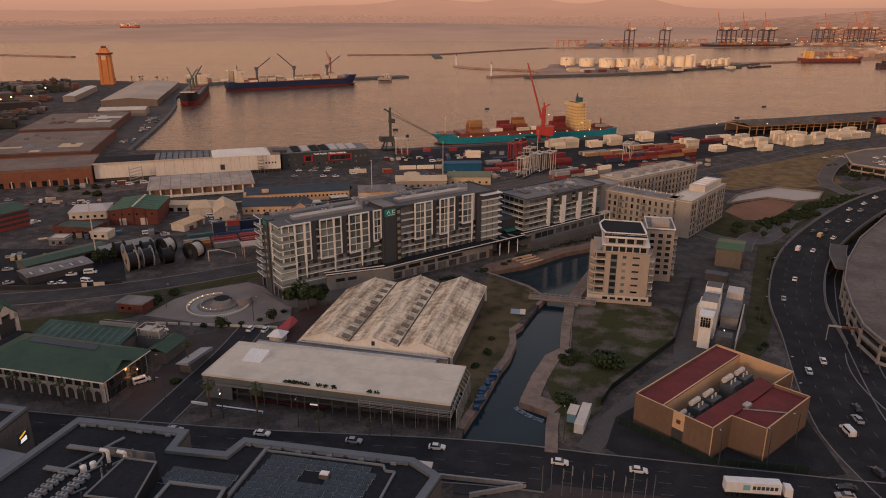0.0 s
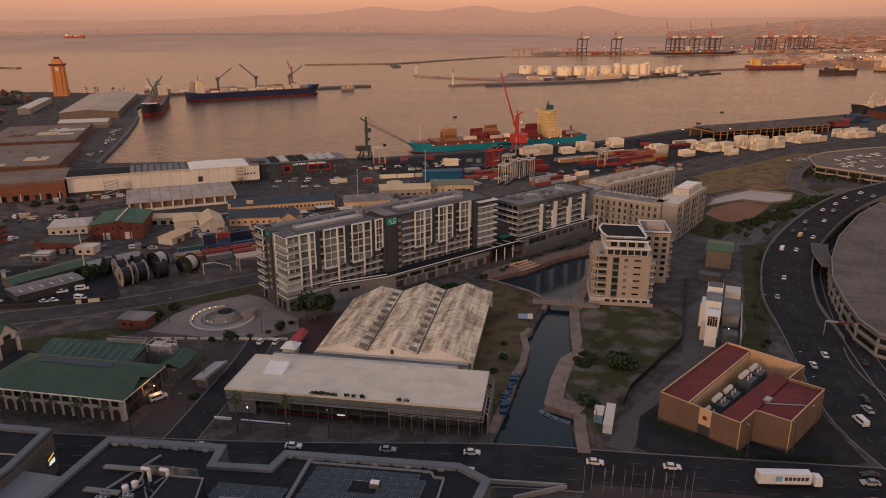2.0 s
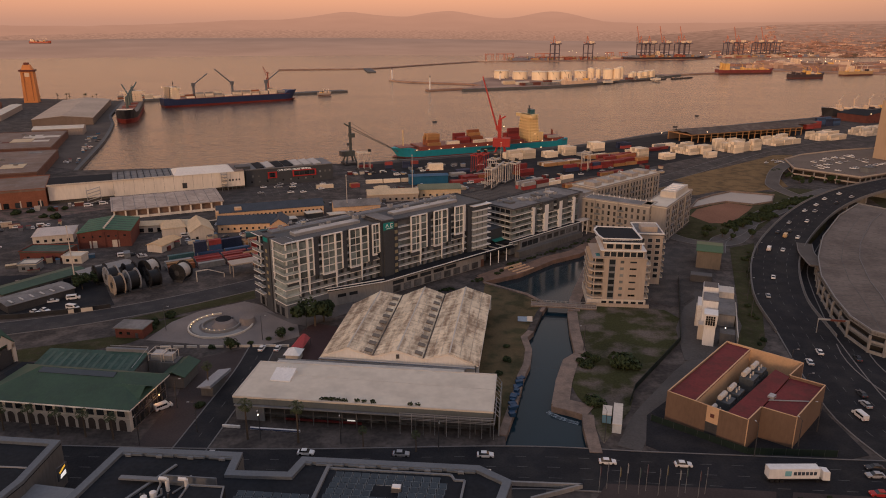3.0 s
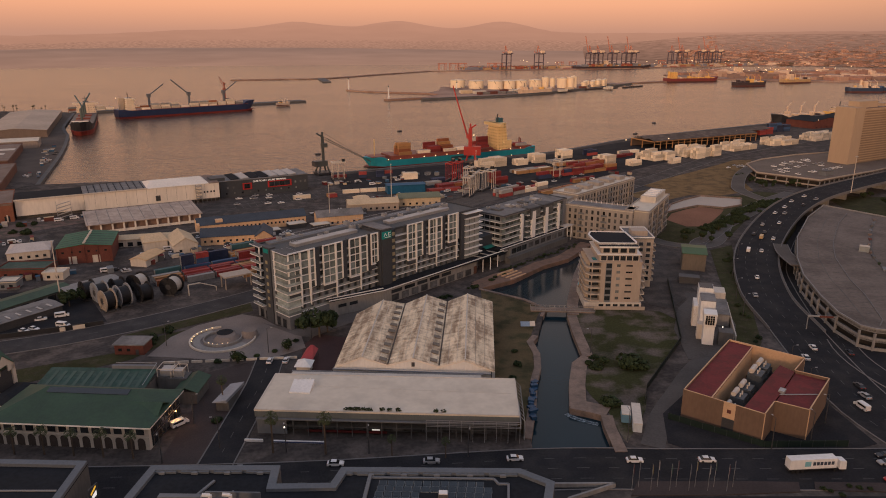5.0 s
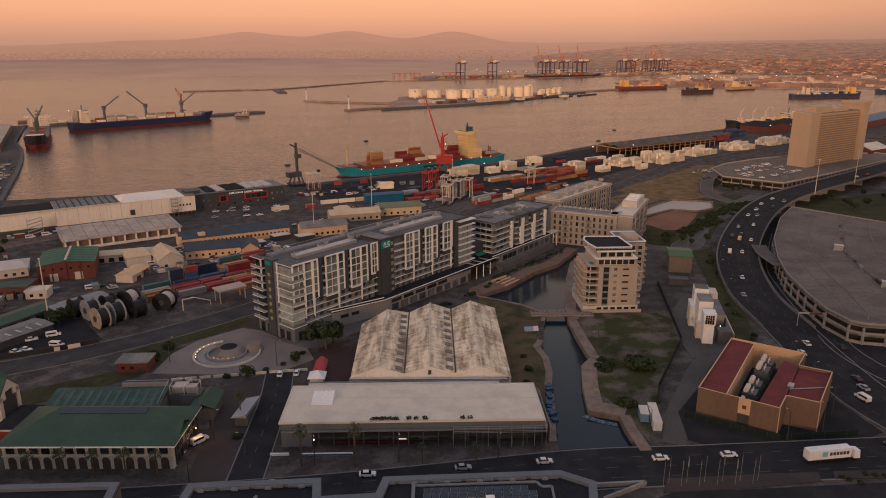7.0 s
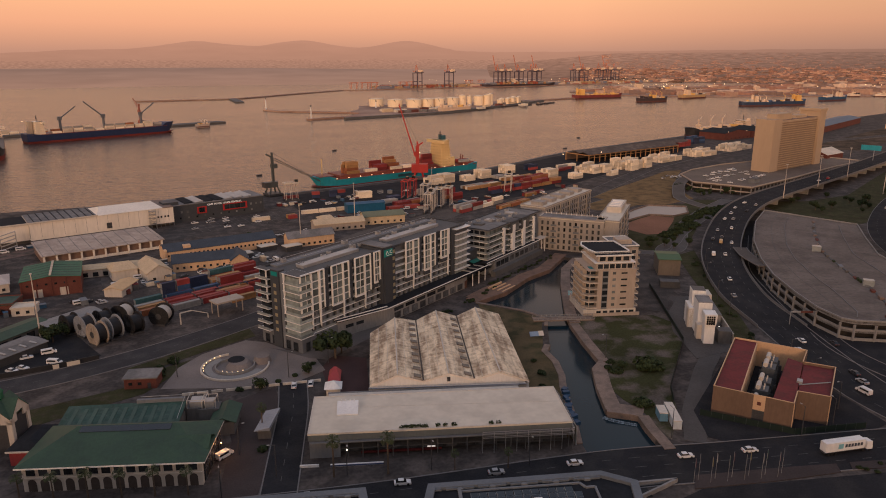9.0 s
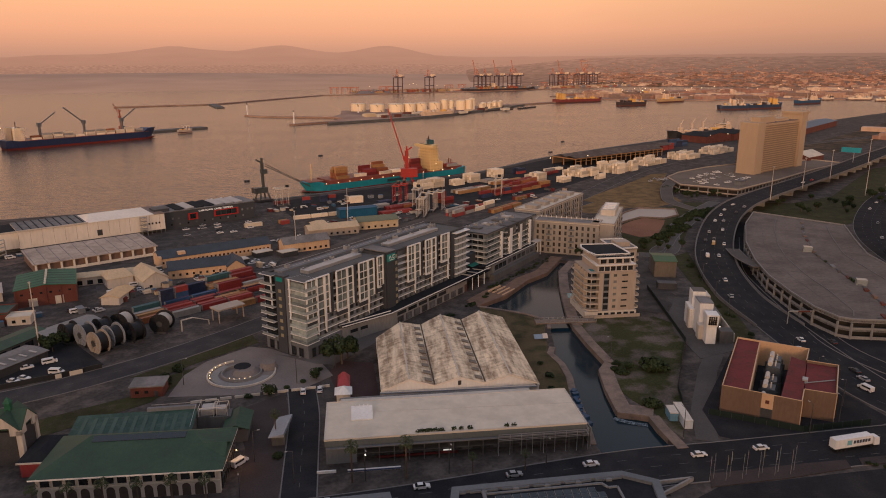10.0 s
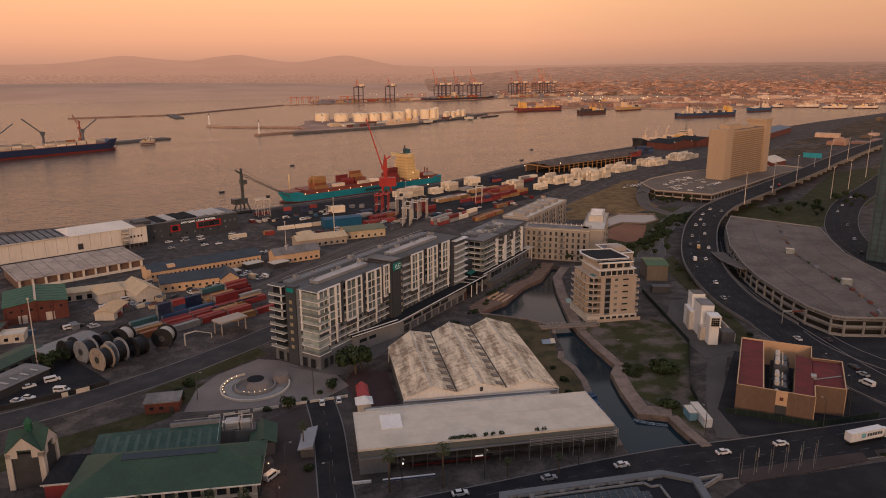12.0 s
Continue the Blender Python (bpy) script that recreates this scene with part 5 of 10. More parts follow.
for p in ((-83.5, 131), (-82, 132.4)):
    solid("water_tank", MB().cyl(p[0], p[1], 11.2, 12.6, 0.7, 14).cyl(p[0], p[1], 12.6, 12.9, 0.7, 14, 0.2), WHITE, "white cylindrical rooftop water tank", "tank")
FL = [(-180, 100), (-119, 100), (-104.5, 128), (-100.5, 133.5), (-111.2, 155.6), (-150, 164), (-180, 169)]
FL = [(-190, 100), (-124, 100), (-112, 140), (-110.5, 156), (-150, 164), (-190, 171)]
fl = thing("office_block", "dark flat-roofed block beside a narrow alley", "building")
part("wall", sheet(FL, 0, 10.9), DARKCONC, fl)
part("roof", sheet(FL, 10.9, 11.2), DARKROOF, fl)
part("ledge", parapet(FL, 11.2, 12.0, 1.8), LEDGE, fl, "broad pale grey roof ledge")
part("roof_line", MB().beam((-150, 152, 11.3), (-114, 146, 11.3), 0.4, 0.2), CONCRETE, fl)
part("link_roof", sheet([(-111.5, 143.5), (-97, 139.5), (-99, 131), (-114, 134)], 8, 8.6), GREYCLAD, fl, "pale link roof across the alley")
sg = thing("lit_sign", "lit yellow and white sign on a dark wall", "sign", -107.0, 147.5, 3.2, 72)
sg.scale = (0.62, 0.62, 0.62)
part("panel", MB().box(-2.6, 0, 6.2, 2.6, 0.4, 11.8), CHARCOAL, sg)
part("stroke", MB().hexa([(-1.6, -0.12, 9.0), (1.4, -0.12, 10.8), (1.4, 0, 10.8), (-1.6, 0, 9.0)], [(-1.8, -0.12, 9.7), (1.2, -0.12, 11.4), (1.2, 0, 11.4), (-1.8, 0, 9.7)]), glow("yellow_sign", (1.0, 0.55, 0.06), 0.5), sg, "slanting yellow bar")
part("mark", MB().hexa([(-1.6, -0.12, 7.0), (1.3, -0.12, 7.5), (1.3, 0, 7.5), (-1.6, 0, 7.0)], [(-1.2, -0.12, 8.4), (1.3, -0.12, 9.3), (1.3, 0, 9.3), (-1.2, 0, 8.4)]), glow("white_sign", (1, 0.95, 0.9), 0.6), sg, "white lit mark")
can = thing("entrance_slab", "pale concrete canopy slab on thin posts", "canopy", -14, 145.3, 0, -9)
part("slab", MB().box(0, -5, 4.6, 7.4, 0, 5.2), OFFWHITE, can)
for p in ((0.4, -4.6), (7, -4.6), (7, -0.4), (0.4, -0.4)):
    part("post", MB().cyl(*p, 0, 4.6, 0.15, 8), CONCRETE, can)
up = thing("underpass_ramp", "dark sunken ramp entrance with pale concrete walls", "ramp", -7, 145.6, 0, -9)
part("parapet", MB().box(0, -0.6, 0, 23, 0, 1.2).hexa([(10, -6.5, 0), (23, -0.6, 0), (23, 0, 0), (10, -5.9, 0)], [(10, -6.5, 1.2), (23, -0.6, 1.2), (23, 0, 1.2), (10, -5.9, 1.2)]), CONCRETE, up)
# no hole here: a thin black sheet paints the shaded opening
part("opening", MB().box(6, -5.5, 0.08, 14, -1, 0.16), BLACK, up, "flat black sheet painted as the shade in the ramp mouth")
patch("traffic_island", [(18, 137.5), (22, 142.6), (50, 138), (62, 135.6), (60, 132), (40, 134)], BRICKPAVE, "paved traffic island with flagpoles", 0.2, "pavement")
patch("flower_bed", [(64, 132), (66, 135), (92, 130), (90, 126.5)], BRICKPAVE, "dark planted bed in the junction", 0.22, "lawn")
patch("asphalt_yard", [(-10, 100), (-4, 131), (20, 137), (110, 122), (170, 110), (170, 70), (0, 70)], ASPHALT, "dark street surface of the junction", 0.03, "road")

# ---- hotel ----
hotel = thing("hotel", "long grey hotel with white slab edges and portal frames", "building", -67.8, 255.8, 0, 36)
HL, HD, HT, P0, ST = 108.0, 22.0, 29.3, 5.7, 2.95
PLINTH = mat("plinth_cladding", (0.14, 0.148, 0.16), 0.6, 0.15, 0.1, 1.5)
FLOORS = [P0 + ST * k for k in range(8)]
part("wall", MB().box(0.0, 2.2, P0, HL - 2, HD - 2, HT).box(2, HD - 2, P0, HL - 2, HD, HT), GREYCLAD, hotel, "mid-grey clad body")
part("plinth", MB().box(-0.6, -0.6, 0, 20, HD, P0), PLINTH, hotel, "blue-grey clad base")
part("plinth", MB().box(20, 0, 0, HL, HD, P0), PLINTH, hotel)
part("roof", MB().box(1, 1, HT, HL - 1, HD - 1, HT + 0.3), DARKCONC, hotel, "grey flat roof")
part("parapet", parapet([(0.5, 0.5), (HL - 0.5, 0.5), (HL - 0.5, HD - 0.5), (0.5, HD - 0.5)], HT, HT + 0.9, 0.35), CHARCOAL, hotel)
part("roof_walk", MB().box(4, HD - 5.5, HT + 0.3, HL - 6, HD - 1.4, HT + 1.1), GREYCLAD, hotel, "raised plant deck along the roof")
part("roof_rail", MB().beam((4, HD - 1.2, HT + 2), (HL - 6, HD - 1.2, HT + 2), 0.12).beam((4, HD - 5.6, HT + 2), (HL - 6, HD - 5.6, HT + 2), 0.12), TIN, hotel)
part("roof_box", MB().box(9, 7.5, HT + 0.3, 40, 11.5, HT + 1.5), TIN, hotel, "long pale plant casing")
part("roof_box", MB().box(58, 8, HT + 0.3, 96, 12, HT + 1.5), TIN, hotel, "long pale plant casing")
random.seed(8)
for k in range(26):
    ac_unit(*(Matrix.Translation((-67.8, 255.8, 0)) @ Matrix.Rotation(radians(36), 4, "Z") @ Vector((random.uniform(6, 103), random.choice((random.uniform(11, 13), HD - 3.5)), HT + 0.3 if k % 2 else HT + 1.1))), random.uniform(1.2, 2.2), 36)
# the dark stair core with its sign
CORE = (44.6, 52.6)
STAIRGLOW = glow("lit_stair_glass", (0.3, 0.24, 0.14), 0.07)
part("core", MB().box(CORE[0] + 0.9, -1.8, 0, CORE[1] - 2.0, 12, HT + 2.0), CHARCOAL, hotel, "slate-grey stair core with a lit sign")
part("core", MB().box(CORE[1] - 2.0, -0.3, 0, CORE[1] + 1.5, 11, HT + 0.6), CHARCOAL, hotel, "dark side of the stair core")
part("core", MB().box(CORE[0], -1.2, 0, CORE[0] + 0.9, 11.6, HT + 1.6), CHARCOAL, hotel)
part("core_cap", MB().box(CORE[0] + 0.2, -1.6, HT + 2.0, CORE[1] - 1.6, 11.8, HT + 2.3), GREYROOF, hotel)
for z, w in ((HT - 7.6, 0.5), (HT - 9.6, 2.0), (HT - 10.6, 1.0)):
    part("sign_bar", MB().box(48.2 - w, -1.9, z, 48.2 + w, -1.8, z + (1.0 if w > 1.5 else 0.45)), CHARCOAL, hotel)
part("sign", MB().box(CORE[0] + 0.6, -2.05, HT - 2.0, CORE[1] - 2.2, -1.8, HT + 1.0), glow("teal_sign", (0.0, 0.16, 0.14), 0.16), hotel, "teal lit sign panel with white shapes")
part("sign_mark", MB().hexa([(46.1, -2.15, HT - 0.9), (46.4, -2.15, HT - 0.9), (46.4, -2.05, HT - 0.9), (46.1, -2.05, HT - 0.9)], [(46.8, -2.15, HT + 0.5), (47.1, -2.15, HT + 0.5), (47.1, -2.05, HT + 0.5), (46.8, -2.05, HT + 0.5)]), WHITE, hotel)
part("sign_mark", MB().hexa([(47.5, -2.15, HT - 0.9), (47.8, -2.15, HT - 0.9), (47.8, -2.05, HT - 0.9), (47.5, -2.05, HT - 0.9)], [(46.8, -2.15, HT + 0.5), (47.1, -2.15, HT + 0.5), (47.1, -2.05, HT + 0.5), (46.8, -2.05, HT + 0.5)]), WHITE, hotel)
part("sign_mark", MB().box(48.6, -2.15, HT - 0.9, 50.0, -2.05, HT - 0.65).box(48.6, -2.15, HT + 0.25, 50.0, -2.05, HT + 0.5).box(48.6, -2.15, HT - 0.65, 48.9, -2.05, HT + 0.25), WHITE, hotel)
part("sign_bar", MB().box(46.6, -2.15, HT - 1.6, 49.8, -2.05, HT - 1.35), WHITE, hotel)
for k in range(8):
    part("window", pane_mesh(1.5, 1.5, STAIRGLOW), None, hotel, m=pose(CORE[1] + 0.3, -0.34, FLOORS[k] + 0.9))
# bays: recessed glass, white slab edges, white fins
SECT = [(0.0, 44.6), (54.2, 95.0)]
for a, b in SECT:
    n = int((b - a) / 3.6)
    for k, z in enumerate(FLOORS):
        part("balcony_slab", MB().box(a, 0.2, z - 0.11, b, 2.6, z + 0.11), WHITE, hotel, "white balcony slab edge")
        if k < 4:
            part("balustrade", MB().box(a + 0.2, 0.5, z + 0.15, b - 0.2, 0.56, z + 0.95), BALUSTRADE, hotel, "pale glass balustrade")
    windows(hotel, (a + 0.3, 2.2), (b - 0.3, 2.2), [z + 0.3 for z in FLOORS[:5]], n, (b - a) / n - 0.5, 2.3, HOTELGLASS, None)
    for k in range(n):
        x = a + (b - a) * (k + 0.12) / n
        part("bay_panel", MB().box(x, 0.7, P0 + 0.3, x + 1.5, 2.3, FLOORS[4]), GREYCLAD, hotel, "grey wall panel between windows")
# portal frames of the upper floors, each with a long fin to the podium
PORTALS = [(0.2, 12.4, 3, 5.6), (16.2, 25.8, 3, 22.4), (29.2, 38.6, 3, 34.8), (40.6, 44.4, 4, 0), (61.2, 70.4, 3, 66.4), (74.4, 82.6, 3, 79.0), (86.8, 93.4, 4, 92.4)]
for a, b, f0, fx in PORTALS:
    z0, z1 = FLOORS[f0] - 0.2, HT + 0.7
    w = 0.34
    end = fx or a + 2.4
    part("portal_frame", MB().box(a, -0.6, z0, a + w, 0.2, z1).box(b - w, -0.6, z0 + 0.6, b, 0.2, z1).box(a, -0.6, z1, b, -0.1, z1 + 0.45).box(a, -0.6, z0 - 0.4, end, 0.2, z0), WHITE, hotel, "white projecting portal frame")
    part("portal_roof", MB().box(a + 0.1, -0.3, z1, b - 0.1, 2.2, z1 + 0.3), DARKCONC, hotel)
    n = max(2, round((b - a) / 3.2))
    for k in range(1, n):
        x = a + (b - a) * k / n
        if abs(x - fx) > 1.0:
            part("mullion", MB().box(x - 0.08, -0.22, z0, x + 0.08, 0.1, z1), WHITE, hotel)
    for f in range(f0 + 1, 8):
        part("portal_slab", MB().box(a + w, -0.3, FLOORS[f] - 0.14, b - w, 0.1, FLOORS[f] + 0.14), WHITE, hotel)
    windows(hotel, (a + w, 0.1), (b - w, 0.1), [FLOORS[f] + 0.2 for f in range(f0, 8)], n, (b - a - 2 * w) / n - 0.1, 2.68, HOTELGLASS, None)
    part("recess_panel", MB().box(b + 0.05, 0.1, z0, min(b + 2.4, 44.6 if b < 45 else HL), 0.6, HT + 0.2), CHARCOAL, hotel, "dark recess between the frames")
    part("under_panel", MB().box(a + 0.2, -0.2, z0 - 2.3, end, 0.3, z0 - 0.4), CHARCOAL, hotel, "dark band under the frame")
for x in (5.6, 9.8, 22.4, 34.8, 66.4, 79.0, 92.4):
    part("fin", MB().hexa([(x - 0.14, -0.5, 7.6), (x + 0.14, -0.5, 7.6), (x + 0.14, 0.1, 8.4), (x - 0.14, 0.1, 8.4)],
                          [(x - 0.34, -0.7, FLOORS[3]), (x + 0.34, -0.7, FLOORS[3]), (x + 0.34, 0.1, FLOORS[3]), (x - 0.34, 0.1, FLOORS[3])])
         .box(x - 0.3, -0.7, FLOORS[3], x + 0.3, 0.1, HT + 0.6), WHITE, hotel, "tapering white fin")
# end face, with corner balconies
for z in FLOORS + [HT + 0.9]:
    part("corner_slab", MB().box(-1.2, -0.9, z - 0.1, 5.4, 8.0, z + 0.1), WHITE, hotel, "white wrap-round balcony slab")
    part("end_slab", MB().box(-2.2, HD - 6.4, z - 0.1, 1.0, HD + 0.6, z + 0.1), WHITE, hotel, "white end balcony slab")
part("corner_roof", MB().box(-0.95, -0.65, HT + 1.0, 5.2, 7.8, HT + 1.06), DARKCONC, hotel)
part("corner_roof", MB().box(-1.95, HD - 6.15, HT + 1.0, 0.9, HD + 0.35, HT + 1.06), DARKCONC, hotel)
for z in FLOORS:
    part("corner_glass", MB().box(-1.0, -0.7, z + 0.2, 5.2, -0.6, z + 1.2).box(-1.05, -0.7, z + 0.2, -0.95, 7.8, z + 1.2), CORNERGLASS, hotel)
    part("corner_room", MB().box(-0.3, 0.2, z + 0.2, 5.2, 7.8, z + ST - 0.2), CORNERGLASS, hotel, "glazed corner room")
    part("end_glass", MB().box(-2.1, HD - 6.2, z + 0.18, -2.0, HD + 0.5, z + 1.1), BALUSTRADE, hotel)
part("end_core", MB().box(-0.9, 8.1, 0, 1.2, 9.6, HT + 1.0), GREYCLAD, hotel)
part("end_core", MB().box(-1.4, 9.6, 0, 1.4, 14.4, HT + 1.6), CHARCOAL, hotel, "dark end stair core")
part("end_sign", MB().box(-1.5, 10.4, HT - 0.7, -1.4, 13.8, HT + 0.9), bpy.data.materials["teal_sign"], hotel)
windows(hotel, (-1.4, 13.4), (-1.4, 10.6), [z + 0.8 for z in FLOORS[:-1]], 1, 1.4, 1.3, STAIRGLOW, None)
part("end_glazing", MB().box(-0.3, 14.4, P0, 0.0, HD - 0.4, HT), GLASS, hotel)
part("white_post", MB().box(-1.1, 7.0, FLOORS[3], -0.6, 7.7, HT + 0.9), WHITE, hotel)
part("white_post", MB().box(-1.9, HD - 5.9, FLOORS[4], -1.5, HD - 5.4, HT + 0.9), WHITE, hotel)
# glazed far end
part("end_block", MB().box(95.4, -0.4, P0, HL, 14, HT - 0.6), CHARCOAL, hotel)
for z in FLOORS + [HT - 0.5]:
    part("end_block_slab", MB().box(97.6, -1.6, z - 0.18, HL + 1.4, 10, z + 0.18), WHITE, hotel)
windows(hotel, (97.6, -0.4), (HL, -0.4), [z + 0.3 for z in FLOORS[:-1]], 3, 3.0, 2.3, BALUSTRADE, None)
# podium with its long canopy
CZ = 6.9
part("podium", MB().prism([(18, -0.7), (42, -5.4), (101, -5.4), (101, 0), (18, 0)], 0, CZ - 0.4), CONCRETE, hotel, "grey podium of shops")
part("podium_roof", MB().prism([(18, -0.9), (42, -6.2), (118, -7.0), (118, 4), (100, 4), (100, 0.5), (18, 0.1)], CZ - 0.4, CZ - 0.1), DARKROOF, hotel, "dark podium roof")
part("canopy_edge", MB().beam((41.8, -6.6, CZ), (119, -7.2, CZ + 1.0), 0.3, 0.34), WHITE, hotel, "thin white canopy edge")
for y, z in ((-1.2, 8.0), (0.6, 8.3)):
    part("canopy_edge", MB().beam((17.2, y - 0.2, z - 0.6), (42.2, -6.7 + (y + 1.2) * 0.6, CZ + (y > 0) * 0.7), 0.3, 0.3), WHITE, hotel, "sloping white canopy edge")
part("canopy_sheet", MB().hexa([(17.4, -1.3, 7.3), (41.8, -6.6, CZ - 0.1), (41.8, -5.4, CZ + 0.4), (17.4, 0.5, 7.6)], [(17.4, -1.3, 7.4), (41.8, -6.6, CZ), (41.8, -5.4, CZ + 0.5), (17.4, 0.5, 7.7)]), DARKROOF, hotel)
windows(hotel, (46, -5.4), (98, -5.4), (0.5,), 9, 3.6, 2.6, GREYGLASS, STEEL, name="shop_window")
windows(hotel, (46, -5.4), (84, -5.4), (3.9,), 5, 6.0, 1.5, GLASS, None, name="band_window")
windows(hotel, (21, -1.3), (31, -3.25), (3.4,), 2, 3.6, 1.3, GLASS, None, name="band_window")
windows(hotel, (0.5, -0.6), (17, -0.6), (0.3,), 5, 1.8, 3.4, GLASS, STEEL, name="shop_window")
windows(hotel, (-0.6, HD - 1), (-0.6, 1), (0.3,), 5, 2.2, 3.4, GLASS, STEEL, name="shop_window")
part("shop_door", MB().box(99, -5.7, 0.2, 100.8, -5.4, 3.8), mat("copper_panel", (0.1, 0.05, 0.035), 0.6, 0.2, 0.2, 2), hotel, "copper-coloured shop entrance")
for x in (104.5, 110, 115.5):
    part("post", MB().cyl(x, -6.4, 0, CZ - 0.4, 0.22, 8), WHITE, hotel, "white canopy post")
    part("roof_rib", MB().beam((x, -5.6, CZ + 0.3), (x - 1.5, 2.5, CZ + 0.3), 0.5, 0.4), TIN, hotel, "curved pale roof rib")

# ---- second block ----
h2 = thing("apartment_block", "lower grey apartment block with white balcony slabs", "building", 33.4, 325.0, 0, 38.2)
L2, D2, T2 = 57.0, 20.0, 23.0
part("wall", MB().box(0.6, 1.6, 0, L2, D2, T2), GREYCLAD, h2)
part("roof", MB().box(0, 0, T2, L2 + 0.5, D2 + 0.3, T2 + 0.5), GREYROOF, h2)
part("parapet", parapet([(0, 0), (L2 + 0.5, 0), (L2 + 0.5, D2 + 0.3), (0, D2 + 0.3)], T2 + 0.5, T2 + 1.0, 0.3), CHARCOAL, h2)
F2 = [5.6 + 2.95 * k for k in range(6)]
for z in F2:
    part("balcony_slab", MB().box(-1.2, -0.4, z - 0.17, 16.5, 2.0, z + 0.17).box(-1.2, -0.4, z - 0.17, 1.2, 16, z + 0.17), WHITE, h2, "white balcony slab edge")
    part("balcony_slab", MB().box(20.5, -0.2, z - 0.15, 50, 2.0, z + 0.15), WHITE, h2)
    part("balustrade", MB().box(20.6, -0.15, z + 0.2, 49.8, -0.1, z + 1.05), BALUSTRADE, h2)
    part("balustrade", MB().box(-1.1, -0.3, z + 0.2, 16.4, -0.24, z + 1.1).box(-1.1, -0.3, z + 0.2, -1.04, 15.9, z + 1.1), BALUSTRADE, h2)
windows(h2, (0.8, 1.6), (L2 - 1, 1.6), [z + 0.25 for z in F2], 17, 2.6, 2.3, HOTELGLASS, None)
windows(h2, (0.6, 19), (0.6, 2.2), [z + 0.25 for z in F2], 5, 2.6, 2.3, GLASS, None)
for a, b in ((14.6, 16.2), (24.0, 27.0), (36.0, 38.6), (48.6, 50.0)):
    part("white_panel", MB().box(a, -0.8, F2[0] - 0.2, b, 0.4, T2 - 0.8), WHITE, h2, "tall white wall panel")
for a in (22.4, 34.4):
    part("roof_bay", MB().box(a, -0.6, T2 - 5, a + 9, 5, T2 + 0.9), CHARCOAL, h2, "dark framed roof bay")
    part("roof_bay_window", MB().box(a + 0.6, -0.75, T2 - 4.4, a + 8.4, -0.6, T2 - 0.2), CURTAIN, h2)
part("dark_infill", MB().box(-12, 6, 0, 0, 16, 14), CHARCOAL, h2, "dark link between the blocks")
part("link_glazing", MB().hexa([(-14, -2, 5), (0, -2, 5), (0, 6, 8), (-14, 6, 8)], [(-14, -2, 5.2), (0, -2, 5.2), (0, 6, 8.2), (-14, 6, 8.2)]), DARKROOF, h2, "dark link roof")
part("link_glazing", MB().hexa([(-9, 3.2, 8.3), (-2, 3.2, 8.3), (-2, 5.6, 9.0), (-9, 5.6, 9.0)], [(-9, 3.2, 8.45), (-2, 3.2, 8.45), (-2, 5.6, 9.15), (-9, 5.6, 9.15)]), paint((0.02, 0.16, 0.14), 0.3), h2, "teal glass canopy")
part("podium", MB().box(4, -1.9, 0, 53, 1.6, 7.6), GREYCLAD, h2, "grey podium of shops")
part("podium_roof", MB().hexa([(-5, -2.2, 7.6), (54, -2.2, 7.6), (54, 1.5, 7.6), (-5, 1.5, 7.6)], [(-5, -2.2, 8.3), (54, -2.2, 8.1), (54, 1.5, 8.1), (-5, 1.5, 8.3)]), DARKROOF, h2, "dark podium roof")
part("canopy_edge", MB().beam((-5, -2.4, 8.3), (56, -2.4, 8.1), 0.3, 0.34), WHITE, h2, "thin white canopy edge")
part("terrace", MB().box(0, -4.6, 0, 53, -1.9, 3.0), DARKCONC, h2, "dark raised terrace in front of the shops")
windows(h2, (19, -1.9), (52, -1.9), (4.2,), 6, 3.6, 2.2, GREYGLASS, STEEL, name="shop_window")
windows(h2, (5, -1.9), (18, -1.9), (3.8,), 3, 3.8, 2.6, GLASS, None, name="shop_window")
for x in (56, 60):
    part("post", MB().cyl(x, -2.3, 0, 8.2, 0.22, 8), WHITE, h2, "white canopy post")
part("post_roof", MB().box(54, -2.9, 8.0, 62, 1.5, 8.35), OFFWHITE, h2)
for k in range(4):
    part("roof_light", MB().box(8 + k * 11, 9, T2 + 0.5, 12 + k * 11, 14, T2 + 1.3), TIN if k % 2 else DARKCONC, h2)
for k in range(10):
    ac_unit(*(Matrix.Translation((33.4, 325.0, 0)) @ Matrix.Rotation(radians(38.2), 4, "Z") @ Vector((random.uniform(4, 52), random.uniform(6, 17), T2 + 0.5))), random.uniform(1.2, 2.0), 37)

# ---- apartment tower by the canal ----
tw = thing("apartment_tower", "cream apartment tower with stacked corner balconies", "building", 52.6, 258.8, 0, -11)
tw.scale = (1.1, 0.7, 0.94)
TS = [3.4 + 3.0 * k for k in range(6)]
part("body", MB().box(4.5, 0, 0, 19.6, 28, 21.4), CREAM, tw, "cream rendered body")
part("body", MB().box(0.9, 5, 0, 4.5, 28, 21.4), OFFWHITE, tw)
part("dark_strip", MB().box(6.3, -0.15, 3, 8.6, 0.05, 21), GREYCLAD, tw, "grey vertical window strip")
windows(tw, (6.3, -0.12), (8.6, -0.12), [z + 0.4 for z in TS], 1, 2.0, 2.0, GLASS, None)
windows(tw, (9.8, 0), (12.2, 0), [z + 0.9 for z in TS], 1, 1.3, 1.2, CURTAIN, None, skip=())
windows(tw, (12.6, 0), (17.4, 0), [z + 1.1 for z in TS], 1, 2.4, 0.7, GLASS, None)
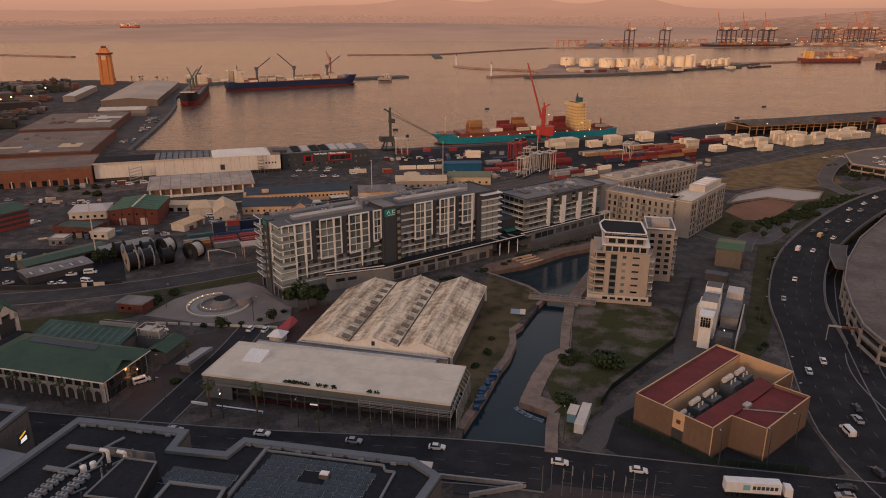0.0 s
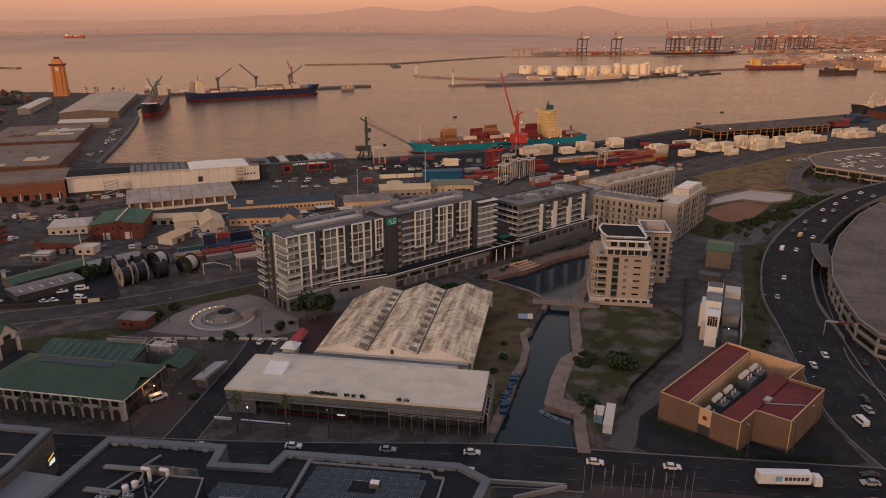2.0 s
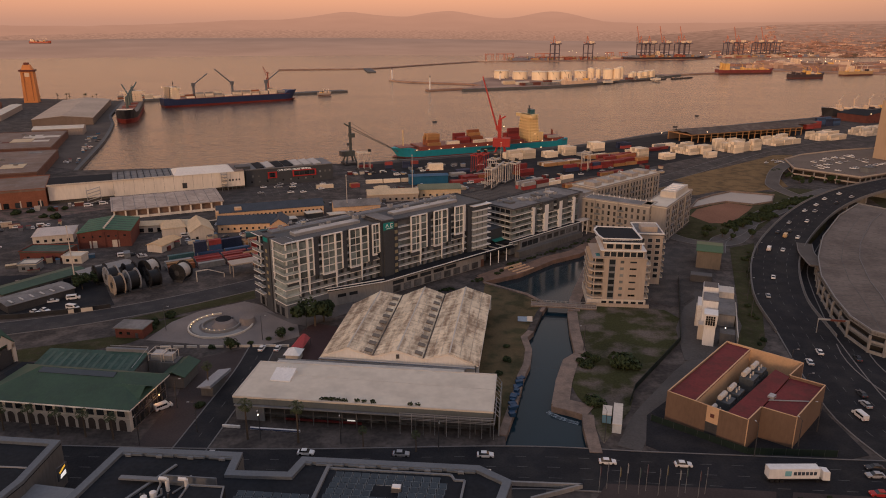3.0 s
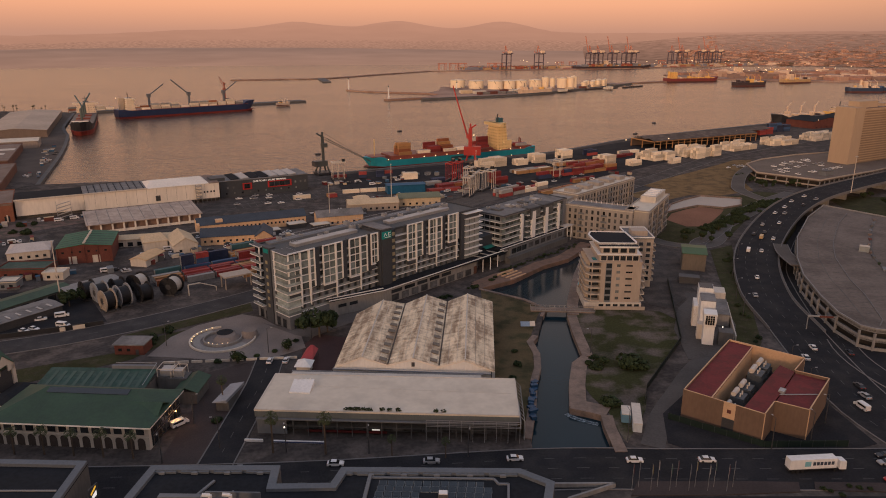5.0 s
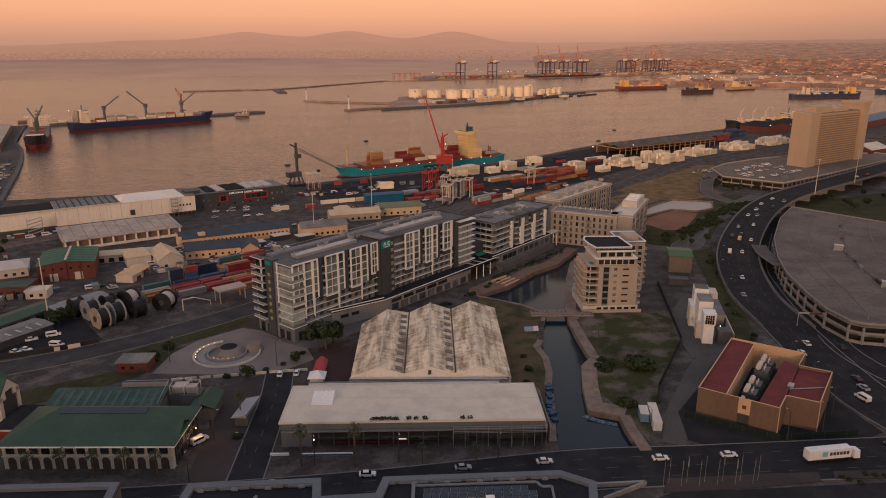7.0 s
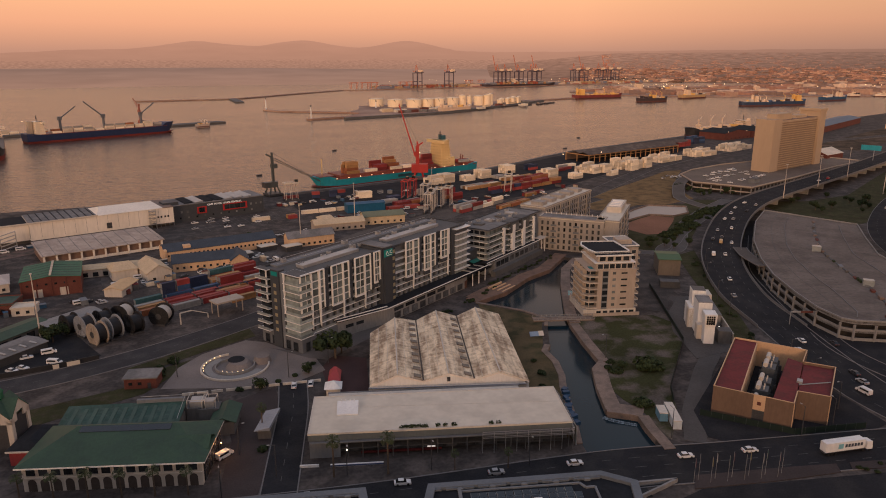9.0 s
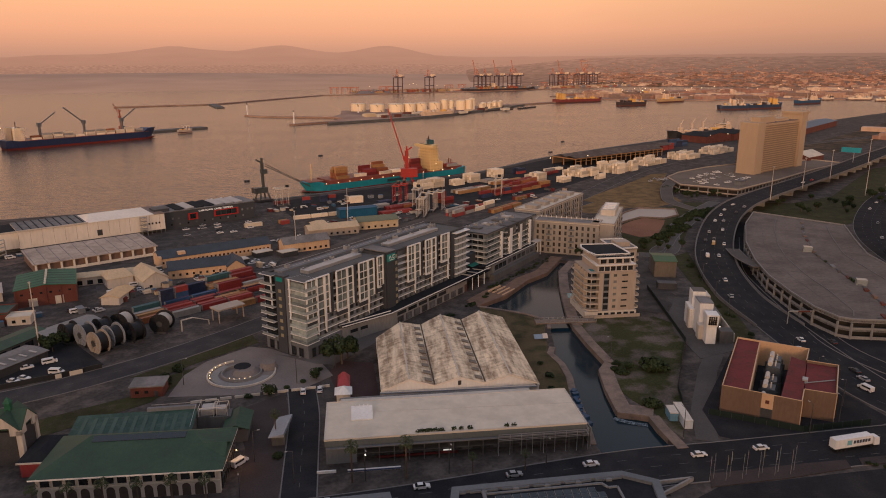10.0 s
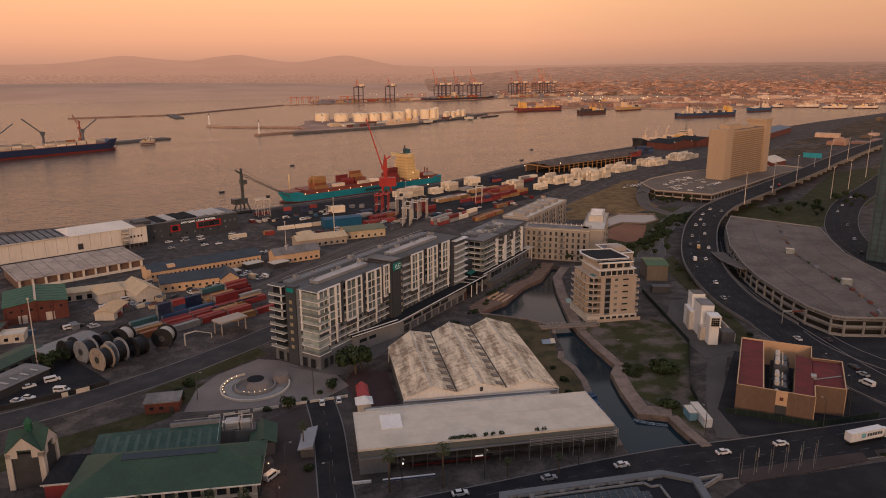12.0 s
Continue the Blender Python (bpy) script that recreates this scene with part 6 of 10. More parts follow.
for z in TS:
    part("balcony_slab", MB().prism([(-0.8, 3.5), (0.9, -0.4), (4.6, -0.4), (4.6, 6), (1.1, 6), (1.1, 28), (-0.8, 28)], z - 0.15, z + 0.15), OFFWHITE, tw, "pale balcony slab")
    part("balcony_wall", MB().box(0.9, -0.4, z + 0.15, 4.6, -0.25, z + 0.6).box(-0.8, 3.5, z + 0.15, -0.65, 28, z + 0.55).hexa([(-0.8, 3.5, z + 0.15), (0.9, -0.4, z + 0.15), (1.0, -0.25, z + 0.15), (-0.65, 3.6, z + 0.15)], [(-0.8, 3.5, z + 0.6), (0.9, -0.4, z + 0.6), (1.0, -0.25, z + 0.6), (-0.65, 3.6, z + 0.6)]), CREAM, tw)
    part("rail", MB().beam((1.0, -0.32, z + 1.1), (4.6, -0.32, z + 1.1), 0.06).beam((-0.7, 3.5, z + 1.1), (-0.7, 28, z + 1.1), 0.06).beam((-0.7, 3.5, z + 1.1), (1.0, -0.32, z + 1.1), 0.06), TIN, tw)
    part("balcony_glazing", MB().box(0.9, 4.8, z + 0.2, 4.5, 5.0, z + 2.6), GLASS, tw)
    for y in (5.8, 11.8, 17.8, 23.6):
        part("balcony_pier", MB().box(-0.6, y - 0.2, z + 0.15, 0.9, y + 0.2, z + 2.86), CREAM, tw)
    part("corner_post", MB().box(1.1, -0.3, z + 0.15, 1.45, 0.05, z + 2.86), CREAM, tw)
    for y0, y1 in ((1, 8), (14, 22)):
        part("side_balcony", MB().box(19.6, y0, z - 0.15, 21.4, y1, z + 0.15).box(21.25, y0, z + 0.15, 21.4, y1, z + 0.95), OFFWHITE, tw)
windows(tw, (0.9, 27.5), (0.9, 6), [z + 0.3 for z in TS], 5, 2.4, 2.2, GLASS, None)
windows(tw, (19.6, 2), (19.6, 27), [z + 0.6 for z in TS], 7, 1.7, 1.6, GLASS, None)
part("upper_slab", MB().box(0.4, -0.4, 21.2, 20.0, 28.4, 21.6), CREAM, tw)
part("upper_floor", MB().box(3.6, 1.0, 21.6, 18.8, 28, 24.6), CREAM, tw)
windows(tw, (4.2, 1.0), (18.4, 1.0), (22.0,), 6, 2.0, 2.1, GLASS, OFFWHITE)
windows(tw, (18.8, 2.0), (18.8, 26), (22.0,), 6, 2.0, 2.1, GLASS, OFFWHITE)
part("upper_slab", MB().box(3.0, 0.4, 24.5, 19.4, 28.2, 24.9), WHITE, tw)
part("penthouse", MB().box(4.4, 2.2, 24.9, 17.6, 30, 28.0), CREAM, tw)
windows(tw, (4.8, 2.2), (17.4, 2.2), (25.3,), 4, 2.4, 2.0, GLASS, OFFWHITE)
windows(tw, (17.6, 3), (17.6, 28), (25.3,), 6, 2.2, 2.0, GLASS, OFFWHITE)
part("front_roof", MB().box(3.8, 1.2, 27.9, 18.2, 5.4, 28.2), DARKROOF, tw)
part("front_roof_edge", MB().box(3.6, 0.9, 27.7, 18.4, 1.25, 28.35), WHITE, tw, "white roof rim")
RT = [(3.8, 5.4), (17.8, 5.4), (18.4, 8), (17.4, 31), (3.4, 32), (1.8, 24.6), (2.4, 13)]
part("roof", sheet(RT, 28.3, 28.7), DARKROOF, tw, "dark flat penthouse roof")
part("roof_edge", parapet(RT, 28.2, 29.1, 0.55), WHITE, tw, "broad white roof rim")
part("pool", MB().box(1.7, 3, 21.6, 3.2, 8, 21.75), paint((0.03, 0.2, 0.22), 0.1), tw, "small teal roof pool")
part("base_wall", MB().box(-1.4, -2.6, 0, 21.5, -2.2, 1.6), CREAM, tw, "low garden wall")
part("base", MB().box(-0.9, -0.6, 0, 20.4, 28, 2.9), OFFWHITE, tw)
windows(tw, (4, -0.6), (20, -0.6), (0.6,), 6, 1.8, 1.6, GLASS, None)
tb = thing("apartment_tower", "rear cream apartment block with small balconies", "building", 79.5, 281, 0, -11)
tb.scale = (1, 0.9, 0.9)
part("body", MB().box(0, 0, 0, 11, 20, 25), CREAM, tb)
part("roof", MB().box(-0.3, -0.3, 25, 11.3, 20.3, 25.5), GREYROOF, tb)
part("stair_head", MB().box(2, 4, 25.5, 9, 11, 28), CREAM, tb)
part("roof_edge", parapet([(-0.3, -0.3), (11.3, -0.3), (11.3, 20.3), (-0.3, 20.3)], 25.5, 26.1, 0.35), WHITE, tb)
windows(tb, (0.5, 0), (10.5, 0), [3.6 + 3.0 * k for k in range(7)], 3, 1.9, 1.8, GLASS, OFFWHITE)
windows(tb, (11, 1), (11, 19), [3.6 + 3.0 * k for k in range(7)], 5, 1.9, 1.8, GLASS, OFFWHITE)
for k in range(7):
    part("balcony", MB().box(11, 1, 3.1 + 3 * k, 12.4, 6, 3.3 + 3 * k).box(12.3, 1, 3.3 + 3 * k, 12.4, 6, 4.2 + 3 * k), OFFWHITE, tb)

# ---- pale apartment court ----
FLATGLASS = mat("flat_glass", (0.06, 0.058, 0.056), 0.2, 0.3, 0.2, 0.6, spec=0.6, rand=0.8)


def wing(p, q, depth, h, floors, bays, label, roofm=None, wallm=None, near_end=True):
    p, q = Vector(p), Vector(q)
    d = q - p
    rz = math.degrees(math.atan2(d.y, d.x))
    ln = d.length
    t = thing("apartment_block", label, "building", p.x, p.y, 0, rz)
    part("wall", MB().box(0, 0, 0, ln, depth, h), wallm or FLATS, t)
    part("roof", MB().box(-0.3, -0.3, h, ln + 0.3, depth + 0.3, h + 0.4), roofm or PALEROOF, t)
    part("parapet", parapet([(-0.3, -0.3), (ln + 0.3, -0.3), (ln + 0.3, depth + 0.3), (-0.3, depth + 0.3)], h + 0.4, h + 1.0, 0.35), FLATS, t)
    fh = (h - 1) / floors
    windows(t, (1, 0), (ln - 1, 0), [0.9 + fh * k for k in range(floors)], bays, (ln - 2) / bays * 0.38, fh * 0.62, FLATGLASS, None)
    nb = max(2, int(depth / 4))
    windows(t, (ln, 1), (ln, depth - 1), [0.9 + fh * k for k in range(floors)], nb, 1.6, fh * 0.6, FLATGLASS, None)
    if near_end:
        windows(t, (0, depth - 1), (0, 1), [0.9 + fh * k for k in range(floors)], nb, 1.6, fh * 0.6, FLATGLASS, None)
    for k in range(floors):
        part("ledge", MB().box(0, -0.4, 0.5 + fh * k, ln, -0.02, 0.72 + fh * k), wallm or FLATS, t)
    for j in range(2, bays - 1, 4):
        x = 1 + (ln - 2) * j / bays
        part("pilaster", MB().box(x - 0.35, -0.7, 0, x + 0.35, -0.02, h + 0.2), wallm or FLATS, t)
        for k in range(1, floors):
            part("balcony", MB().box(x + 0.35, -1.3, 0.45 + fh * k, x + (ln - 2) / bays * 1.1, -0.4, 0.62 + fh * k).box(x + 0.35, -1.3, 0.62 + fh * k, x + (ln - 2) / bays * 1.1, -1.2, 1.5 + fh * k), GREYCLAD, t)
    return t, ln


w1, ln1 = wing((95, 388), (151, 432), 17, 18.6, 5, 20, "long pale apartment wing with deep window grid")
for k in range(5):
    part("roof_house", MB().box(4 + k * 13.5, 4, 19.0, 11 + k * 13.5, 12, 21.2), FLATS, w1, "pale rooftop house")
part("end_block", MB().box(-9, 2, 0, 0, 16, 17.6), FLATS, w1)
w2, ln2 = wing((80.5, 367), (109.5, 343), 12, 18.4, 5, 11, "pale apartment wing above the basin")
part("roof_terrace", MB().box(1, 1, 18.8, ln2 - 1, 11, 19.0), GREYROOF, w2)
for k in range(12):
    part("roof_post", MB().box(2 + k * 3, 10.4, 19.0, 2.3 + k * 3, 10.7, 20.3), WHITE, w2)
w4, ln4 = wing((117.4, 340), (149.2, 380), 12.5, 18.6, 5, 14, "pale apartment wing with a stepped roof", near_end=False)
part("roof_house", MB().box(24, 2.0, 19.0, 49, 10.5, 22.4), OFFWHITE, w4)
for k in range(4):
    part("roof_vent", MB().box(27 + k * 5, 3.0, 22.4, 29 + k * 5, 9.5, 23.0), WHITE, w4)

# ---- foot bridge over the canal ----
br = thing("footbridge", "low concrete footbridge with pale railings over the canal", "bridge", 29, 260.5, 0, -14)
part("deck", MB().box(0, -2, 0.1, 26, 2, 0.6), QUAYSTONE, br)
for y in (-1.9, 1.9):
    part("rail", MB().box(0, y - 0.08, 0.6, 26, y + 0.08, 0.85).beam((0, y, 1.6), (26, y, 1.6), 0.1), CONCRETE, br)
    for k in range(14):
        part("post", MB().box(k * 2 - 0.1, y - 0.1, 0.6, k * 2 + 0.1, y + 0.1, 1.65), CONCRETE, br)

# ---- generic buildings ----
def house(label, x, y, rz, L, D, h, wallm, roofm, rise=0.0, along="x", hip=0.0, cat="building", name="warehouse", front=0, win=None, sill=1.0, group="", side=0, flat_edge=True):
    t = thing(name, label, cat, x, y, 0, rz, group)
    part("wall", MB().box(0, 0, 0, L, D, h), wallm, t)
    if rise:
        part("roof", MB().gable(0, 0, L, D, h, rise, 0.5, 0.2, along, hip), roofm, t)
        if not hip:
            if along == "x":
                for x0 in (0, L):
                    part("gable", MB().hexa([(x0 - 0.1, 0, h), (x0 + 0.1, 0, h), (x0 + 0.1, D, h), (x0 - 0.1, D, h)], [(x0 - 0.1, D / 2 - 0.05, h + rise), (x0 + 0.1, D / 2 - 0.05, h + rise), (x0 + 0.1, D / 2 + 0.05, h + rise), (x0 - 0.1, D / 2 + 0.05, h + rise)]), wallm, t)
            else:
                for y0 in (0, D):
                    part("gable", MB().hexa([(0, y0 - 0.1, h), (L, y0 - 0.1, h), (L, y0 + 0.1, h), (0, y0 + 0.1, h)], [(L / 2 - 0.05, y0 - 0.1, h + rise), (L / 2 + 0.05, y0 - 0.1, h + rise), (L / 2 + 0.05, y0 + 0.1, h + rise), (L / 2 - 0.05, y0 + 0.1, h + rise)]), wallm, t)
    else:
        part("roof", MB().box(-0.3, -0.3, h, L + 0.3, D + 0.3, h + 0.35), roofm, t)
        if flat_edge:
            part("parapet", parapet([(-0.3, -0.3), (L + 0.3, -0.3), (L + 0.3, D + 0.3), (-0.3, D + 0.3)], h + 0.35, h + 0.8, 0.3), wallm, t)
    if front:
        w, hh = win or (1.4, 1.3)
        windows(t, (0.6, 0), (L - 0.6, 0), (sill,), front, w, hh, GLASS, None)
    if side:
        w, hh = win or (1.4, 1.3)
        windows(t, (L, 0.6), (L, D - 0.6), (sill,), side, w, hh, GLASS, None)
    return t


# ---- dock sheds behind the hotel ----
wa = thing("dock_warehouse", "long white-walled dock warehouse on a dark base", "building", -240, 455, 0, 19.4)
part("wall", MB().box(38, 0, 2.2, 122, 30, 12.4), DOCKWHITE, wa, "long pale upper wall")
part("wall", MB().box(0, 3, 2.2, 38, 30, 11.6), DOCKWHITE, wa)
part("base", MB().box(0, 5, 0, 122, 30, 2.2), DARKCONC, wa, "dark open ground floor")
part("roof", MB().box(-0.5, 2.5, 11.6, 38, 30.5, 12.0), DARKROOF, wa)
part("roof", MB().box(38, -0.5, 12.4, 76, 30.5, 12.8), GREYROOF, wa, "grey ribbed roof")
part("roof", MB().gable(76, 0, 115, 28, 12.4, 3.0, 0.5, 0.3, "x", 4), DOCKWHITE, wa, "pale pitched roof section")
part("roof", MB().box(115, -0.3, 12.4, 122.3, 30.3, 12.8), BROWNROOF, wa)
part("parapet", MB().box(-0.5, 2.4, 11.6, 38, 2.8, 12.7).box(37.8, -0.6, 12.4, 76, -0.2, 13.3), OFFWHITE, wa)
for k in range(9):
    part("roof_rib", MB().box(41 + k * 4.1, 0.5, 12.8, 41.4 + k * 4.1, 30, 13.1), DARKROOF, wa)
for k in range(30):
    part("column", MB().box(39 + k * 2.85, -0.1, 0, 39.3 + k * 2.85, 0.4, 2.2), GREYCLAD, wa)
for k in range(14):
    part("wall_joint", MB().box(38 + k * 6.2, -0.05, 3.6, 38.12 + k * 6.2, 0.02, 12.3), CONCRETE, wa)
for x in (112, 114, 116.4, 118.4):
    part("window", pane_mesh(1.1, 1.2, GLASS), None, wa, m=pose(x, 0, 6.2))
part("hatch", MB().box(80.5, -0.2, 3.8, 83.5, 0.02, 7.4), STEEL, wa)
sc = part("stair", MB().box(106, -3.5, 3, 109.8, -0.05, 3.3), TIN, wa, "pale steel outside stair")
for k in range(4):
    part("landing", MB().box(106, -3.2, 4.4 + 2.4 * k, 109.8, -0.05, 4.6 + 2.4 * k).beam((106, -3.2, 3.2 + 2.4 * k), (109.8, -3.2, 4.6 + 2.4 * k), 0.2), TIN, sc)
for x in (106, 109.8):
    part("post", MB().beam((x, -3.2, 0), (x, -3.2, 13), 0.2), TIN, sc)
st2 = thing("stair_tower", "pale open steel stair against the warehouse", "stairs", -218, 459, 0, 19.4)
for x in (0, 8):
    for y in (0, -3):
        part("post", MB().beam((x, y, 0), (x, y, 10.5), 0.22), TIN, st2)
for k in range(5):
    part("flight", MB().hexa([(0, -3, k * 2.1), (8, -3, k * 2.1 + 2.0), (8, -1.4, k * 2.1 + 2.0), (0, -1.4, k * 2.1)], [(0, -3, k * 2.1 + 0.25), (8, -3, k * 2.1 + 2.25), (8, -1.4, k * 2.1 + 2.25), (0, -1.4, k * 2.1 + 0.25)]), TIN, st2)
bw = house("low brick dock shed with brown flat roof", -372, 408, 19.4, 139, 46, 11, mat("orange_brick", (0.24, 0.095, 0.058), 0.9, 0.2, 0.2, 2.0), BROWNROOF, front=22, win=(3.0, 3.4), sill=0.2, name="brick_warehouse")
for k in range(13):
    part("column", MB().box(3 + k * 11, -0.4, 0, 3.7 + k * 11, 0, 4.4), OFFWHITE, bw)
part("parapet_band", MB().box(0, -0.25, 10.2, 139, -0.02, 11.2), BROWNROOF, bw)
tm = thing("cruise_terminal", "dark grey terminal building with red framed windows and lettering", "building", -125, 501.5, 0, 19.5)
part("wall", MB().box(0, 0, 0, 63.6, 26, 11.5), CHARCOAL, tm)
part("roof", MB().box(-0.3, -0.3, 11.5, 63.9, 26.3, 11.9), GREYROOF, tm)
for k in range(7):
    part("roof_panel", MB().hexa([(8 + k * 7, 2, 12.0), (13.6 + k * 7, 2, 12.0), (13.6 + k * 7, 24, 12.0), (8 + k * 7, 24, 12.0)], [(8 + k * 7, 2, 12.3), (13.6 + k * 7, 2, 12.9), (13.6 + k * 7, 24, 12.9), (8 + k * 7, 24, 12.3)]), TIN if k in (1, 4, 5, 6) else DARKROOF, tm)
CR = paint((0.42, 0.03, 0.03))
for a, b in ((15.5, 22), (33.5, 51)):
    part("red_frame", MB().box(a, -0.5, 4.6, b, 0, 5.2).box(a, -0.5, 8.6, b, 0, 9.2).box(a, -0.5, 5.2, a + 1, 0, 8.6).box(b - 1, -0.5, 5.2, b, 0, 8.6), CR, tm, "red window surround")
    windows(tm, (a + 1, -0.05), (b - 1, -0.05), (5.3,), 1 if b < 30 else 4, 3.2, 3.2, GLASS, None)
for k in range(10):
    part("window", pane_mesh(1.1, 1.2, CURTAIN if k % 2 else GLASS), None, tm, m=pose(4 + k * 5.6, 0, 2.2))
for x in (5, 9, 54, 58, 61.5):
    part("window", pane_mesh(1.3, 1.5, CURTAIN), None, tm, m=pose(x, 0, 6.2))
txt = bpy.data.curves.new("lettering", "FONT")
txt.body, txt.size, txt.extrude = "CAPE TOWN  CRUISE TERMINAL", 1.68, 0.06
_tmp = new("lettering", txt)
_dg = bpy.context.evaluated_depsgraph_get()
_me = bpy.data.meshes.new_from_object(_tmp.evaluated_get(_dg))
bpy.data.objects.remove(_tmp)
_me.materials.clear()
part("lettering", _me, glow("letter_light", (0.9, 0.84, 0.78), 0.35), tm, "pale capital lettering", m=pose(22.8, -0.15, 9.4, 90, 0, 0))
part("roof_house", MB().box(-6, 2, 8, 4, 12, 14), CHARCOAL, tm)
cp = thing("garage_row", "long pale-roofed garage block with open brown bays", "building", -186.5, 413.5, 0, 19.7)
part("wall", MB().box(0, 1.5, 0, 62, 34, 5.2), paint((0.2, 0.13, 0.1)), cp, "brown shaded bays")
part("roof", MB().hexa([(-1, -0.5, 5.2), (63, -0.5, 5.2), (63, 35, 6.2), (-1, 35, 6.2)], [(-1, -0.5, 5.6), (63, -0.5, 5.6), (63, 35, 6.6), (-1, 35, 6.6)]), mat("dusty_roof", (0.43, 0.345, 0.285), 0.85, 0.2, 0.08, 0.8, second=(0.34, 0.27, 0.225)), cp, "dusty pale sheet roof")
for k in range(11):
    part("pier", MB().box(k * 6.1, 0, 0, k * 6.1 + 0.9, 1.6, 5.2), DOCKWHITE, cp)
    part("bay_wall", MB().box(k * 6.1, 0.4, 0, k * 6.1 + 6.1, 0.7, 1.5), DOCKWHITE, cp)
    part("roof_seam", MB().beam((k * 6.1, -0.4, 5.65), (k * 6.1, 34.8, 6.65), 0.2, 0.1), GREYROOF, cp)
gs = thing("brick_shed", "red brick shed with bright green striped roof", "building", -184.4, 356.5, 0, 8)
part("wall", MB().box(0, 0, 0, 27, 28, 9.4), BRICK, gs)
gs.scale = (0.93, 1, 0.87)
part("roof", MB().gable(0, 0, 27, 28, 9.4, 1.8, 0.4, 0.2, "y"), BRIGHTGREEN, gs, "green sheet roof with pale ridge vents")
part("gable", MB().face((0, 0, 9.4), (27, 0, 9.4), (13.5, 0, 11.2)), BRICK, gs)
for k in range(9):
    part("ridge_vent", MB().box(13.0, 1 + k * 3, 11.3, 14.0, 2.6 + k * 3, 12.0), OFFWHITE, gs)
for k in range(6):
    for s in (0, 1):
        xa, xb = (0.2, 13.2) if s == 0 else (13.8, 26.8)
        za, zb = (9.62, 11.42) if s == 0 else (11.42, 9.62)
        y = 2 + k * 4.6
        part("roof_stripe", MB().hexa([(xa, y, za), (xb, y, zb), (xb, y + 1.3, zb), (xa, y + 1.3, za)], [(xa, y, za + 0.08), (xb, y, zb + 0.08), (xb, y + 1.3, zb + 0.08), (xa, y + 1.3, za + 0.08)]), GREENROOF2, gs)
for x in (7.5, 19):
    part("door", MB().box(x - 1.9, -0.12, 0, x + 1.9, 0.02, 4.4), OFFWHITE, gs, "pale roller door")
for k in range(5):
    part("pilaster", MB().box(k * 6.6, -0.35, 0, k * 6.6 + 0.6, 0, 9.4), BRICK, gs)
windows(gs, (1, 0), (26, 0), (6.4,), 6, 1.2, 1.0, GLASS, None)

YEL = mat("yellow_render", (0.66, 0.44, 0.27), 0.85, 0.15, 0.15, 1.5, streak=4)
NAVYROOF = mat("slate_roof", (0.05, 0.062, 0.08), 0.75, 0.2, 0.2, 1.5)
KHAKIROOF = mat("khaki_roof", (0.56, 0.43, 0.28), 0.85, 0.15, 0.1, 1.0)
ORANGEROOF = mat("ochre_roof", (0.6, 0.4, 0.22), 0.8, 0.12, 0.1, 1.0)
yl = house("long ochre harbour office with dark slate roof", -125, 403, 14, 62, 13, 5.2, YEL, NAVYROOF, 3.2, front=26, win=(1.0, 1.2), sill=2.4, name="harbour_office")
part("end_gable", MB().box(-0.6, -0.5, 0, 1.0, 13.5, 6.6), YEL, yl)
part("dormer", MB().box(10, 1, 4.5, 14, 5, 7.6), YEL, yl, "small ochre dormer")
house("ochre office with dark roof and dormers", -120, 380, 4, 31, 12, 4.6, YEL, NAVYROOF, 3.6, front=9, win=(1.1, 1.2), sill=1.6, name="harbour_office", hip=0)
house("small ochre wing with dark roof", -91, 377, 4, 9, 16, 4.6, YEL, NAVYROOF, 3.4, "y", name="harbour_office", front=2)
house("long low store with khaki roof", -165, 384, 4, 30, 9, 4.0, OFFWHITE, KHAKIROOF, 1.6, front=6, win=(2.6, 2.2), sill=0.4, name="store_building")
house("store with khaki gabled roof facing the yard", -131, 365, 20, 12, 22, 4.6, OFFWHITE, KHAKIROOF, 3.8, "y", front=2, name="store_building")
house("store with khaki hipped roof", -148, 374, 18, 12, 12, 4.6, OFFWHITE, KHAKIROOF, 3.2, "x", 3, name="store_building")
house("narrow shed with ochre sheet roof", -148.5, 349, -20, 8.5, 16, 3.4, OFFWHITE, ORANGEROOF, 1.2, "y", name="store_building")
house("white house with pale roof", -211, 366, 14, 19, 18, 4.2, OFFWHITE, paint((0.5, 0.44, 0.4)), 2.2, hip=4, front=5, name="white_house")
house("brick store with dull flat roof", -205, 339, -6, 22, 12, 4.2, BRICK, GREENROOF2, front=3, name="store_building")
house("small flat-roofed white yard hut", -183, 333, -4, 9, 7, 3.2, OFFWHITE, PALEROOF, front=2, name="hut")
house("small grey flat-roofed yard hut", -198, 322, 0, 8, 7, 3.4, GREYCLAD, PALEROOF, front=2, name="hut")
house("long open shed with green roof", -186, 283, 51, 36, 11, 3.4, DARKCONC, GREENROOF, 1.0, front=6, win=(3.4, 2.4), sill=0.2, name="open_shed")
cpk = house("open carport with grey sheet roof", -178, 270, 47, 26, 12, 3.2, STEEL, GREYROOF, 0.6, name="carport")
for k in range(6):
    part("roof_strip", MB().box(2 + k * 4, 1, 3.75, 2.8 + k * 4, 5, 3.95), TIN, cpk)
house("long low shed with grey roof", -163, 304, 41, 23, 9, 3.4, DARKCONC, CONCRETE, 0.8, name="open_shed")
house("pale tan workshop with pitched roof", -38.2, 445, 5, 33, 12, 4.6, CREAM, KHAKIROOF, 2.6, front=8, name="workshop")
house("cream gate house with hipped roof", -33, 455, 5, 10, 13, 5.0, CREAM, KHAKIROOF, 2.4, hip=3, name="gate_house", front=2)
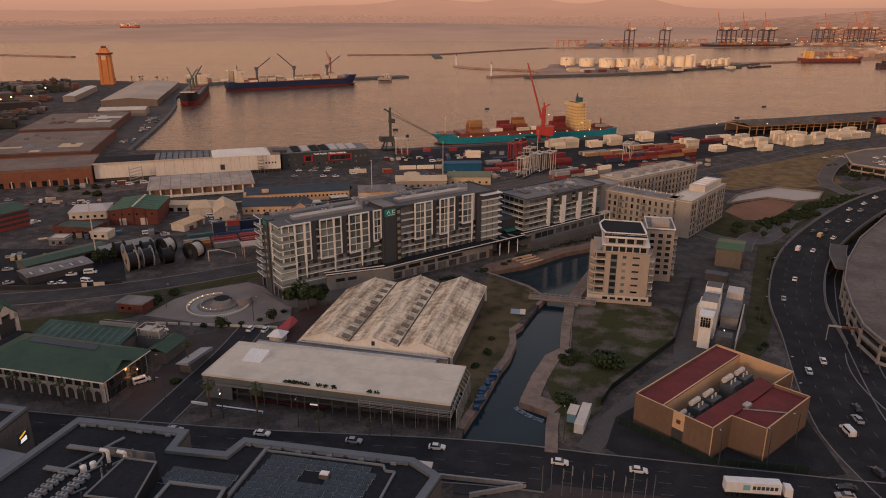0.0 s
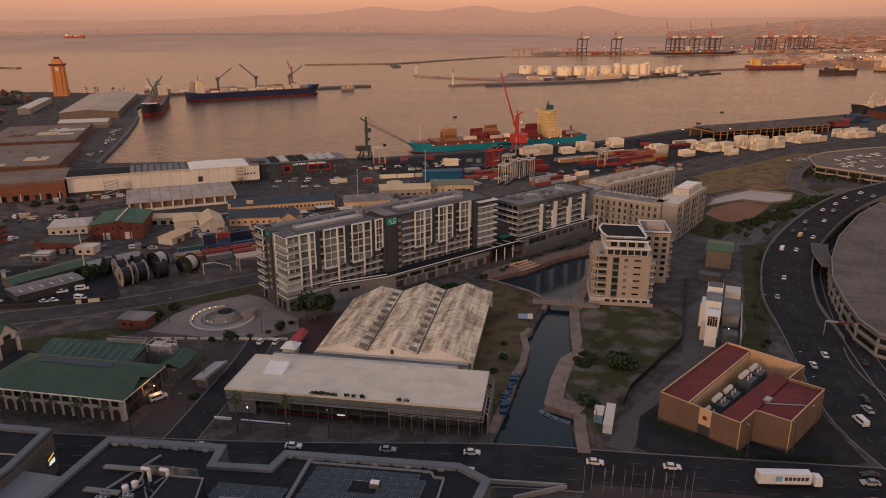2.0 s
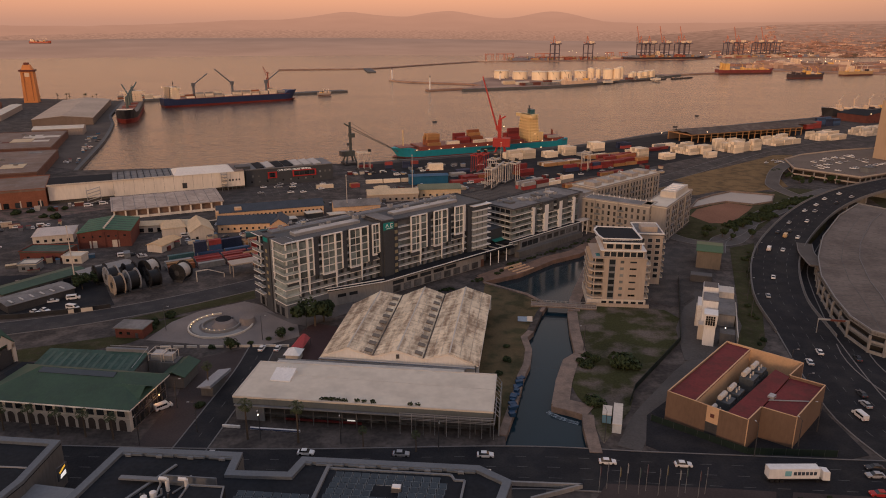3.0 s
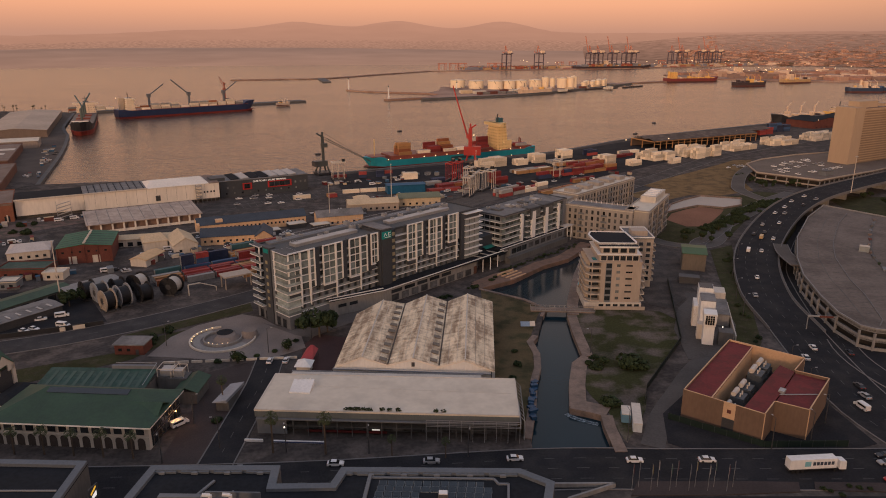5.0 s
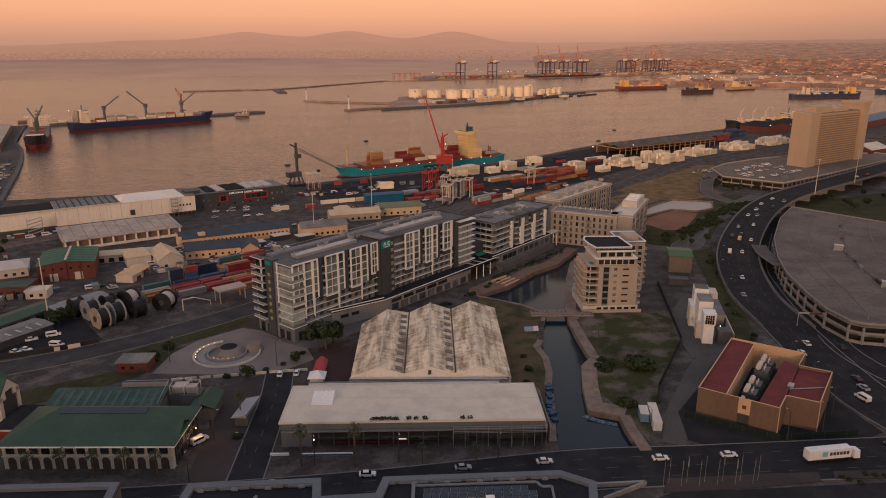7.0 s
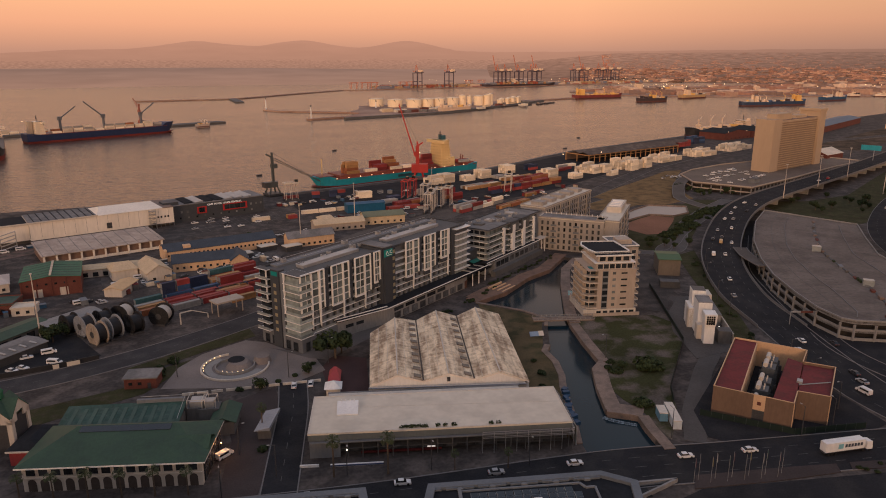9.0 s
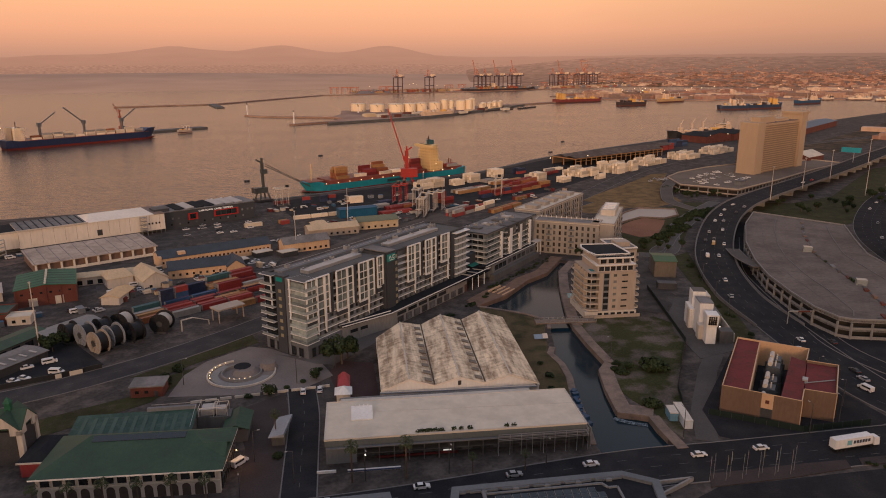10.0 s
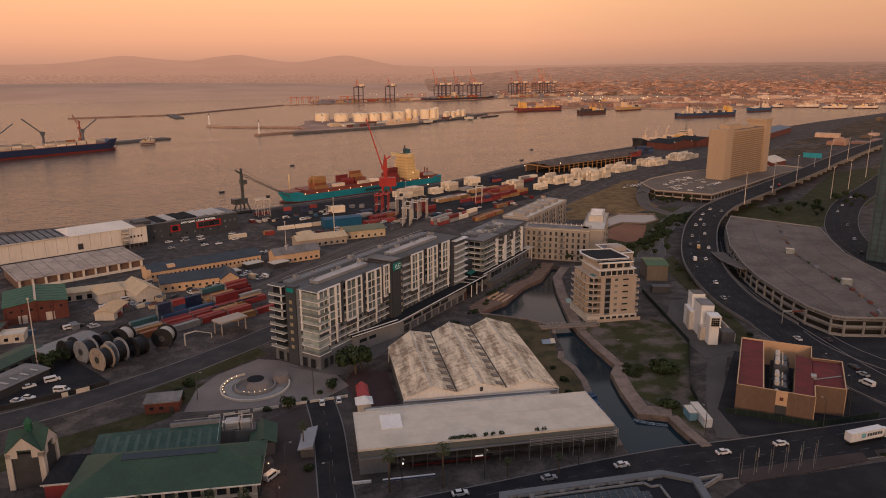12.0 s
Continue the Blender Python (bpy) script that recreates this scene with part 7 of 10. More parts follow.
house("cream offices with brown-grey pitched roof", -58, 411, 11, 28, 10, 5.4, YEL, GREYROOF, 3.2, front=8, name="harbour_office")
house("low store with weathered green roof beside the rail yard", -4, 456, 2, 28, 14, 5.2, KHAKIROOF, paint((0.17, 0.18, 0.12), 0.85), 2.4, front=6, name="store_building")
house("blue-green sheeted transit shed", -8.3, 496, 5, 28, 9, 6.0, paint((0.015, 0.1, 0.19)), paint((0.012, 0.08, 0.16)), 0.8, name="transit_shed")
for k in range(4):
    house("white sheet parking canopy", -102 + k * 14, 398 + k * 4.6 - (k % 2) * 9, 22, 10, 6, 2.8, STEEL, PALEROOF, flat_edge=False, name="carport", group="parking canopies")
# left part of the yard: a red-banded depot
dp = house("dark depot with red bands seen beside the road", -246, 322, 62, 40, 22, 9, paint((0.3, 0.06, 0.05)), GREENROOF, 2.4, name="depot")
for k in range(3):
    part("band", MB().box(0, -0.2, 2 + 2.6 * k, 40, 0.02, 3.2 + 2.6 * k), CHARCOAL, dp)

# ---- cable reels ----
REELBLACK = mat("black_cable", (0.02, 0.02, 0.022), 0.6, 0.3, 0.5, 3)
def reel(x, y, rz, r, w, core, flange):
    r, w = r * 0.88, w * 0.88
    t = thing("cable_reel", "huge steel cable reel standing on the yard", "cable reel", x, y, r, rz, "cable reels")
    def disc(y0, y1, rr, n=28):
        mb = MB()
        i = len(mb.v)
        for yy in (y0, y1):
            mb.v += [(rr * math.cos(2 * math.pi * k / n), yy, rr * math.sin(2 * math.pi * k / n)) for k in range(n)]
        mb.f += [tuple(range(n)), tuple(range(2 * n - 1, n - 1, -1))] + [(k, n + k, n + (k + 1) % n, (k + 1) % n) for k in range(n)]
        return mb
    part("drum", disc(-w / 2, w / 2, r * 0.78), core, t, "wound cable drum")
    for s in (-1, 1):
        fl = part("flange", disc(s * w / 2 - 0.15, s * w / 2 + 0.15, r), flange, t)
        part("hub", disc(s * (w / 2 + 0.2) - 0.1, s * (w / 2 + 0.2) + 0.1, r * 0.3, 16), STEEL, fl)
        sp = MB()
        for k in range(12):
            a = 2 * math.pi * k / 12
            sp.beam((r * 0.28 * math.cos(a), s * (w / 2 + 0.22), r * 0.28 * math.sin(a)), (r * 0.95 * math.cos(a), s * (w / 2 + 0.22), r * 0.95 * math.sin(a)), 0.22)
        part("spoke", sp, flange, fl, "radial flange ribs")
    part("cradle", MB().box(-r * 0.6, -w / 2 - 0.4, -r, r * 0.6, w / 2 + 0.4, -r * 0.82), STEEL, t)
    return t


PALEREEL = paint((0.36, 0.3, 0.24))
GREYREEL = paint((0.25, 0.26, 0.28))
reel(-142.5, 288.5, 128, 5.2, 4.6, REELBLACK, PALEREEL)
reel(-138.0, 293.5, 128, 5.4, 5.0, REELBLACK, GREYREEL)
reel(-148.5, 299.5, 128, 5.2, 5.0, REELBLACK, GREYREEL)
reel(-143.0, 306.0, 128, 4.8, 5.0, REELBLACK, REELBLACK)
reel(-136.0, 311.0, 150, 4.8, 6.0, OFFWHITE, REELBLACK)
reel(-130.5, 297.5, 128, 4.8, 5.0, REELBLACK, REELBLACK)
reel(-120.5, 304.5, 160, 4.8, 6.4, OFFWHITE, REELBLACK)
reel(-155.0, 304.5, 128, 4.8, 5.0, REELBLACK, REELBLACK)

# ---- containers ----
JOIN_SRC = {L: MB().box(0.05, 0.05, 0.05, L - 0.05, 2.39, 2.52).box(0, 0, 0, 0.16, 2.44, 2.6).box(L - 0.16, 0, 0, L, 2.44, 2.6).box(0, 0, 2.48, L, 0.12, 2.6).box(0, 2.32, 2.48, L, 2.44, 2.6) for L in (12.2, 6.1)}


def container_mesh(L):
    mb = MB()
    mb.box(0.06, 0.06, 0.12, L - 0.06, 2.38, 2.5)
    for y in (0, 2.44):
        n = int(L / 0.55)
        for k in range(n):
            x = 0.25 + k * (L - 0.5) / n
            mb.box(x, y - 0.02 if y else y, 0.16, x + 0.28, y + 0.06 if not y else y, 2.46)
    for x in (0, L - 0.16):
        for y in (0, 2.28):
            mb.box(x, y, 0, x + 0.16, y + 0.16, 2.6)
    mb.box(0, 0, 2.5, L, 0.14, 2.6).box(0, 2.3, 2.5, L, 2.44, 2.6).box(0, 0, 0, L, 0.14, 0.14)
    return mb


CONT_COL = {"maroon": (0.2, 0.03, 0.03), "red": (0.28, 0.05, 0.045), "rust": (0.28, 0.1, 0.045), "ochre": (0.36, 0.19, 0.08), "blue": (0.04, 0.08, 0.16), "navy": (0.03, 0.04, 0.08),
            "white": (0.74, 0.62, 0.47), "grey": (0.3, 0.28, 0.26), "teal": (0.05, 0.12, 0.13)}
CONT = {}
for cname, cc in CONT_COL.items():
    for L in (12.2, 6.1):
        me = container_mesh(L).mesh("container")
        me.materials.append(paint(cc, 0.6, 0.2))
        CONT[cname, L] = me
door_me = MB().box(-0.05, 0.18, 0.16, 0.0, 1.2, 2.44).box(-0.05, 1.24, 0.16, 0.0, 2.26, 2.44).mesh("door")
door_me.materials.append(TIN)


JOIN = {}


def container(cname, L, x, y, z, rz, group, doors=False):
    if y > 470 or z > 6:
        mb = JOIN.setdefault(cname, MB())
        c, s = math.cos(radians(rz)), math.sin(radians(rz))
        i = len(mb.v)
        src = JOIN_SRC[L]
        mb.v += [(x + c * px - s * py, y + s * px + c * py, z + pz) for px, py, pz in src.v]
        mb.f += [tuple(i + q for q in f) for f in src.f]
        return None
    t = tagged(new("shipping_container", CONT[cname, L]), f"weathered {cname} corrugated shipping container", "container", group)
    t.matrix_basis = pose(x, y, z, 0, 0, rz)
    if doors:
        part("door", door_me, None, t)
    return t


def block(x, y, rz, nx, ny, hmax, pal, group, seed, L=12.2, fill=0.9, gap=(1.0, 0.5), doors=False, low=1):
    random.seed(seed)
    c, s = math.cos(radians(rz)), math.sin(radians(rz))
    for i in range(nx):
        for j in range(ny):
            if random.random() > fill:
                continue
            for k in range(random.randint(low, hmax)):
                u, v = i * (L + gap[0]), j * (2.44 + gap[1])
                container(random.choice(pal), L, x + c * u - s * v, y + s * u + c * v, 2.6 * k, rz, group, doors)


WARM, COLD = ("maroon", "red", "rust", "ochre", "red"), ("blue", "navy", "teal", "grey")
for k, (x, y, n, h) in enumerate(((-128, 313, 4, 1), (-131, 320, 5, 1), (-132, 329, 5, 2), (-124, 340, 4, 2), (-112, 352, 3, 2))):
    block(x, y, 26.5, n, 2, h, WARM + (("blue", "navy", "teal", "grey") if k > 1 else ("ochre", "grey")), "containers beside the rail yard", 20 + k, fill=0.85, doors=True)
block(-98, 334, 26.5, 2, 2, 2, ("blue", "navy", "maroon", "ochre"), "containers beside the rail yard", 31, doors=True)
block(-92, 322, 26.5, 2, 1, 1, ("ochre", "red"), "containers beside the rail yard", 32, doors=True)
block(-122, 336, 27, 2, 1, 3, ("blue", "navy", "red"), "containers beside the rail yard", 33, 6.1, doors=True)
QUAY, YARDBOX, REEFER = "containers on the quay", "stacked containers in the yard", "white refrigerated containers"
for k, (x, y, rz, nx, ny, low, high, pal, group, L) in enumerate((
        (-40, 503, 9, 3, 1, 1, 1, ("white", "grey", "white"), QUAY, 12.2), (-50, 490, 20, 1, 2, 1, 1, ("ochre", "red"), QUAY, 6.1),
        (-74, 486, 14, 1, 2, 1, 1, ("grey", "white"), QUAY, 12.2), (-25, 561, 8, 4, 1, 2, 2, ("navy", "navy", "red"), QUAY, 6.1),
        (-47, 563, 12, 1, 1, 1, 1, ("maroon",), QUAY, 12.2), (9, 549, 5, 1, 2, 2, 2, ("white",), QUAY, 12.2), (31, 535, 20, 1, 2, 1, 2, ("grey", "navy"), QUAY, 12.2),
        (58, 546, 24, 1, 2, 1, 2, ("ochre", "grey"), QUAY, 6.1), (22, 495, 12, 2, 2, 1, 1, ("maroon", "red"), QUAY, 12.2), (33, 509, 26, 2, 3, 1, 1, ("maroon", "rust", "grey"), QUAY, 12.2),
        (25, 522, 20, 1, 2, 1, 1, ("white", "grey"), QUAY, 12.2), (78, 520, 24, 1, 4, 1, 3, ("maroon", "rust", "maroon"), QUAY, 12.2),
        (70, 471, 33, 4, 3, 1, 2, ("red", "grey", "grey", "white", "red"), "stacked containers behind the flats", 12.2), (102, 474, 33, 3, 2, 1, 1, ("rust", "ochre"), "stacked containers behind the flats", 12.2),
        (84, 588, 24, 2, 5, 2, 3, ("white",), REEFER, 12.2), (117, 597, 24, 1, 3, 1, 2, ("white",), REEFER, 12.2), (136, 607, 22, 1, 4, 3, 3, ("white",), REEFER, 12.2), (169, 627, 22, 1, 4, 2, 3, ("white",), REEFER, 12.2),
        (106, 556, 24, 3, 4, 1, 1, ("grey", "white", "grey", "ochre", "maroon"), YARDBOX, 12.2), (150, 602, 24, 1, 3, 1, 2, ("navy", "grey"), YARDBOX, 12.2), (152, 588, 24, 3, 3, 1, 1, ("grey", "ochre", "white"), YARDBOX, 12.2),
        (118, 533, 24, 4, 3, 1, 2, ("ochre", "maroon", "navy", "red"), YARDBOX, 12.2), (150, 546, 24, 4, 4, 1, 2, ("maroon", "red", "ochre", "maroon"), YARDBOX, 12.2), (140, 514, 26, 2, 2, 1, 1, ("ochre", "maroon"), YARDBOX, 12.2),
        (160, 569, 24, 3, 4, 1, 2, ("maroon", "rust", "grey", "red"), YARDBOX, 12.2), (200, 641, 24, 1, 3, 2, 3, ("navy", "navy", "red"), YARDBOX, 12.2), (222, 624, 24, 2, 2, 1, 1, ("maroon", "red"), YARDBOX, 12.2), (235, 645, 22, 2, 2, 1, 1, ("white", "grey"), YARDBOX, 12.2),
        (198, 591, 26, 1, 6, 2, 3, ("white",), REEFER, 12.2), (217, 578, 26, 1, 3, 1, 2, ("white",), REEFER, 12.2), (250, 597, 26, 2, 9, 2, 3, ("white",), REEFER, 12.2), (258, 584, 26, 1, 2, 1, 2, ("white",), REEFER, 12.2),
        (294, 605, 27, 3, 9, 2, 4, ("white",), REEFER, 12.2), (354, 642, 24, 3, 9, 1, 3, ("white",), REEFER, 12.2), (418, 667, 22, 3, 7, 2, 3, ("white",), REEFER, 12.2), (486, 696, 24, 4, 7, 1, 3, ("white",), REEFER, 12.2),
        (456, 755, 22, 2, 2, 2, 3, ("red",), YARDBOX, 12.2), (482, 774, 20, 3, 2, 3, 4, ("navy", "blue"), YARDBOX, 12.2))):
    block(x, y, rz, nx, ny, high, pal, group, 300 + k, L, 0.88, low=low)
# straddle carriers
def straddle(x, y, rz, m=WHITE):
    t = thing("straddle_carrier", "tall white straddle carrier on slim legs", "straddle carrier", x, y, 0, rz, "straddle carriers")
    for a in (-4, 0, 4):
        for b in (-2.2, 2.2):
            part("leg", MB().beam((a, b, 0), (a, b, 11), 0.34), m, t)
    for b in (-2.2, 2.2):
        part("top_beam", MB().box(-5, b - 0.4, 10.6, 5, b + 0.4, 11.4), m, t)
        part("wheel_beam", MB().box(-5, b - 0.5, 0, 5, b + 0.5, 1.1), STEEL, t)
    part("cab", MB().box(3, -1, 11.4, 5, 1, 13), GLASS, t)
    for a in (-4, 4):
        part("cross_beam", MB().box(a - 0.4, -2.2, 10.7, a + 0.4, 2.2, 11.3), m, t)
    t.scale = (1.15, 1.15, 1.3)
for x, y, r in ((48, 480, 60), (55, 495, 60), (61, 498, 60), (69, 501, 60), (56, 517, 60), (135, 541, 60), (-42, 556, 10)):
    straddle(x, y, r, OFFWHITE)
for x, y, r in ((46, 538, 60), (52, 541, 60)):
    straddle(x, y, r, CRANERED)

# long open shed on the quay
qs = thing("quay_shed", "long open quay shed with dark roof and tan steel frame", "building", 280, 667, 0, 18)
QUAYROOF = mat("quay_roof", (0.085, 0.062, 0.05), 0.8, 0.25, 0.05, 0.8, second=(0.13, 0.1, 0.08))
part("roof", MB().gable(0, 0, 152, 16, 8.5, 2.2, 0.6, 0.25, "x"), QUAYROOF, qs)
part("roof", MB().gable(4, 18, 196, 34, 8.5, 2.2, 0.6, 0.25, "x"), QUAYROOF, qs)
TANSTEEL = paint((0.4, 0.22, 0.1))
for k in range(19):
    x = k * 8.4
    part("column", MB().box(x, -0.3, 0, x + 0.7, 0.4, 8.5), TANSTEEL, qs)
    if k < 18:
        part("brace", MB().beam((x, 0, 5.2), (x + 8.4, 0, 5.2), 0.4), TANSTEEL, qs)
part("beam", MB().box(0, -0.4, 7.8, 152, 0.4, 8.6), TANSTEEL, qs)
part("end_frame", MB().box(-0.4, 0, 7.4, 0.4, 34, 8.4).box(-0.4, 16.6, 0, 0.4, 17.4, 8).box(-0.4, 33, 0, 0.4, 34, 8), TANSTEEL, qs)
part("back_wall", MB().box(0, 33.6, 0, 196, 34, 8), paint((0.14, 0.1, 0.08)), qs)
for k in range(9):
    part("roof_light", MB().hexa([(40 + k * 12, 3, 9.2), (44 + k * 12, 3, 9.2), (44 + k * 12, 5, 9.6), (40 + k * 12, 5, 9.6)], [(40 + k * 12, 3, 9.4), (44 + k * 12, 3, 9.4), (44 + k * 12, 5, 9.8), (40 + k * 12, 5, 9.8)]), OFFWHITE, qs)

# ---- right side: white works, green shed, car deck ----
wk = thing("concrete_works", "white concrete silo works with box towers", "building", 80.7, 217, 0, -26)
part("tower", MB().box(0.4, 0.4, 0, 4.2, 4.6, 8), WHITE, wk, "white box tower with a dark grid opening")
part("tower_head", MB().hexa([(0.2, 0, 7.6), (4.4, 0, 7.6), (4.4, 5, 7.6), (0.2, 5, 7.6)], [(0, -0.6, 12.4), (4.6, -0.6, 12.4), (4.6, 5, 12.4), (0, 5, 12.4)]), WHITE, wk)
for a in range(4):
    for b in range(4):
        part("grid_opening", MB().hexa([(0.75 + a * 0.8, -0.55 + 0.0, 8.3 + b * 0.9), (1.4 + a * 0.8, -0.55, 8.3 + b * 0.9), (1.4 + a * 0.8, 0.2, 8.3 + b * 0.9), (0.75 + a * 0.8, 0.2, 8.3 + b * 0.9)],
                                       [(0.75 + a * 0.8, -0.66, 9.05 + b * 0.9), (1.4 + a * 0.8, -0.66, 9.05 + b * 0.9), (1.4 + a * 0.8, 0.2, 9.05 + b * 0.9), (0.75 + a * 0.8, 0.2, 9.05 + b * 0.9)]), BLACK, wk)
part("tower", MB().box(-0.6, 9.0, 0, 4.6, 17.5, 13.8), WHITE, wk, "plain white block")
part("tower_cap", MB().box(-0.7, 9.2, 13.8, 4.7, 17.6, 14.1), GREYROOF, wk)
part("tower", MB().box(-0.8, 21.5, 0, 4.6, 27.5, 14.8), WHITE, wk)
part("tower_cap", MB().box(-0.6, 21.7, 14.8, 4.4, 27.3, 15.0), STEEL, wk)
part("link_block", MB().box(-1.4, 5, 0, 3.6, 9, 6).box(-2.6, 17.5, 0, 3.6, 21.5, 8), OFFWHITE, wk)
part("link_block", MB().box(-2.2, 17.5, 0, -0.6, 27, 8.6), WHITE, wk)
part("low_block", MB().box(5.6, 21, 0, 11.4, 47, 4.6), CONCRETE, wk, "low pale block behind the towers")
part("low_roof", MB().box(5.4, 20.8, 4.6, 11.6, 47.2, 4.9), GREYROOF, wk)
part("roof_house", MB().box(5.6, 39, 4.9, 11.2, 46.6, 7.4), OFFWHITE, wk)
part("yard_wall", wall_run([(12.4, 4), (12.4, 40)], 0, 3.4, 0.4), OFFWHITE, wk, "long white side wall")
part("gate_block", MB().box(6.0, 1.4, 0, 11.0, 6.2, 5.2), DARKCONC, wk)
part("conveyor", MB().beam((2, 4, 6), (2, 12, 11), 1.0), GREYCLAD, wk)
patch("works_yard", [(70, 206), (88, 208), (104, 232), (116, 268), (104, 266), (90, 252), (78, 232)], mat("works_concrete", (0.085, 0.077, 0.072), 0.9, 0.25, 0.08, 1.2), "dusty concrete works yard", 0.11, "yard")
gsh = house("square store with flat green roof", 116.6, 299.6, -26, 10.8, 16, 8.4, paint((0.15, 0.125, 0.1)), paint((0.04, 0.1, 0.04)), 0.9, name="store_building")
solid("shipping_box", MB().cbox(111, 282, 0, 9, 5, 3.2, -26), STEEL, "dark flat-roofed yard hut", "hut")
DECK = [(255, 382), (225, 356), (190, 317), (167, 285), (153, 261), (143, 237), (137, 219), (136, 206), (139, 202), (153, 195), (178, 186), (212, 232), (232, 274), (254, 301), (279, 330)]
dk = thing("parking_deck", "large curved multi-level concrete car deck", "building")
part("deck", sheet(DECK, 7.2, 8.0), mat("deck_concrete", (0.165, 0.137, 0.12), 0.9, 0.22, 0.03, 0.7, second=(0.128, 0.106, 0.093), spec=0.15), dk, "worn brown-grey top deck")
part("lower_deck", sheet(DECK, 3.4, 4.0), DARKCONC, dk)
part("edge_wall", parapet(DECK, 6.9, 8.7, 0.4), CONCRETE, dk, "pale deck edge wall")
part("lower_edge", parapet(DECK, 3.3, 4.9, 0.4), CONCRETE, dk)
part("base_wall", parapet(DECK, 0, 1.2, 0.4), CONCRETE, dk)
# solid near-black core stands for the shade between the deck levels
part("inner_wall", sheet([tuple(Vector((196, 272)).lerp(Vector(p), 0.955)) for p in DECK], 0, 7.2), paint((0.03, 0.028, 0.027)), dk, "near-black infill painted as the shade inside the parking levels")
for a, b in zip(DECK, DECK[1:] + DECK[:1]):
    a, b = Vector(a), Vector(b)
    n = max(1, int((b - a).length / 7))
    for k in range(n):
        p = a.lerp(b, k / n)
        part("column", MB().cbox(p.x, p.y, 0, 0.7, 0.7, 6.6), CONCRETE, dk)
EDGE_L, EDGE_R = [Vector(p) for p in DECK[:8]], [Vector(DECK[k]) for k in (14, 13, 12, 12, 11, 11, 10, 9)]
def on_deck(u, v):
    """A point of the top deck: u along its curve, v from its inner to its outer edge."""
    k = min(6, int(u * 7))
    f = u * 7 - k
    return EDGE_L[k].lerp(EDGE_L[k + 1], f).lerp(EDGE_R[k].lerp(EDGE_R[k + 1], f), v)


for v0, v1 in ((0.05, 0.12), (0.2, 0.27), (0.33, 0.4), (0.47, 0.54), (0.6, 0.67), (0.86, 0.93)):
    for k in range(28):
        p, q = on_deck(0.04 + 0.92 * k / 28, v0), on_deck(0.04 + 0.92 * k / 28, v1)
        part("bay_line", MB().beam((*p, 8.03), (*q, 8.03), 0.16, 0.03), ROADLINE, dk)
for v in (0.28, 0.56, 0.8):
    for k in range(28):
        p, q = on_deck(0.04 + 0.92 * k / 28, v), on_deck(0.04 + 0.92 * (k + 0.94) / 28, v)
        part("deck_kerb", MB().beam((*p, 8.15), (*q, 8.15), 0.9 if v == 0.56 else 0.4, 0.3), DARKCONC if v == 0.56 else KERB, dk)
for k in range(1, 29):
    part("lane_line", MB().beam((*on_deck(k / 30, 0.16), 8.03), (*on_deck((k + 0.9) / 30, 0.16), 8.03), 0.2, 0.05), ROADLINE, dk)
random.seed(61)
for k in range(26):
    p = on_deck(0.05 + 0.9 * k / 26, 0.55 + random.uniform(-0.006, 0.006))
    part("deck_planter", MB().cbox(p.x, p.y, 8.0, random.uniform(1.5, 5), random.uniform(0.8, 1.8), random.uniform(0.4, 1.3), 55), random.choice((DARKCONC, LEAF, BROWNROOF, GREYCLAD, BRICK)), dk)
for u, v in ((0.34, 0.5), (0.7, 0.56)):
    p = on_deck(u, v)
    part("lift_house", MB().cbox(p.x, p.y, 8.0, 3.4, 4.4, 2.8, 50), BALUSTRADE, dk, "small glazed lift house")
# civic tower
CIV = thing("office_tower", "tall tan slab tower with horizontal sun fins", "building", 384, 522.5, 0, 20.5)
CIV.scale = (1.04, 0.8, 0.97)
part("body", MB().box(0.6, 0.6, 4, 80, 20, 54), CIVIC, CIV)
part("end_wall", MB().box(-0.6, -0.8, 4, 13, 21, 55.5), CIVIC, CIV, "blank tan end wall")
part("end_tower", MB().box(80, -3, 0, 91, 22, 62), CIVIC, CIV, "taller tan stair tower")
part("cap", MB().box(79, -4, 60, 92, 23, 62.4), CIVIC, CIV)
for k in range(23):
    part("sun_fin", MB().box(13, -0.6, 6 + k * 2.1, 80, 0.9, 6.7 + k * 2.1), CIVIC, CIV)
part("window_band", MB().box(13, 0.3, 6, 80, 0.62, 53), paint((0.27, 0.185, 0.115), 0.5), CIV, "shaded window bands")
part("roof_house", MB().box(10, 4, 54, 36, 16, 60).box(46, 5, 54, 66, 15, 57), CIVIC, CIV)
part("roof", MB().box(13, 0.6, 54, 80, 20, 54.5), BROWNROOF, CIV)
cpd = thing("parking_podium", "low parking podium at the foot of the tan tower", "building")
POD = [(285, 499), (313, 461), (349, 476), (383, 490), (427, 511), (471, 531), (527, 551), (518, 580), (446, 590), (375, 576), (327, 557), (300, 537)]
part("deck", sheet(POD, 5.8, 6.6), mat("parking_deck", (0.15, 0.118, 0.095), 0.9, 0.2, 0.05, 1.0), cpd, "worn tan parking deck")
part("edge_wall", parapet(POD, 6.6, 7.6, 0.5), CREAM, cpd, "cream deck edge wall")
# inset dark block paints the shade under the podium deck
part("lower_wall", sheet([tuple(Vector((400, 530)).lerp(Vector(p), 0.95)) for p in POD], 0, 5.8), paint((0.035, 0.03, 0.028)), cpd, "dark infill painted as the shade of the open parking level")
part("lower_edge", parapet(POD, 2.2, 3.2, 0.4), CREAM, cpd)
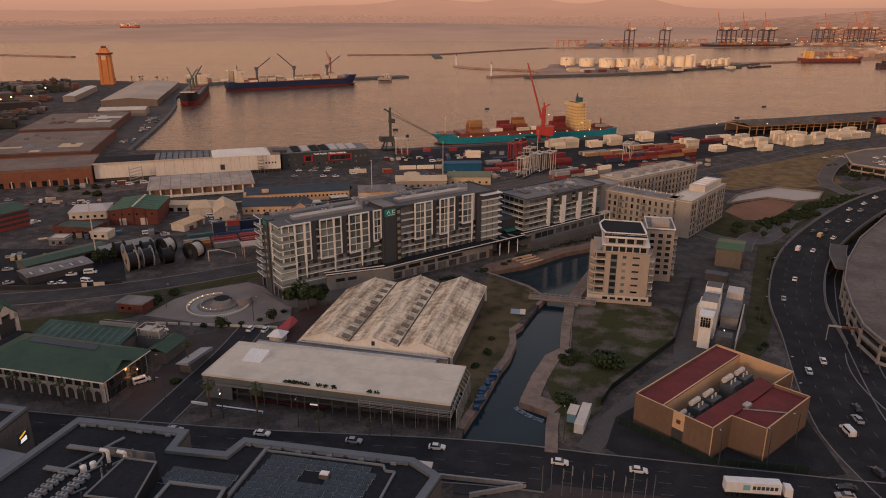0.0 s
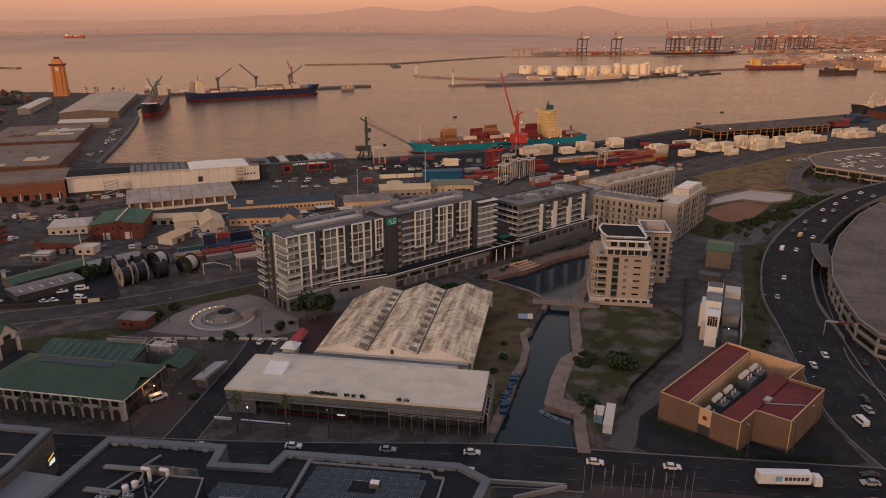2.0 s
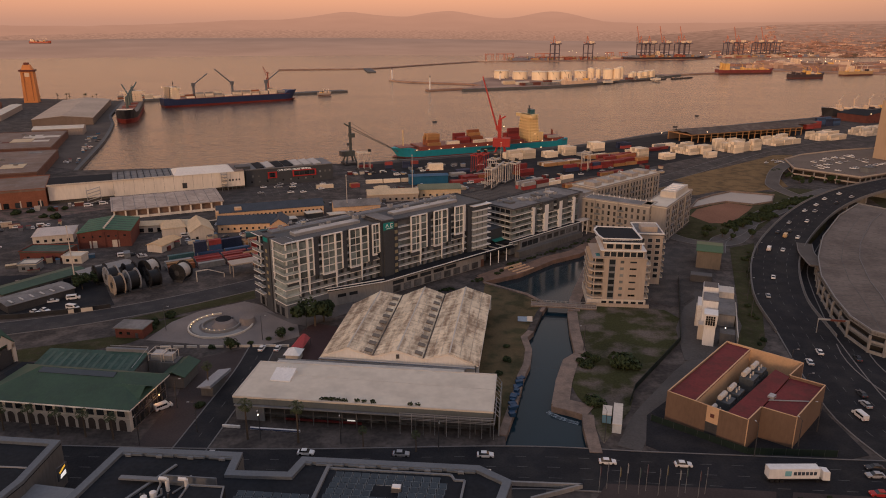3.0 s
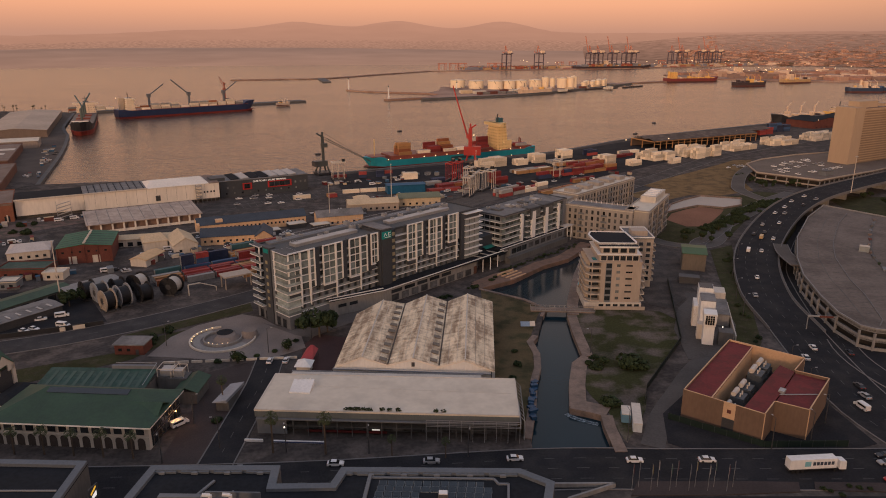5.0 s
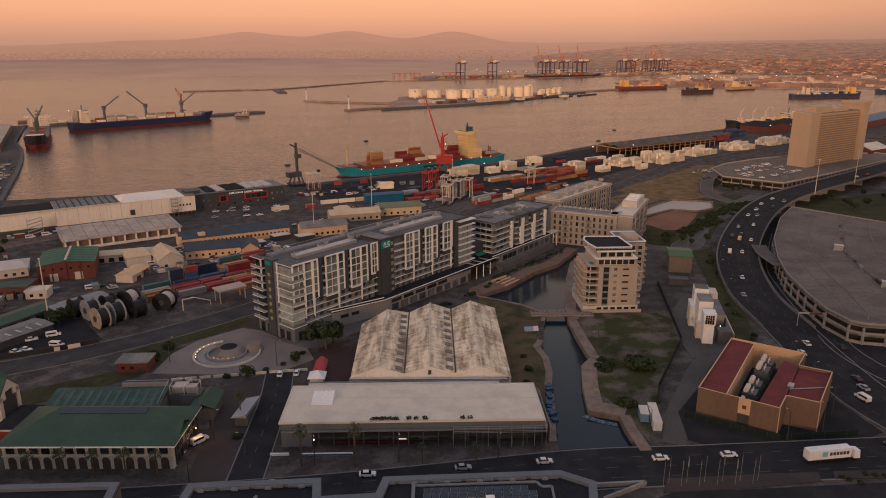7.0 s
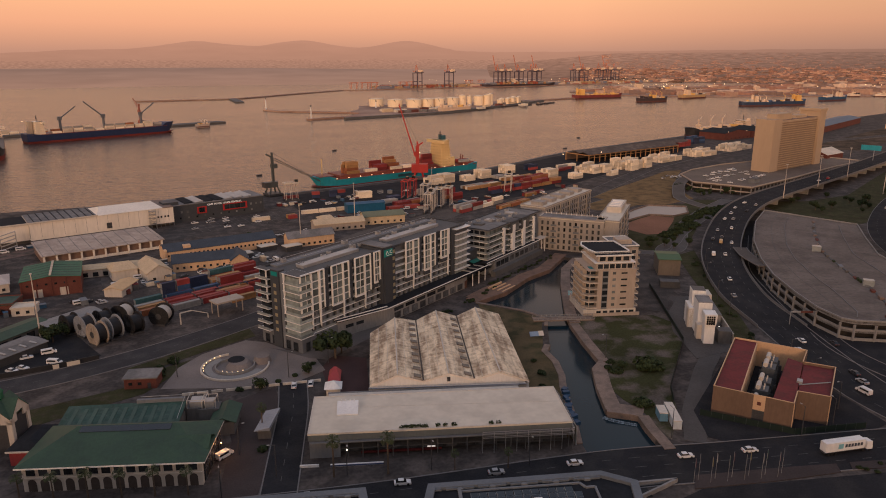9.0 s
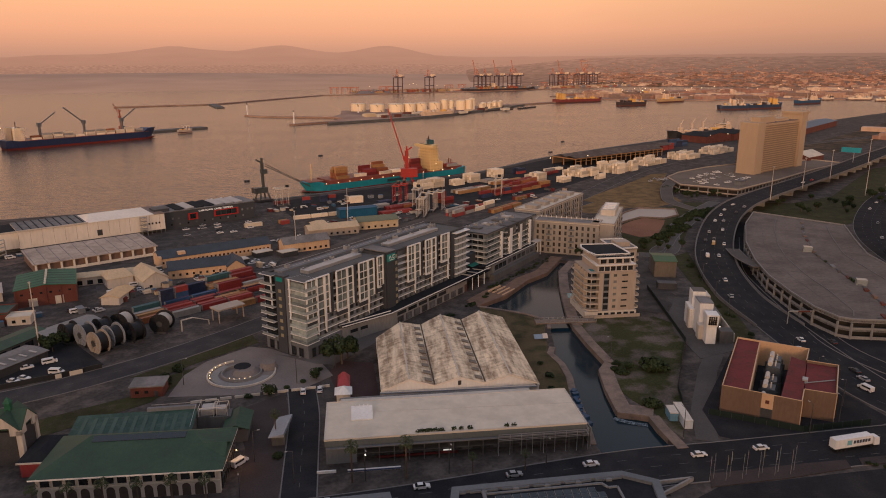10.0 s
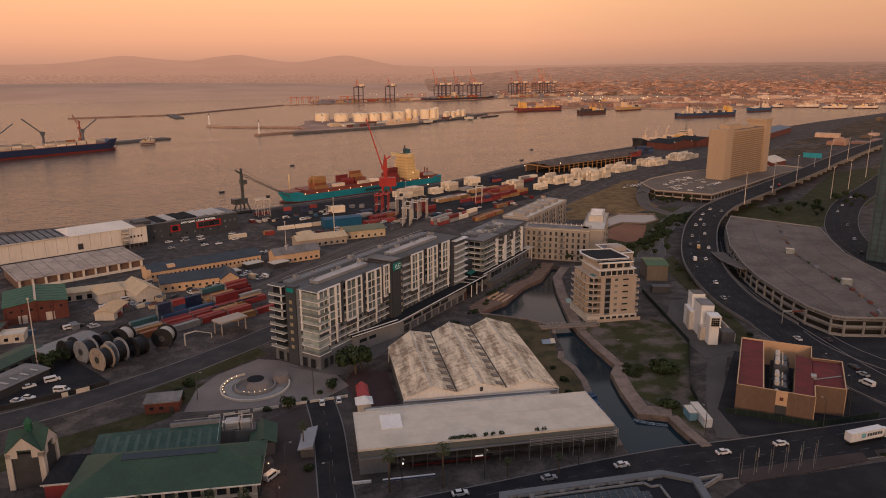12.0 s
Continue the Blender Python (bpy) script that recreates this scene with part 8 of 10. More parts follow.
for a, b in zip(POD[:5], POD[1:6]):
    for k in range(6):
        p = Vector(a).lerp(Vector(b), k / 6)
        part("column", MB().cbox(p.x, p.y + 0.6, 0, 0.7, 0.7, 5.8, 20), CONCRETE, cpd)
part("stair_house", MB().cbox(333, 482, 6.6, 9, 6, 3.4, 22), GREYCLAD, cpd, "grey stair house")
part("stair_roof", MB().cbox(333, 482, 10.0, 10, 7, 0.4, 22), DARKCONC, cpd)
# glass tower at the city's edge
gt = thing("glass_tower", "dark blue-grey glass office tower", "building", 270, 256, 0, 20)
part("body", MB().box(0, 0, 0, 28, 28, 78), mat("blue_glass", (0.07, 0.11, 0.12), 0.2, 0.2, 0.1, 0.5, spec=0.6), gt)
for k in range(24):
    part("floor_band", MB().box(-0.2, -0.2, 3 + k * 3.2, 28.2, 28.2, 3.3 + k * 3.2), CHARCOAL, gt)
for k in range(8):
    part("mullion", MB().box(-0.3, k * 3.8, 0, -0.1, k * 3.8 + 0.35, 78).box(k * 3.8, -0.3, 0, k * 3.8 + 0.35, -0.1, 78), CHARCOAL, gt)
# dock warehouses beyond the tower
house("long blue-roofed dock warehouse", 700, 800, 30, 300, 36, 9, BRICK, paint((0.05, 0.1, 0.16)), 3, name="dock_warehouse")
house("brick dock shed with dark gables", 560, 800, 18, 60, 40, 9, BRICK, DARKROOF, 4, "y", name="dock_warehouse", front=6)
house("brick dock shed with dark gables", 622, 818, 18, 60, 40, 9, BRICK, DARKROOF, 4, "y", name="dock_warehouse", front=6)
house("low shed with curved pale roof", 508, 578, 20, 36, 26, 10, BRICK, PALEROOF, 5, name="market_shed")

# ---- ships ----
def hull(L, B, deck, fore, bow=0.16, stern=0.05, z0=-2.4, z1=None, n=24, flare=0.0):
    """A ship's hull with its bow at x = 0, as a closed solid from z0 to z1 (default: the deck line with a raised forecastle)."""
    mb = MB()
    rows = []
    for k in range(n + 1):
        u = k / n
        x = L * u
        if u < bow:
            w = B / 2 * math.sin(math.pi / 2 * u / bow) ** 0.7
        elif u > 1 - stern:
            w = B / 2 * (0.78 + 0.22 * (1 - u) / stern)
        else:
            w = B / 2
        top = z1 if z1 is not None else (fore if u < 0.1 else deck + (1.5 if u > 0.93 else 0))
        rake = (L * 0.035) * max(0, 1 - u / 0.1)
        rows.append([(x + rake, -w * 0.92, z0), (x - 0, -w, top), (x - 0, w, top), (x + rake, w * 0.92, z0)])
    i = len(mb.v)
    for r in rows:
        mb.v += r
    for k in range(n):
        a, b = i + 4 * k, i + 4 * (k + 1)
        for j in range(4):
            mb.f.append((a + j, a + (j + 1) % 4, b + (j + 1) % 4, b + j))
    mb.f += [(i, i + 3, i + 2, i + 1), (i + 4 * n, i + 4 * n + 1, i + 4 * n + 2, i + 4 * n + 3)]
    return mb


def deckhouse(t, x, w, lx, z0, floors, m, funnel=None):
    for k in range(floors):
        s = 1 - 0.03 * k
        h = part("deckhouse", MB().box(x - lx / 2 * s, -w / 2 * s, z0 + 2.8 * k, x + lx / 2 * s, w / 2 * s, z0 + 2.8 * (k + 1) - 0.2), m, t)
        part("deck_edge", MB().box(x - lx / 2 * s - 0.8, -w / 2 * s - 0.8, z0 + 2.8 * (k + 1) - 0.25, x + lx / 2 * s + 0.8, w / 2 * s + 0.8, z0 + 2.8 * (k + 1)), m, t)
        n = max(3, int(w / 3.2))
        pm = pane_mesh(0.8, 0.7, GLASS)
        for j in range(n):
            part("window", pm, None, t, m=pose(x - lx / 2 * s, -w / 2 * s + (j + 0.5) * w * s / n, z0 + 2.8 * k + 1.0, 0, 0, -90))
        pm2 = pane_mesh(0.8, 0.7, GLASS)
        for j in range(max(2, int(lx / 3.5))):
            part("window", pm2, None, t, m=pose(x - lx / 2 * s + (j + 0.5) * lx * s / max(2, int(lx / 3.5)), -w / 2 * s, z0 + 2.8 * k + 1.0))
    zt = z0 + 2.8 * floors
    part("bridge_wing", MB().box(x - lx / 2, -w / 2 - 4, zt - 2.8, x - lx / 2 + 4, w / 2 + 4, zt), m, t)
    part("mast", MB().beam((x, 0, zt), (x, 0, zt + 8), 0.8).beam((x, -3, zt + 5), (x, 3, zt + 5), 0.5), STEEL, t)
    if funnel:
        part("funnel", MB().box(x + lx / 2 + 1, -3, z0, x + lx / 2 + 7, 3, zt + 1), funnel, t)
    return zt


RUST = paint((0.2, 0.06, 0.045))
s1 = thing("container_ship", "teal-hulled container ship with cream bridge at the quay", "ship", -19, 623.5, 0, 19.9)
part("hull", hull(183, 28, 4.4, 7.0, z0=-1.2), TEAL, s1, "teal painted hull")
part("boot_topping", hull(182, 27.4, 0.2, 0.2, z0=-2.6, z1=-1.2), BOOTRED, s1, "red lower hull")
part("deck", MB().box(18, -13.3, 4.4, 179, 13.3, 4.9), RUST, s1, "rust-red deck")
part("forecastle", MB().box(6, -8, 7.0, 20, 8, 7.5), RUST, s1)
part("hatch_coaming", MB().box(24, -12, 4.9, 132, 12, 7.6), RUST, s1)
part("foremast", MB().beam((12, 0, 7.5), (12, 0, 22), 0.7), SHIPCREAM, s1)
_top = deckhouse(s1, 144, 21, 12, 4.9, 9, SHIPCREAM)
part("funnel", MB().box(144, -3, _top, 148.5, 3, _top + 4.2), paint((0.03, 0.09, 0.11)), s1, "dark teal funnel")
part("engine_casing", MB().box(150.5, -8, 4.9, 156, 8, 13), SHIPCREAM, s1)
part("mark", MB().box(84, -14.12, 0.6, 106, -13.95, 3.0), paint((0.02, 0.06, 0.08)), s1, "dark lettering band on the hull")
part("stern_gear", MB().box(164, -11.5, 4.9, 178, 11.5, 7.2).beam((168, -6, 7), (168, -6, 14), 0.8).beam((175, 6, 7), (175, 6, 13), 0.8), RUST, s1)
for k in range(14):
    solid("deck_lamp", MB().cbox(0, 0, 0, 0.5, 0.5, 0.5), LAMP_WARM, "small warm deck lamp on the ship", "lamp", *(pose(-19, 623.5, 0, 0, 0, 19.9) @ Vector((20 + k * 12, -12.6, 4.9))), group="ship lamps")
_m = pose(-19, 623.5, 0, 0, 0, 19.9)
random.seed(70)
for i, (u, n, hh, pal) in enumerate(((32, 5, 4, ("ochre", "rust", "ochre", "rust")), (52, 2, 1, ("white", "grey")), (64, 5, 3, ("maroon", "rust", "red")), (78, 6, 4, ("rust", "ochre", "maroon", "white")), (92, 2, 1, ("white",)), (118, 5, 4, ("maroon", "red")), (160, 3, 1, ("maroon", "red", "grey")))):
    for j in range(n):
        for k in range(random.randint(1, hh)):
            p = _m @ Vector((u, -11.5 + j * 2.6 + (i % 3) * 2, 7.6 + 2.6 * k if u < 140 else 7.2 + 2.6 * k))
            container(random.choice(pal), 12.2, p.x, p.y, p.z, 19.9, "containers on the ship")

s2 = thing("cargo_ship", "dark blue cargo ship with white bridge and deck cranes", "ship", -160, 1195, 0, 211.8)
part("hull", hull(216, 28, 9, 14, z0=0.6), NAVY, s2, "dark blue hull")
part("boot_topping", hull(215, 27.4, 2, 2, z0=-2.6, z1=0.6), BOOTRED, s2, "red lower hull")
part("deck", MB().box(18, -13, 9, 210, 13, 9.4), RUST, s2)
deckhouse(s2, 198, 20, 12, 9.4, 6, paint((0.82, 0.7, 0.54)), paint((0.5, 0.4, 0.3)))
for u in (52, 108, 168):
    part("crane_post", MB().cyl(u, 0, 9, 30, 1.8, 10), paint((0.12, 0.13, 0.15)), s2, "grey deck crane")
    part("crane_jib", MB().beam((u, 0, 28), (u + (-22 if u != 108 else 26), 2, 44 if u != 108 else 50), 1.4), paint((0.12, 0.13, 0.15)), s2)
    part("crane_cab", MB().box(u - 2.4, -2.4, 26, u + 2.4, 2.4, 31), paint((0.12, 0.13, 0.15)), s2)
_m = pose(-160, 1195, 0, 0, 0, 211.8)
random.seed(71)
for i in range(11):
    for j in range(3):
        for k in range(random.randint(1, 3)):
            p = _m @ Vector((24 + i * 14.6, 6 - j * 2.6, 9.4 + 2.6 * k))
            container(random.choice(("white", "white", "white", "white", "grey", "rust")), 12.2, p.x, p.y, p.z, 211.8, "containers on the cargo ship")
s3 = thing("bulk_carrier", "black-hulled bulk carrier moored with its bow towards the city", "ship", -332, 884, 0, 104)
part("hull", hull(190, 27, 10, 14, 0.2, z0=3.2), paint((0.03, 0.03, 0.035)), s3, "black hull")
part("boot_topping", hull(189, 26.4, 3, 3, 0.2, z0=-2.6, z1=3.2), BOOTRED, s3, "red lower hull")
part("deck", MB().box(22, -12.5, 10, 186, 12.5, 10.4), STEEL, s3)
deckhouse(s3, 168, 24, 12, 10.4, 5, paint((0.75, 0.62, 0.48)), STEEL)
part("bow_rail", MB().box(8, -9, 14, 9, 9, 15.2), WHITE, s3)
for u in (50, 90, 130):
    part("crane_post", MB().cyl(u, 0, 10, 26, 1.6, 8), paint((0.1, 0.13, 0.12)), s3)
    part("crane_jib", MB().beam((u, 0, 25), (u + 16, 8 if u == 90 else -8, 38), 1.2), paint((0.1, 0.13, 0.12)), s3)
    part("hatch", MB().box(u - 14, -8, 10.4, u + 8, 8, 12), RUST, s3)


def far_ship(x, y, rz, L, B, hullm, housem, label, house_at=0.82, floors=5, boot=None, cargo=0):
    t = thing("ship", label, "ship", x, y, 0, rz, "ships in the far basin")
    part("hull", hull(L, B, 8, 12, z0=1.0, n=14), hullm, t)
    part("boot_topping", hull(L - 1, B - 0.6, 1, 1, z0=-2.6, z1=1.0, n=14), boot or paint((0.12, 0.05, 0.045)), t)
    lx = min(14, L * 0.12)
    for k in range(floors):
        part("deckhouse", MB().box(L * house_at - lx / 2, -B * 0.4 + k * 0.4, 8 + 2.8 * k, L * house_at + lx / 2 - k * 0.4, B * 0.4 - k * 0.4, 8 + 2.8 * (k + 1) - 0.25), housem, t)
        part("window_band", MB().box(L * house_at - lx / 2 - 0.12, -B * 0.38 + k * 0.4, 9.2 + 2.8 * k, L * house_at - lx / 2, B * 0.38 - k * 0.4, 10.2 + 2.8 * k), GLASS, t)
    part("mast", MB().beam((L * house_at, 0, 8 + 2.8 * floors), (L * house_at, 0, 16 + 2.8 * floors), 0.8), STEEL, t)
    part("funnel", MB().box(L * (house_at + 0.07), -2, 8, L * (house_at + 0.07) + 4, 2, 10 + 2.8 * floors), housem, t)
    for k in range(3):
        part("deck_gear", MB().beam((L * (0.2 + 0.18 * k), 0, 8), (L * (0.2 + 0.18 * k), 0, 22), 1.0).beam((L * (0.2 + 0.18 * k), 0, 20), (L * (0.2 + 0.18 * k) + 10, 3, 26), 0.7), housem, t)
    for k in range(0 if cargo else 9):
        u = L * (0.16 + 0.085 * k) + random.uniform(-2, 2)
        w = random.uniform(3, B * 0.8)
        part("deck_box", MB().cbox(u, random.uniform(-1, 1) * (B - w) * 0.4, 7.5, random.uniform(3, 9), w, random.uniform(2, 7), 0), random.choice((housem, PALEHOUSE, OFFWHITE, ORANGEHOUSE, DARKHULL)), t)
    for k in range(cargo):
        part("cargo_block", MB().box(L * 0.14 + k * 14, -B * 0.42, 8, L * 0.14 + k * 14 + 12.4, B * 0.42, 8 + 2.6 * (2 + k % 3)), paint(random.choice(((0.3, 0.08, 0.05), (0.2, 0.2, 0.22), (0.36, 0.2, 0.1)))), t)
    return t


DARKHULL, ORANGEHOUSE, PALEHOUSE = paint((0.06, 0.045, 0.05)), paint((0.75, 0.45, 0.14)), paint((0.74, 0.56, 0.4))
random.seed(9)
far_ship(1300, 2800, 193, 372, 40, DARKHULL, PALEHOUSE, "long dark container ship under the terminal cranes", 0.62, 8, cargo=20)
far_ship(1044, 1849, 186, 169, 28, paint((0.2, 0.05, 0.05)), ORANGEHOUSE, "dark red freighter with an orange-lit bridge", 0.86, 6)
far_ship(1435, 2131, 199, 235, 32, paint((0.22, 0.05, 0.05)), PALEHOUSE, "dark red tanker at the far quay", 0.9, 7)
far_ship(1051, 1637, 185, 97, 17, DARKHULL, ORANGEHOUSE, "small dark supply vessel with ochre deckhouse", 0.5, 3)
far_ship(1269, 1764, 196.5, 116, 20, paint((0.45, 0.3, 0.16)), PALEHOUSE, "pale supply vessel moored at the basin", 0.74, 5)
far_ship(1172, 1392, 168, 80, 20, paint((0.03, 0.055, 0.11)), PALEHOUSE, "blue research vessel with white upper decks", 0.55, 5)
far_ship(1285, 1405, 180, 116, 20, paint((0.03, 0.055, 0.11)), ORANGEHOUSE, "blue supply vessel with yellow deck gear", 0.25, 5)
far_ship(1549, 1536, 193, 115, 20, paint((0.03, 0.08, 0.16)), PALEHOUSE, "blue offshore vessel in the basin", 0.3, 4)
for x, y, rz, L, label in ((1725, 1653, 180, 42, "small pale vessel at the far quay"), (1820, 1600, 151, 70, "pale yacht-like vessel at the far quay"), (1836, 1515, 151, 74, "white moored vessel at the far quay"), (1909, 1469, 151, 72, "white moored vessel at the far quay")):
    far_ship(x, y, rz, L, 14, paint((0.7, 0.58, 0.46)), PALEHOUSE, label, 0.55, 3).scale = (1, 1, 0.7)
far_ship(545, 868, 15, 150, 24, paint((0.03, 0.03, 0.035)), PALEHOUSE, "black freighter beyond the quay sheds", 0.9, 3)
far_ship(440, 1475, 200, 90, 14, paint((0.6, 0.45, 0.33)), PALEHOUSE, "small white tanker beside the tank island", 0.85, 2)
_tug = far_ship(-106, 1254, 205, 50, 12, paint((0.5, 0.4, 0.33)), paint((0.7, 0.6, 0.5)), "white tug at the end of the jetty", 0.5, 2)
_tug.scale = (0.5, 0.6, 0.45)
_rs = far_ship(-1700, 3980, 180, 110, 18, paint((0.4, 0.1, 0.06)), PALEHOUSE, "small red ship far out in the bay", 0.85, 4)
_rs.location.z = 40

# ---- quay cranes ----
def harbour_crane(x, y, rz, m, label, h, reach, up, f=1.0):
    t = thing("harbour_crane", label, "crane", x, y, 0, rz)
    for a in (-5, 5):
        for b in (-5, 5):
            part("leg", MB().beam((a, b, 0), (a * 0.6, b * 0.6, 7), 1.1), m, t)
    part("carriage", MB().box(-6, -6, 0.6, 6, 6, 2.2), STEEL, t)
    part("slew_deck", MB().box(-9 * f, -4.4 * f, 7, 7 * f, 4.4 * f, 7 + 8 * f), m, t)
    part("tower", MB().beam((1, 0, 9), (1, 0, h), 3.4 * f), m, t)
    part("tower_cab", MB().box(0, -2, h * 0.72, 4.5, 2, h * 0.72 + 3.4), m, t)
    part("tower_head", MB().beam((1, 0, h), (-4, 0, h + 3), 1.2).beam((1, 0, h), (1, 0, h + 4), 1.4), m, t)
    tip = Vector((reach, 0, up))
    jib = MB()
    p0 = Vector((3, 0, h * (0.7 if up > 60 else 0.95)))
    for s in (-1.8, 1.8):
        for z in (-0.9, 0.9):
            jib.beam(p0 + Vector((0, s, z)), tip + Vector((0, s * 0.3, z * 0.3)), 0.8 * f * f)
    for k in range(14):
        a, b = p0.lerp(tip, k / 14), p0.lerp(tip, (k + 1) / 14)
        w = 1.8 * (1 - 0.7 * k / 14)
        jib.beam(a + Vector((0, -w, 0.8)), b + Vector((0, w, 0.8)), 0.25 * f).beam(a + Vector((0, w, -0.8)), b + Vector((0, w, 0.8)), 0.25 * f)
    part("jib", jib, m, t, "lattice jib")
    part("cable", MB().beam((1, 0, h + 4), tip, 0.16).beam(tip, tip + Vector((0, 0, -18)), 0.14), STEEL, t)
    part("counterweight", MB().box(-8, -3, 7.4, -5, 3, 11.5), STEEL, t)
    return t


harbour_crane(80, 622, 165, CRANERED, "tall red mobile harbour crane beside the ship", 31, 17, 68, 0.95)
harbour_crane(-214, 1262, 120, paint((0.3, 0.1, 0.07)), "distant red-brown crane behind the cargo ship", 34, 20, 46, 0.6)
harbour_crane(-54, 583, 22, paint((0.07, 0.08, 0.08)), "dark grey harbour crane with a lowered jib", 31, 44, 7, 0.55)
for k in range(4):
    solid("tug", MB().prism([(0, 0), (5, 0.6), (5, 2.4), (0, 3)], -2, -0.6), STEEL, "small dark workboat on the harbour water", "boat", (40, 320, 395, -60)[k], (870, 800, 905, 700)[k], 0, 20)

# ---- tank island ----
random.seed(14)
TANKS = ((264, 1649, 17, 17), (300, 1612, 17, 17), (338, 1583, 17, 18), (372, 1592, 15, 18), (403, 1603, 15, 18), (442, 1618, 14, 18), (470, 1627, 8, 23), (485, 1619, 5.5, 21), (503, 1603, 11.5, 22), (522, 1598, 8, 24), (533, 1606, 7, 26),
         (560, 1612, 6, 12), (571, 1626, 7, 14), (584, 1622, 5, 13), (594, 1638, 7, 14), (602, 1630, 5, 15), (612, 1648, 7, 16), (622, 1645, 5, 15), (632, 1660, 5, 16), (350, 1650, 14, 15), (420, 1660, 13, 15))
for x, y, r, h in TANKS:
    big = r > 12
    t = thing("storage_tank", "large cream cylindrical oil tank" if big else "smaller cream cylindrical storage tank", "tank", x, y, 1.0, 0, "oil tanks" if big else "small tanks")
    part("shell", MB().cyl(0, 0, 0, h, r, 32 if big else 20), TANKWHITE, t)
    part("roof", MB().cyl(0, 0, h, h + 1.4, r, 32 if big else 20, 1.0), TANKWHITE, t)
    part("rim", MB().cyl(0, 0, h - 0.8, h - 0.2, r + 0.4, 32 if big else 20), OFFWHITE, t)
    if big:
        part("stair", MB().beam((r * 0.4, -r * 0.95, 0), (-r * 0.4, -r * 0.97, h), 0.8), STEEL, t)
random.seed(14)
for k in range(26):
    f = random.random()
    x, y = 230 + 420 * f + random.uniform(-8, 8), 1395 + 175 * f * f + random.uniform(22, 110)
    solid("store_building", MB().cbox(0, 0, 0, random.uniform(8, 30), random.uniform(6, 14), random.uniform(3, 7)), random.choice((PALEROOF, KHAKIROOF, BRICK, GREYROOF, OFFWHITE)), "low shed among the oil tanks", "shed", x, y, 0.9, 22, "tank island sheds")
for x, y, L in ((422, 1468, 34), (470, 1500, 34), (548, 1556, 70), (619, 1590, 30), (691, 1632, 50), (664, 1612, 26)):
    b = thing("barge", "low dark barge moored off the tank island", "boat", x, y, -2.2, 35, "moored barges")
    part("hull", MB().prism([(0, 0), (L, 0), (L + 4, 4), (L, 8), (0, 8)], 0, 3.2), paint((0.05, 0.04, 0.04)), b)
    part("deckhouse", MB().box(L * 0.1, 2, 3.2, L * 0.1 + 5, 6, 5.6), paint((0.3, 0.22, 0.17)), b)
for x, y, h in ((9, 1614, 22), (72, 1334, 22), (250, 1590, 14)):
    t = thing("beacon", "slim white harbour beacon on the mole", "beacon", x, y, 1)
    part("column", MB().cyl(0, 0, 0, h, 1.5, 10, 1.0), WHITE, t)
    part("lantern", MB().cyl(0, 0, h, h + 2.4, 1.4, 10), STEEL, t)
solid("quay_edge", ribbon([(133, 1325), (193, 1351), (307, 1390), (366, 1422), (437, 1473), (522, 1548), (603, 1615), (735, 1738)], -3, 3, -4, 2.2, 40), DARKCONC, "dark quay wall of the tank island", "quay edge", kind="structure")

# ---- container terminal ----
def sts(x, y, rz, m, boom, raised=True):
    t = thing("gantry_crane", "tall ship-to-shore gantry crane", "crane", x, y, 0.8, rz, "terminal cranes")
    t.scale = (1.15, 1.15, 1.25)
    for a in (-14, 14):
        for b in (-9, 9):
            part("leg", MB().beam((a, b, 0), (a, b, 46), 2.4), m, t)
        for z in (20, 45):
            part("cross_beam", MB().beam((a, -9, z), (a, 9, z), 2.0), m, t)
    part("portal", MB().beam((-14, -9, 20), (14, -9, 20), 2.0).beam((-14, 9, 20), (14, 9, 20), 2.0), m, t)
    part("girder", MB().beam((-16, 0, 48), (40, 0, 48), 3.0), m, t)
    part("mast", MB().beam((-12, 0, 48), (-8, 0, 70), 1.8).beam((6, 0, 48), (-8, 0, 70), 1.4), boom, t)
    part("boom", MB().beam((-15, 0, 49), (-34, 0, 98), 2.0) if raised else MB().beam((-16, 0, 48), (-30, 0, 52), 2.0), boom, t, "raised red boom" if raised else "red boom end")
    part("machine_house", MB().box(14, -5, 48, 28, 5, 55), PALEHOUSE, t)


BLUECRANE, REDCRANE = paint((0.1, 0.08, 0.1)), paint((0.5, 0.18, 0.11))
for x, y, up in ((640, 2640, 0), (775, 2668, 0), (1008, 2735, 1), (1045, 2745, 0), (1111, 2762, 1), (1206, 2790, 1), (1180, 2782, 0), (1455, 2925, 0), (1510, 2940, 1), (1600, 2960, 0), (1650, 2975, 1), (1700, 2990, 0)):
    sts(x, y, 285, BLUECRANE, REDCRANE, up)
def rmg(x, y, rz):
    t = thing("yard_crane", "red rail-mounted yard crane", "crane", x, y, 0.8, rz, "yard cranes")
    for a in (-13, 13):
        for b in (-6, 6):
            part("leg", MB().beam((a, b, 0), (a, b, 22), 1.5), REDCRANE, t)
    part("girder", MB().beam((-16, -6, 23), (16, -6, 23), 2.2).beam((-16, 6, 23), (16, 6, 23), 2.2), REDCRANE, t)
for x, y in ((395, 2640), (440, 2655), (475, 2660), (590, 2670), (620, 2680), (900, 2790), (960, 2800), (1420, 2950), (1500, 2960)):
    rmg(x, y, 15)
random.seed(21)
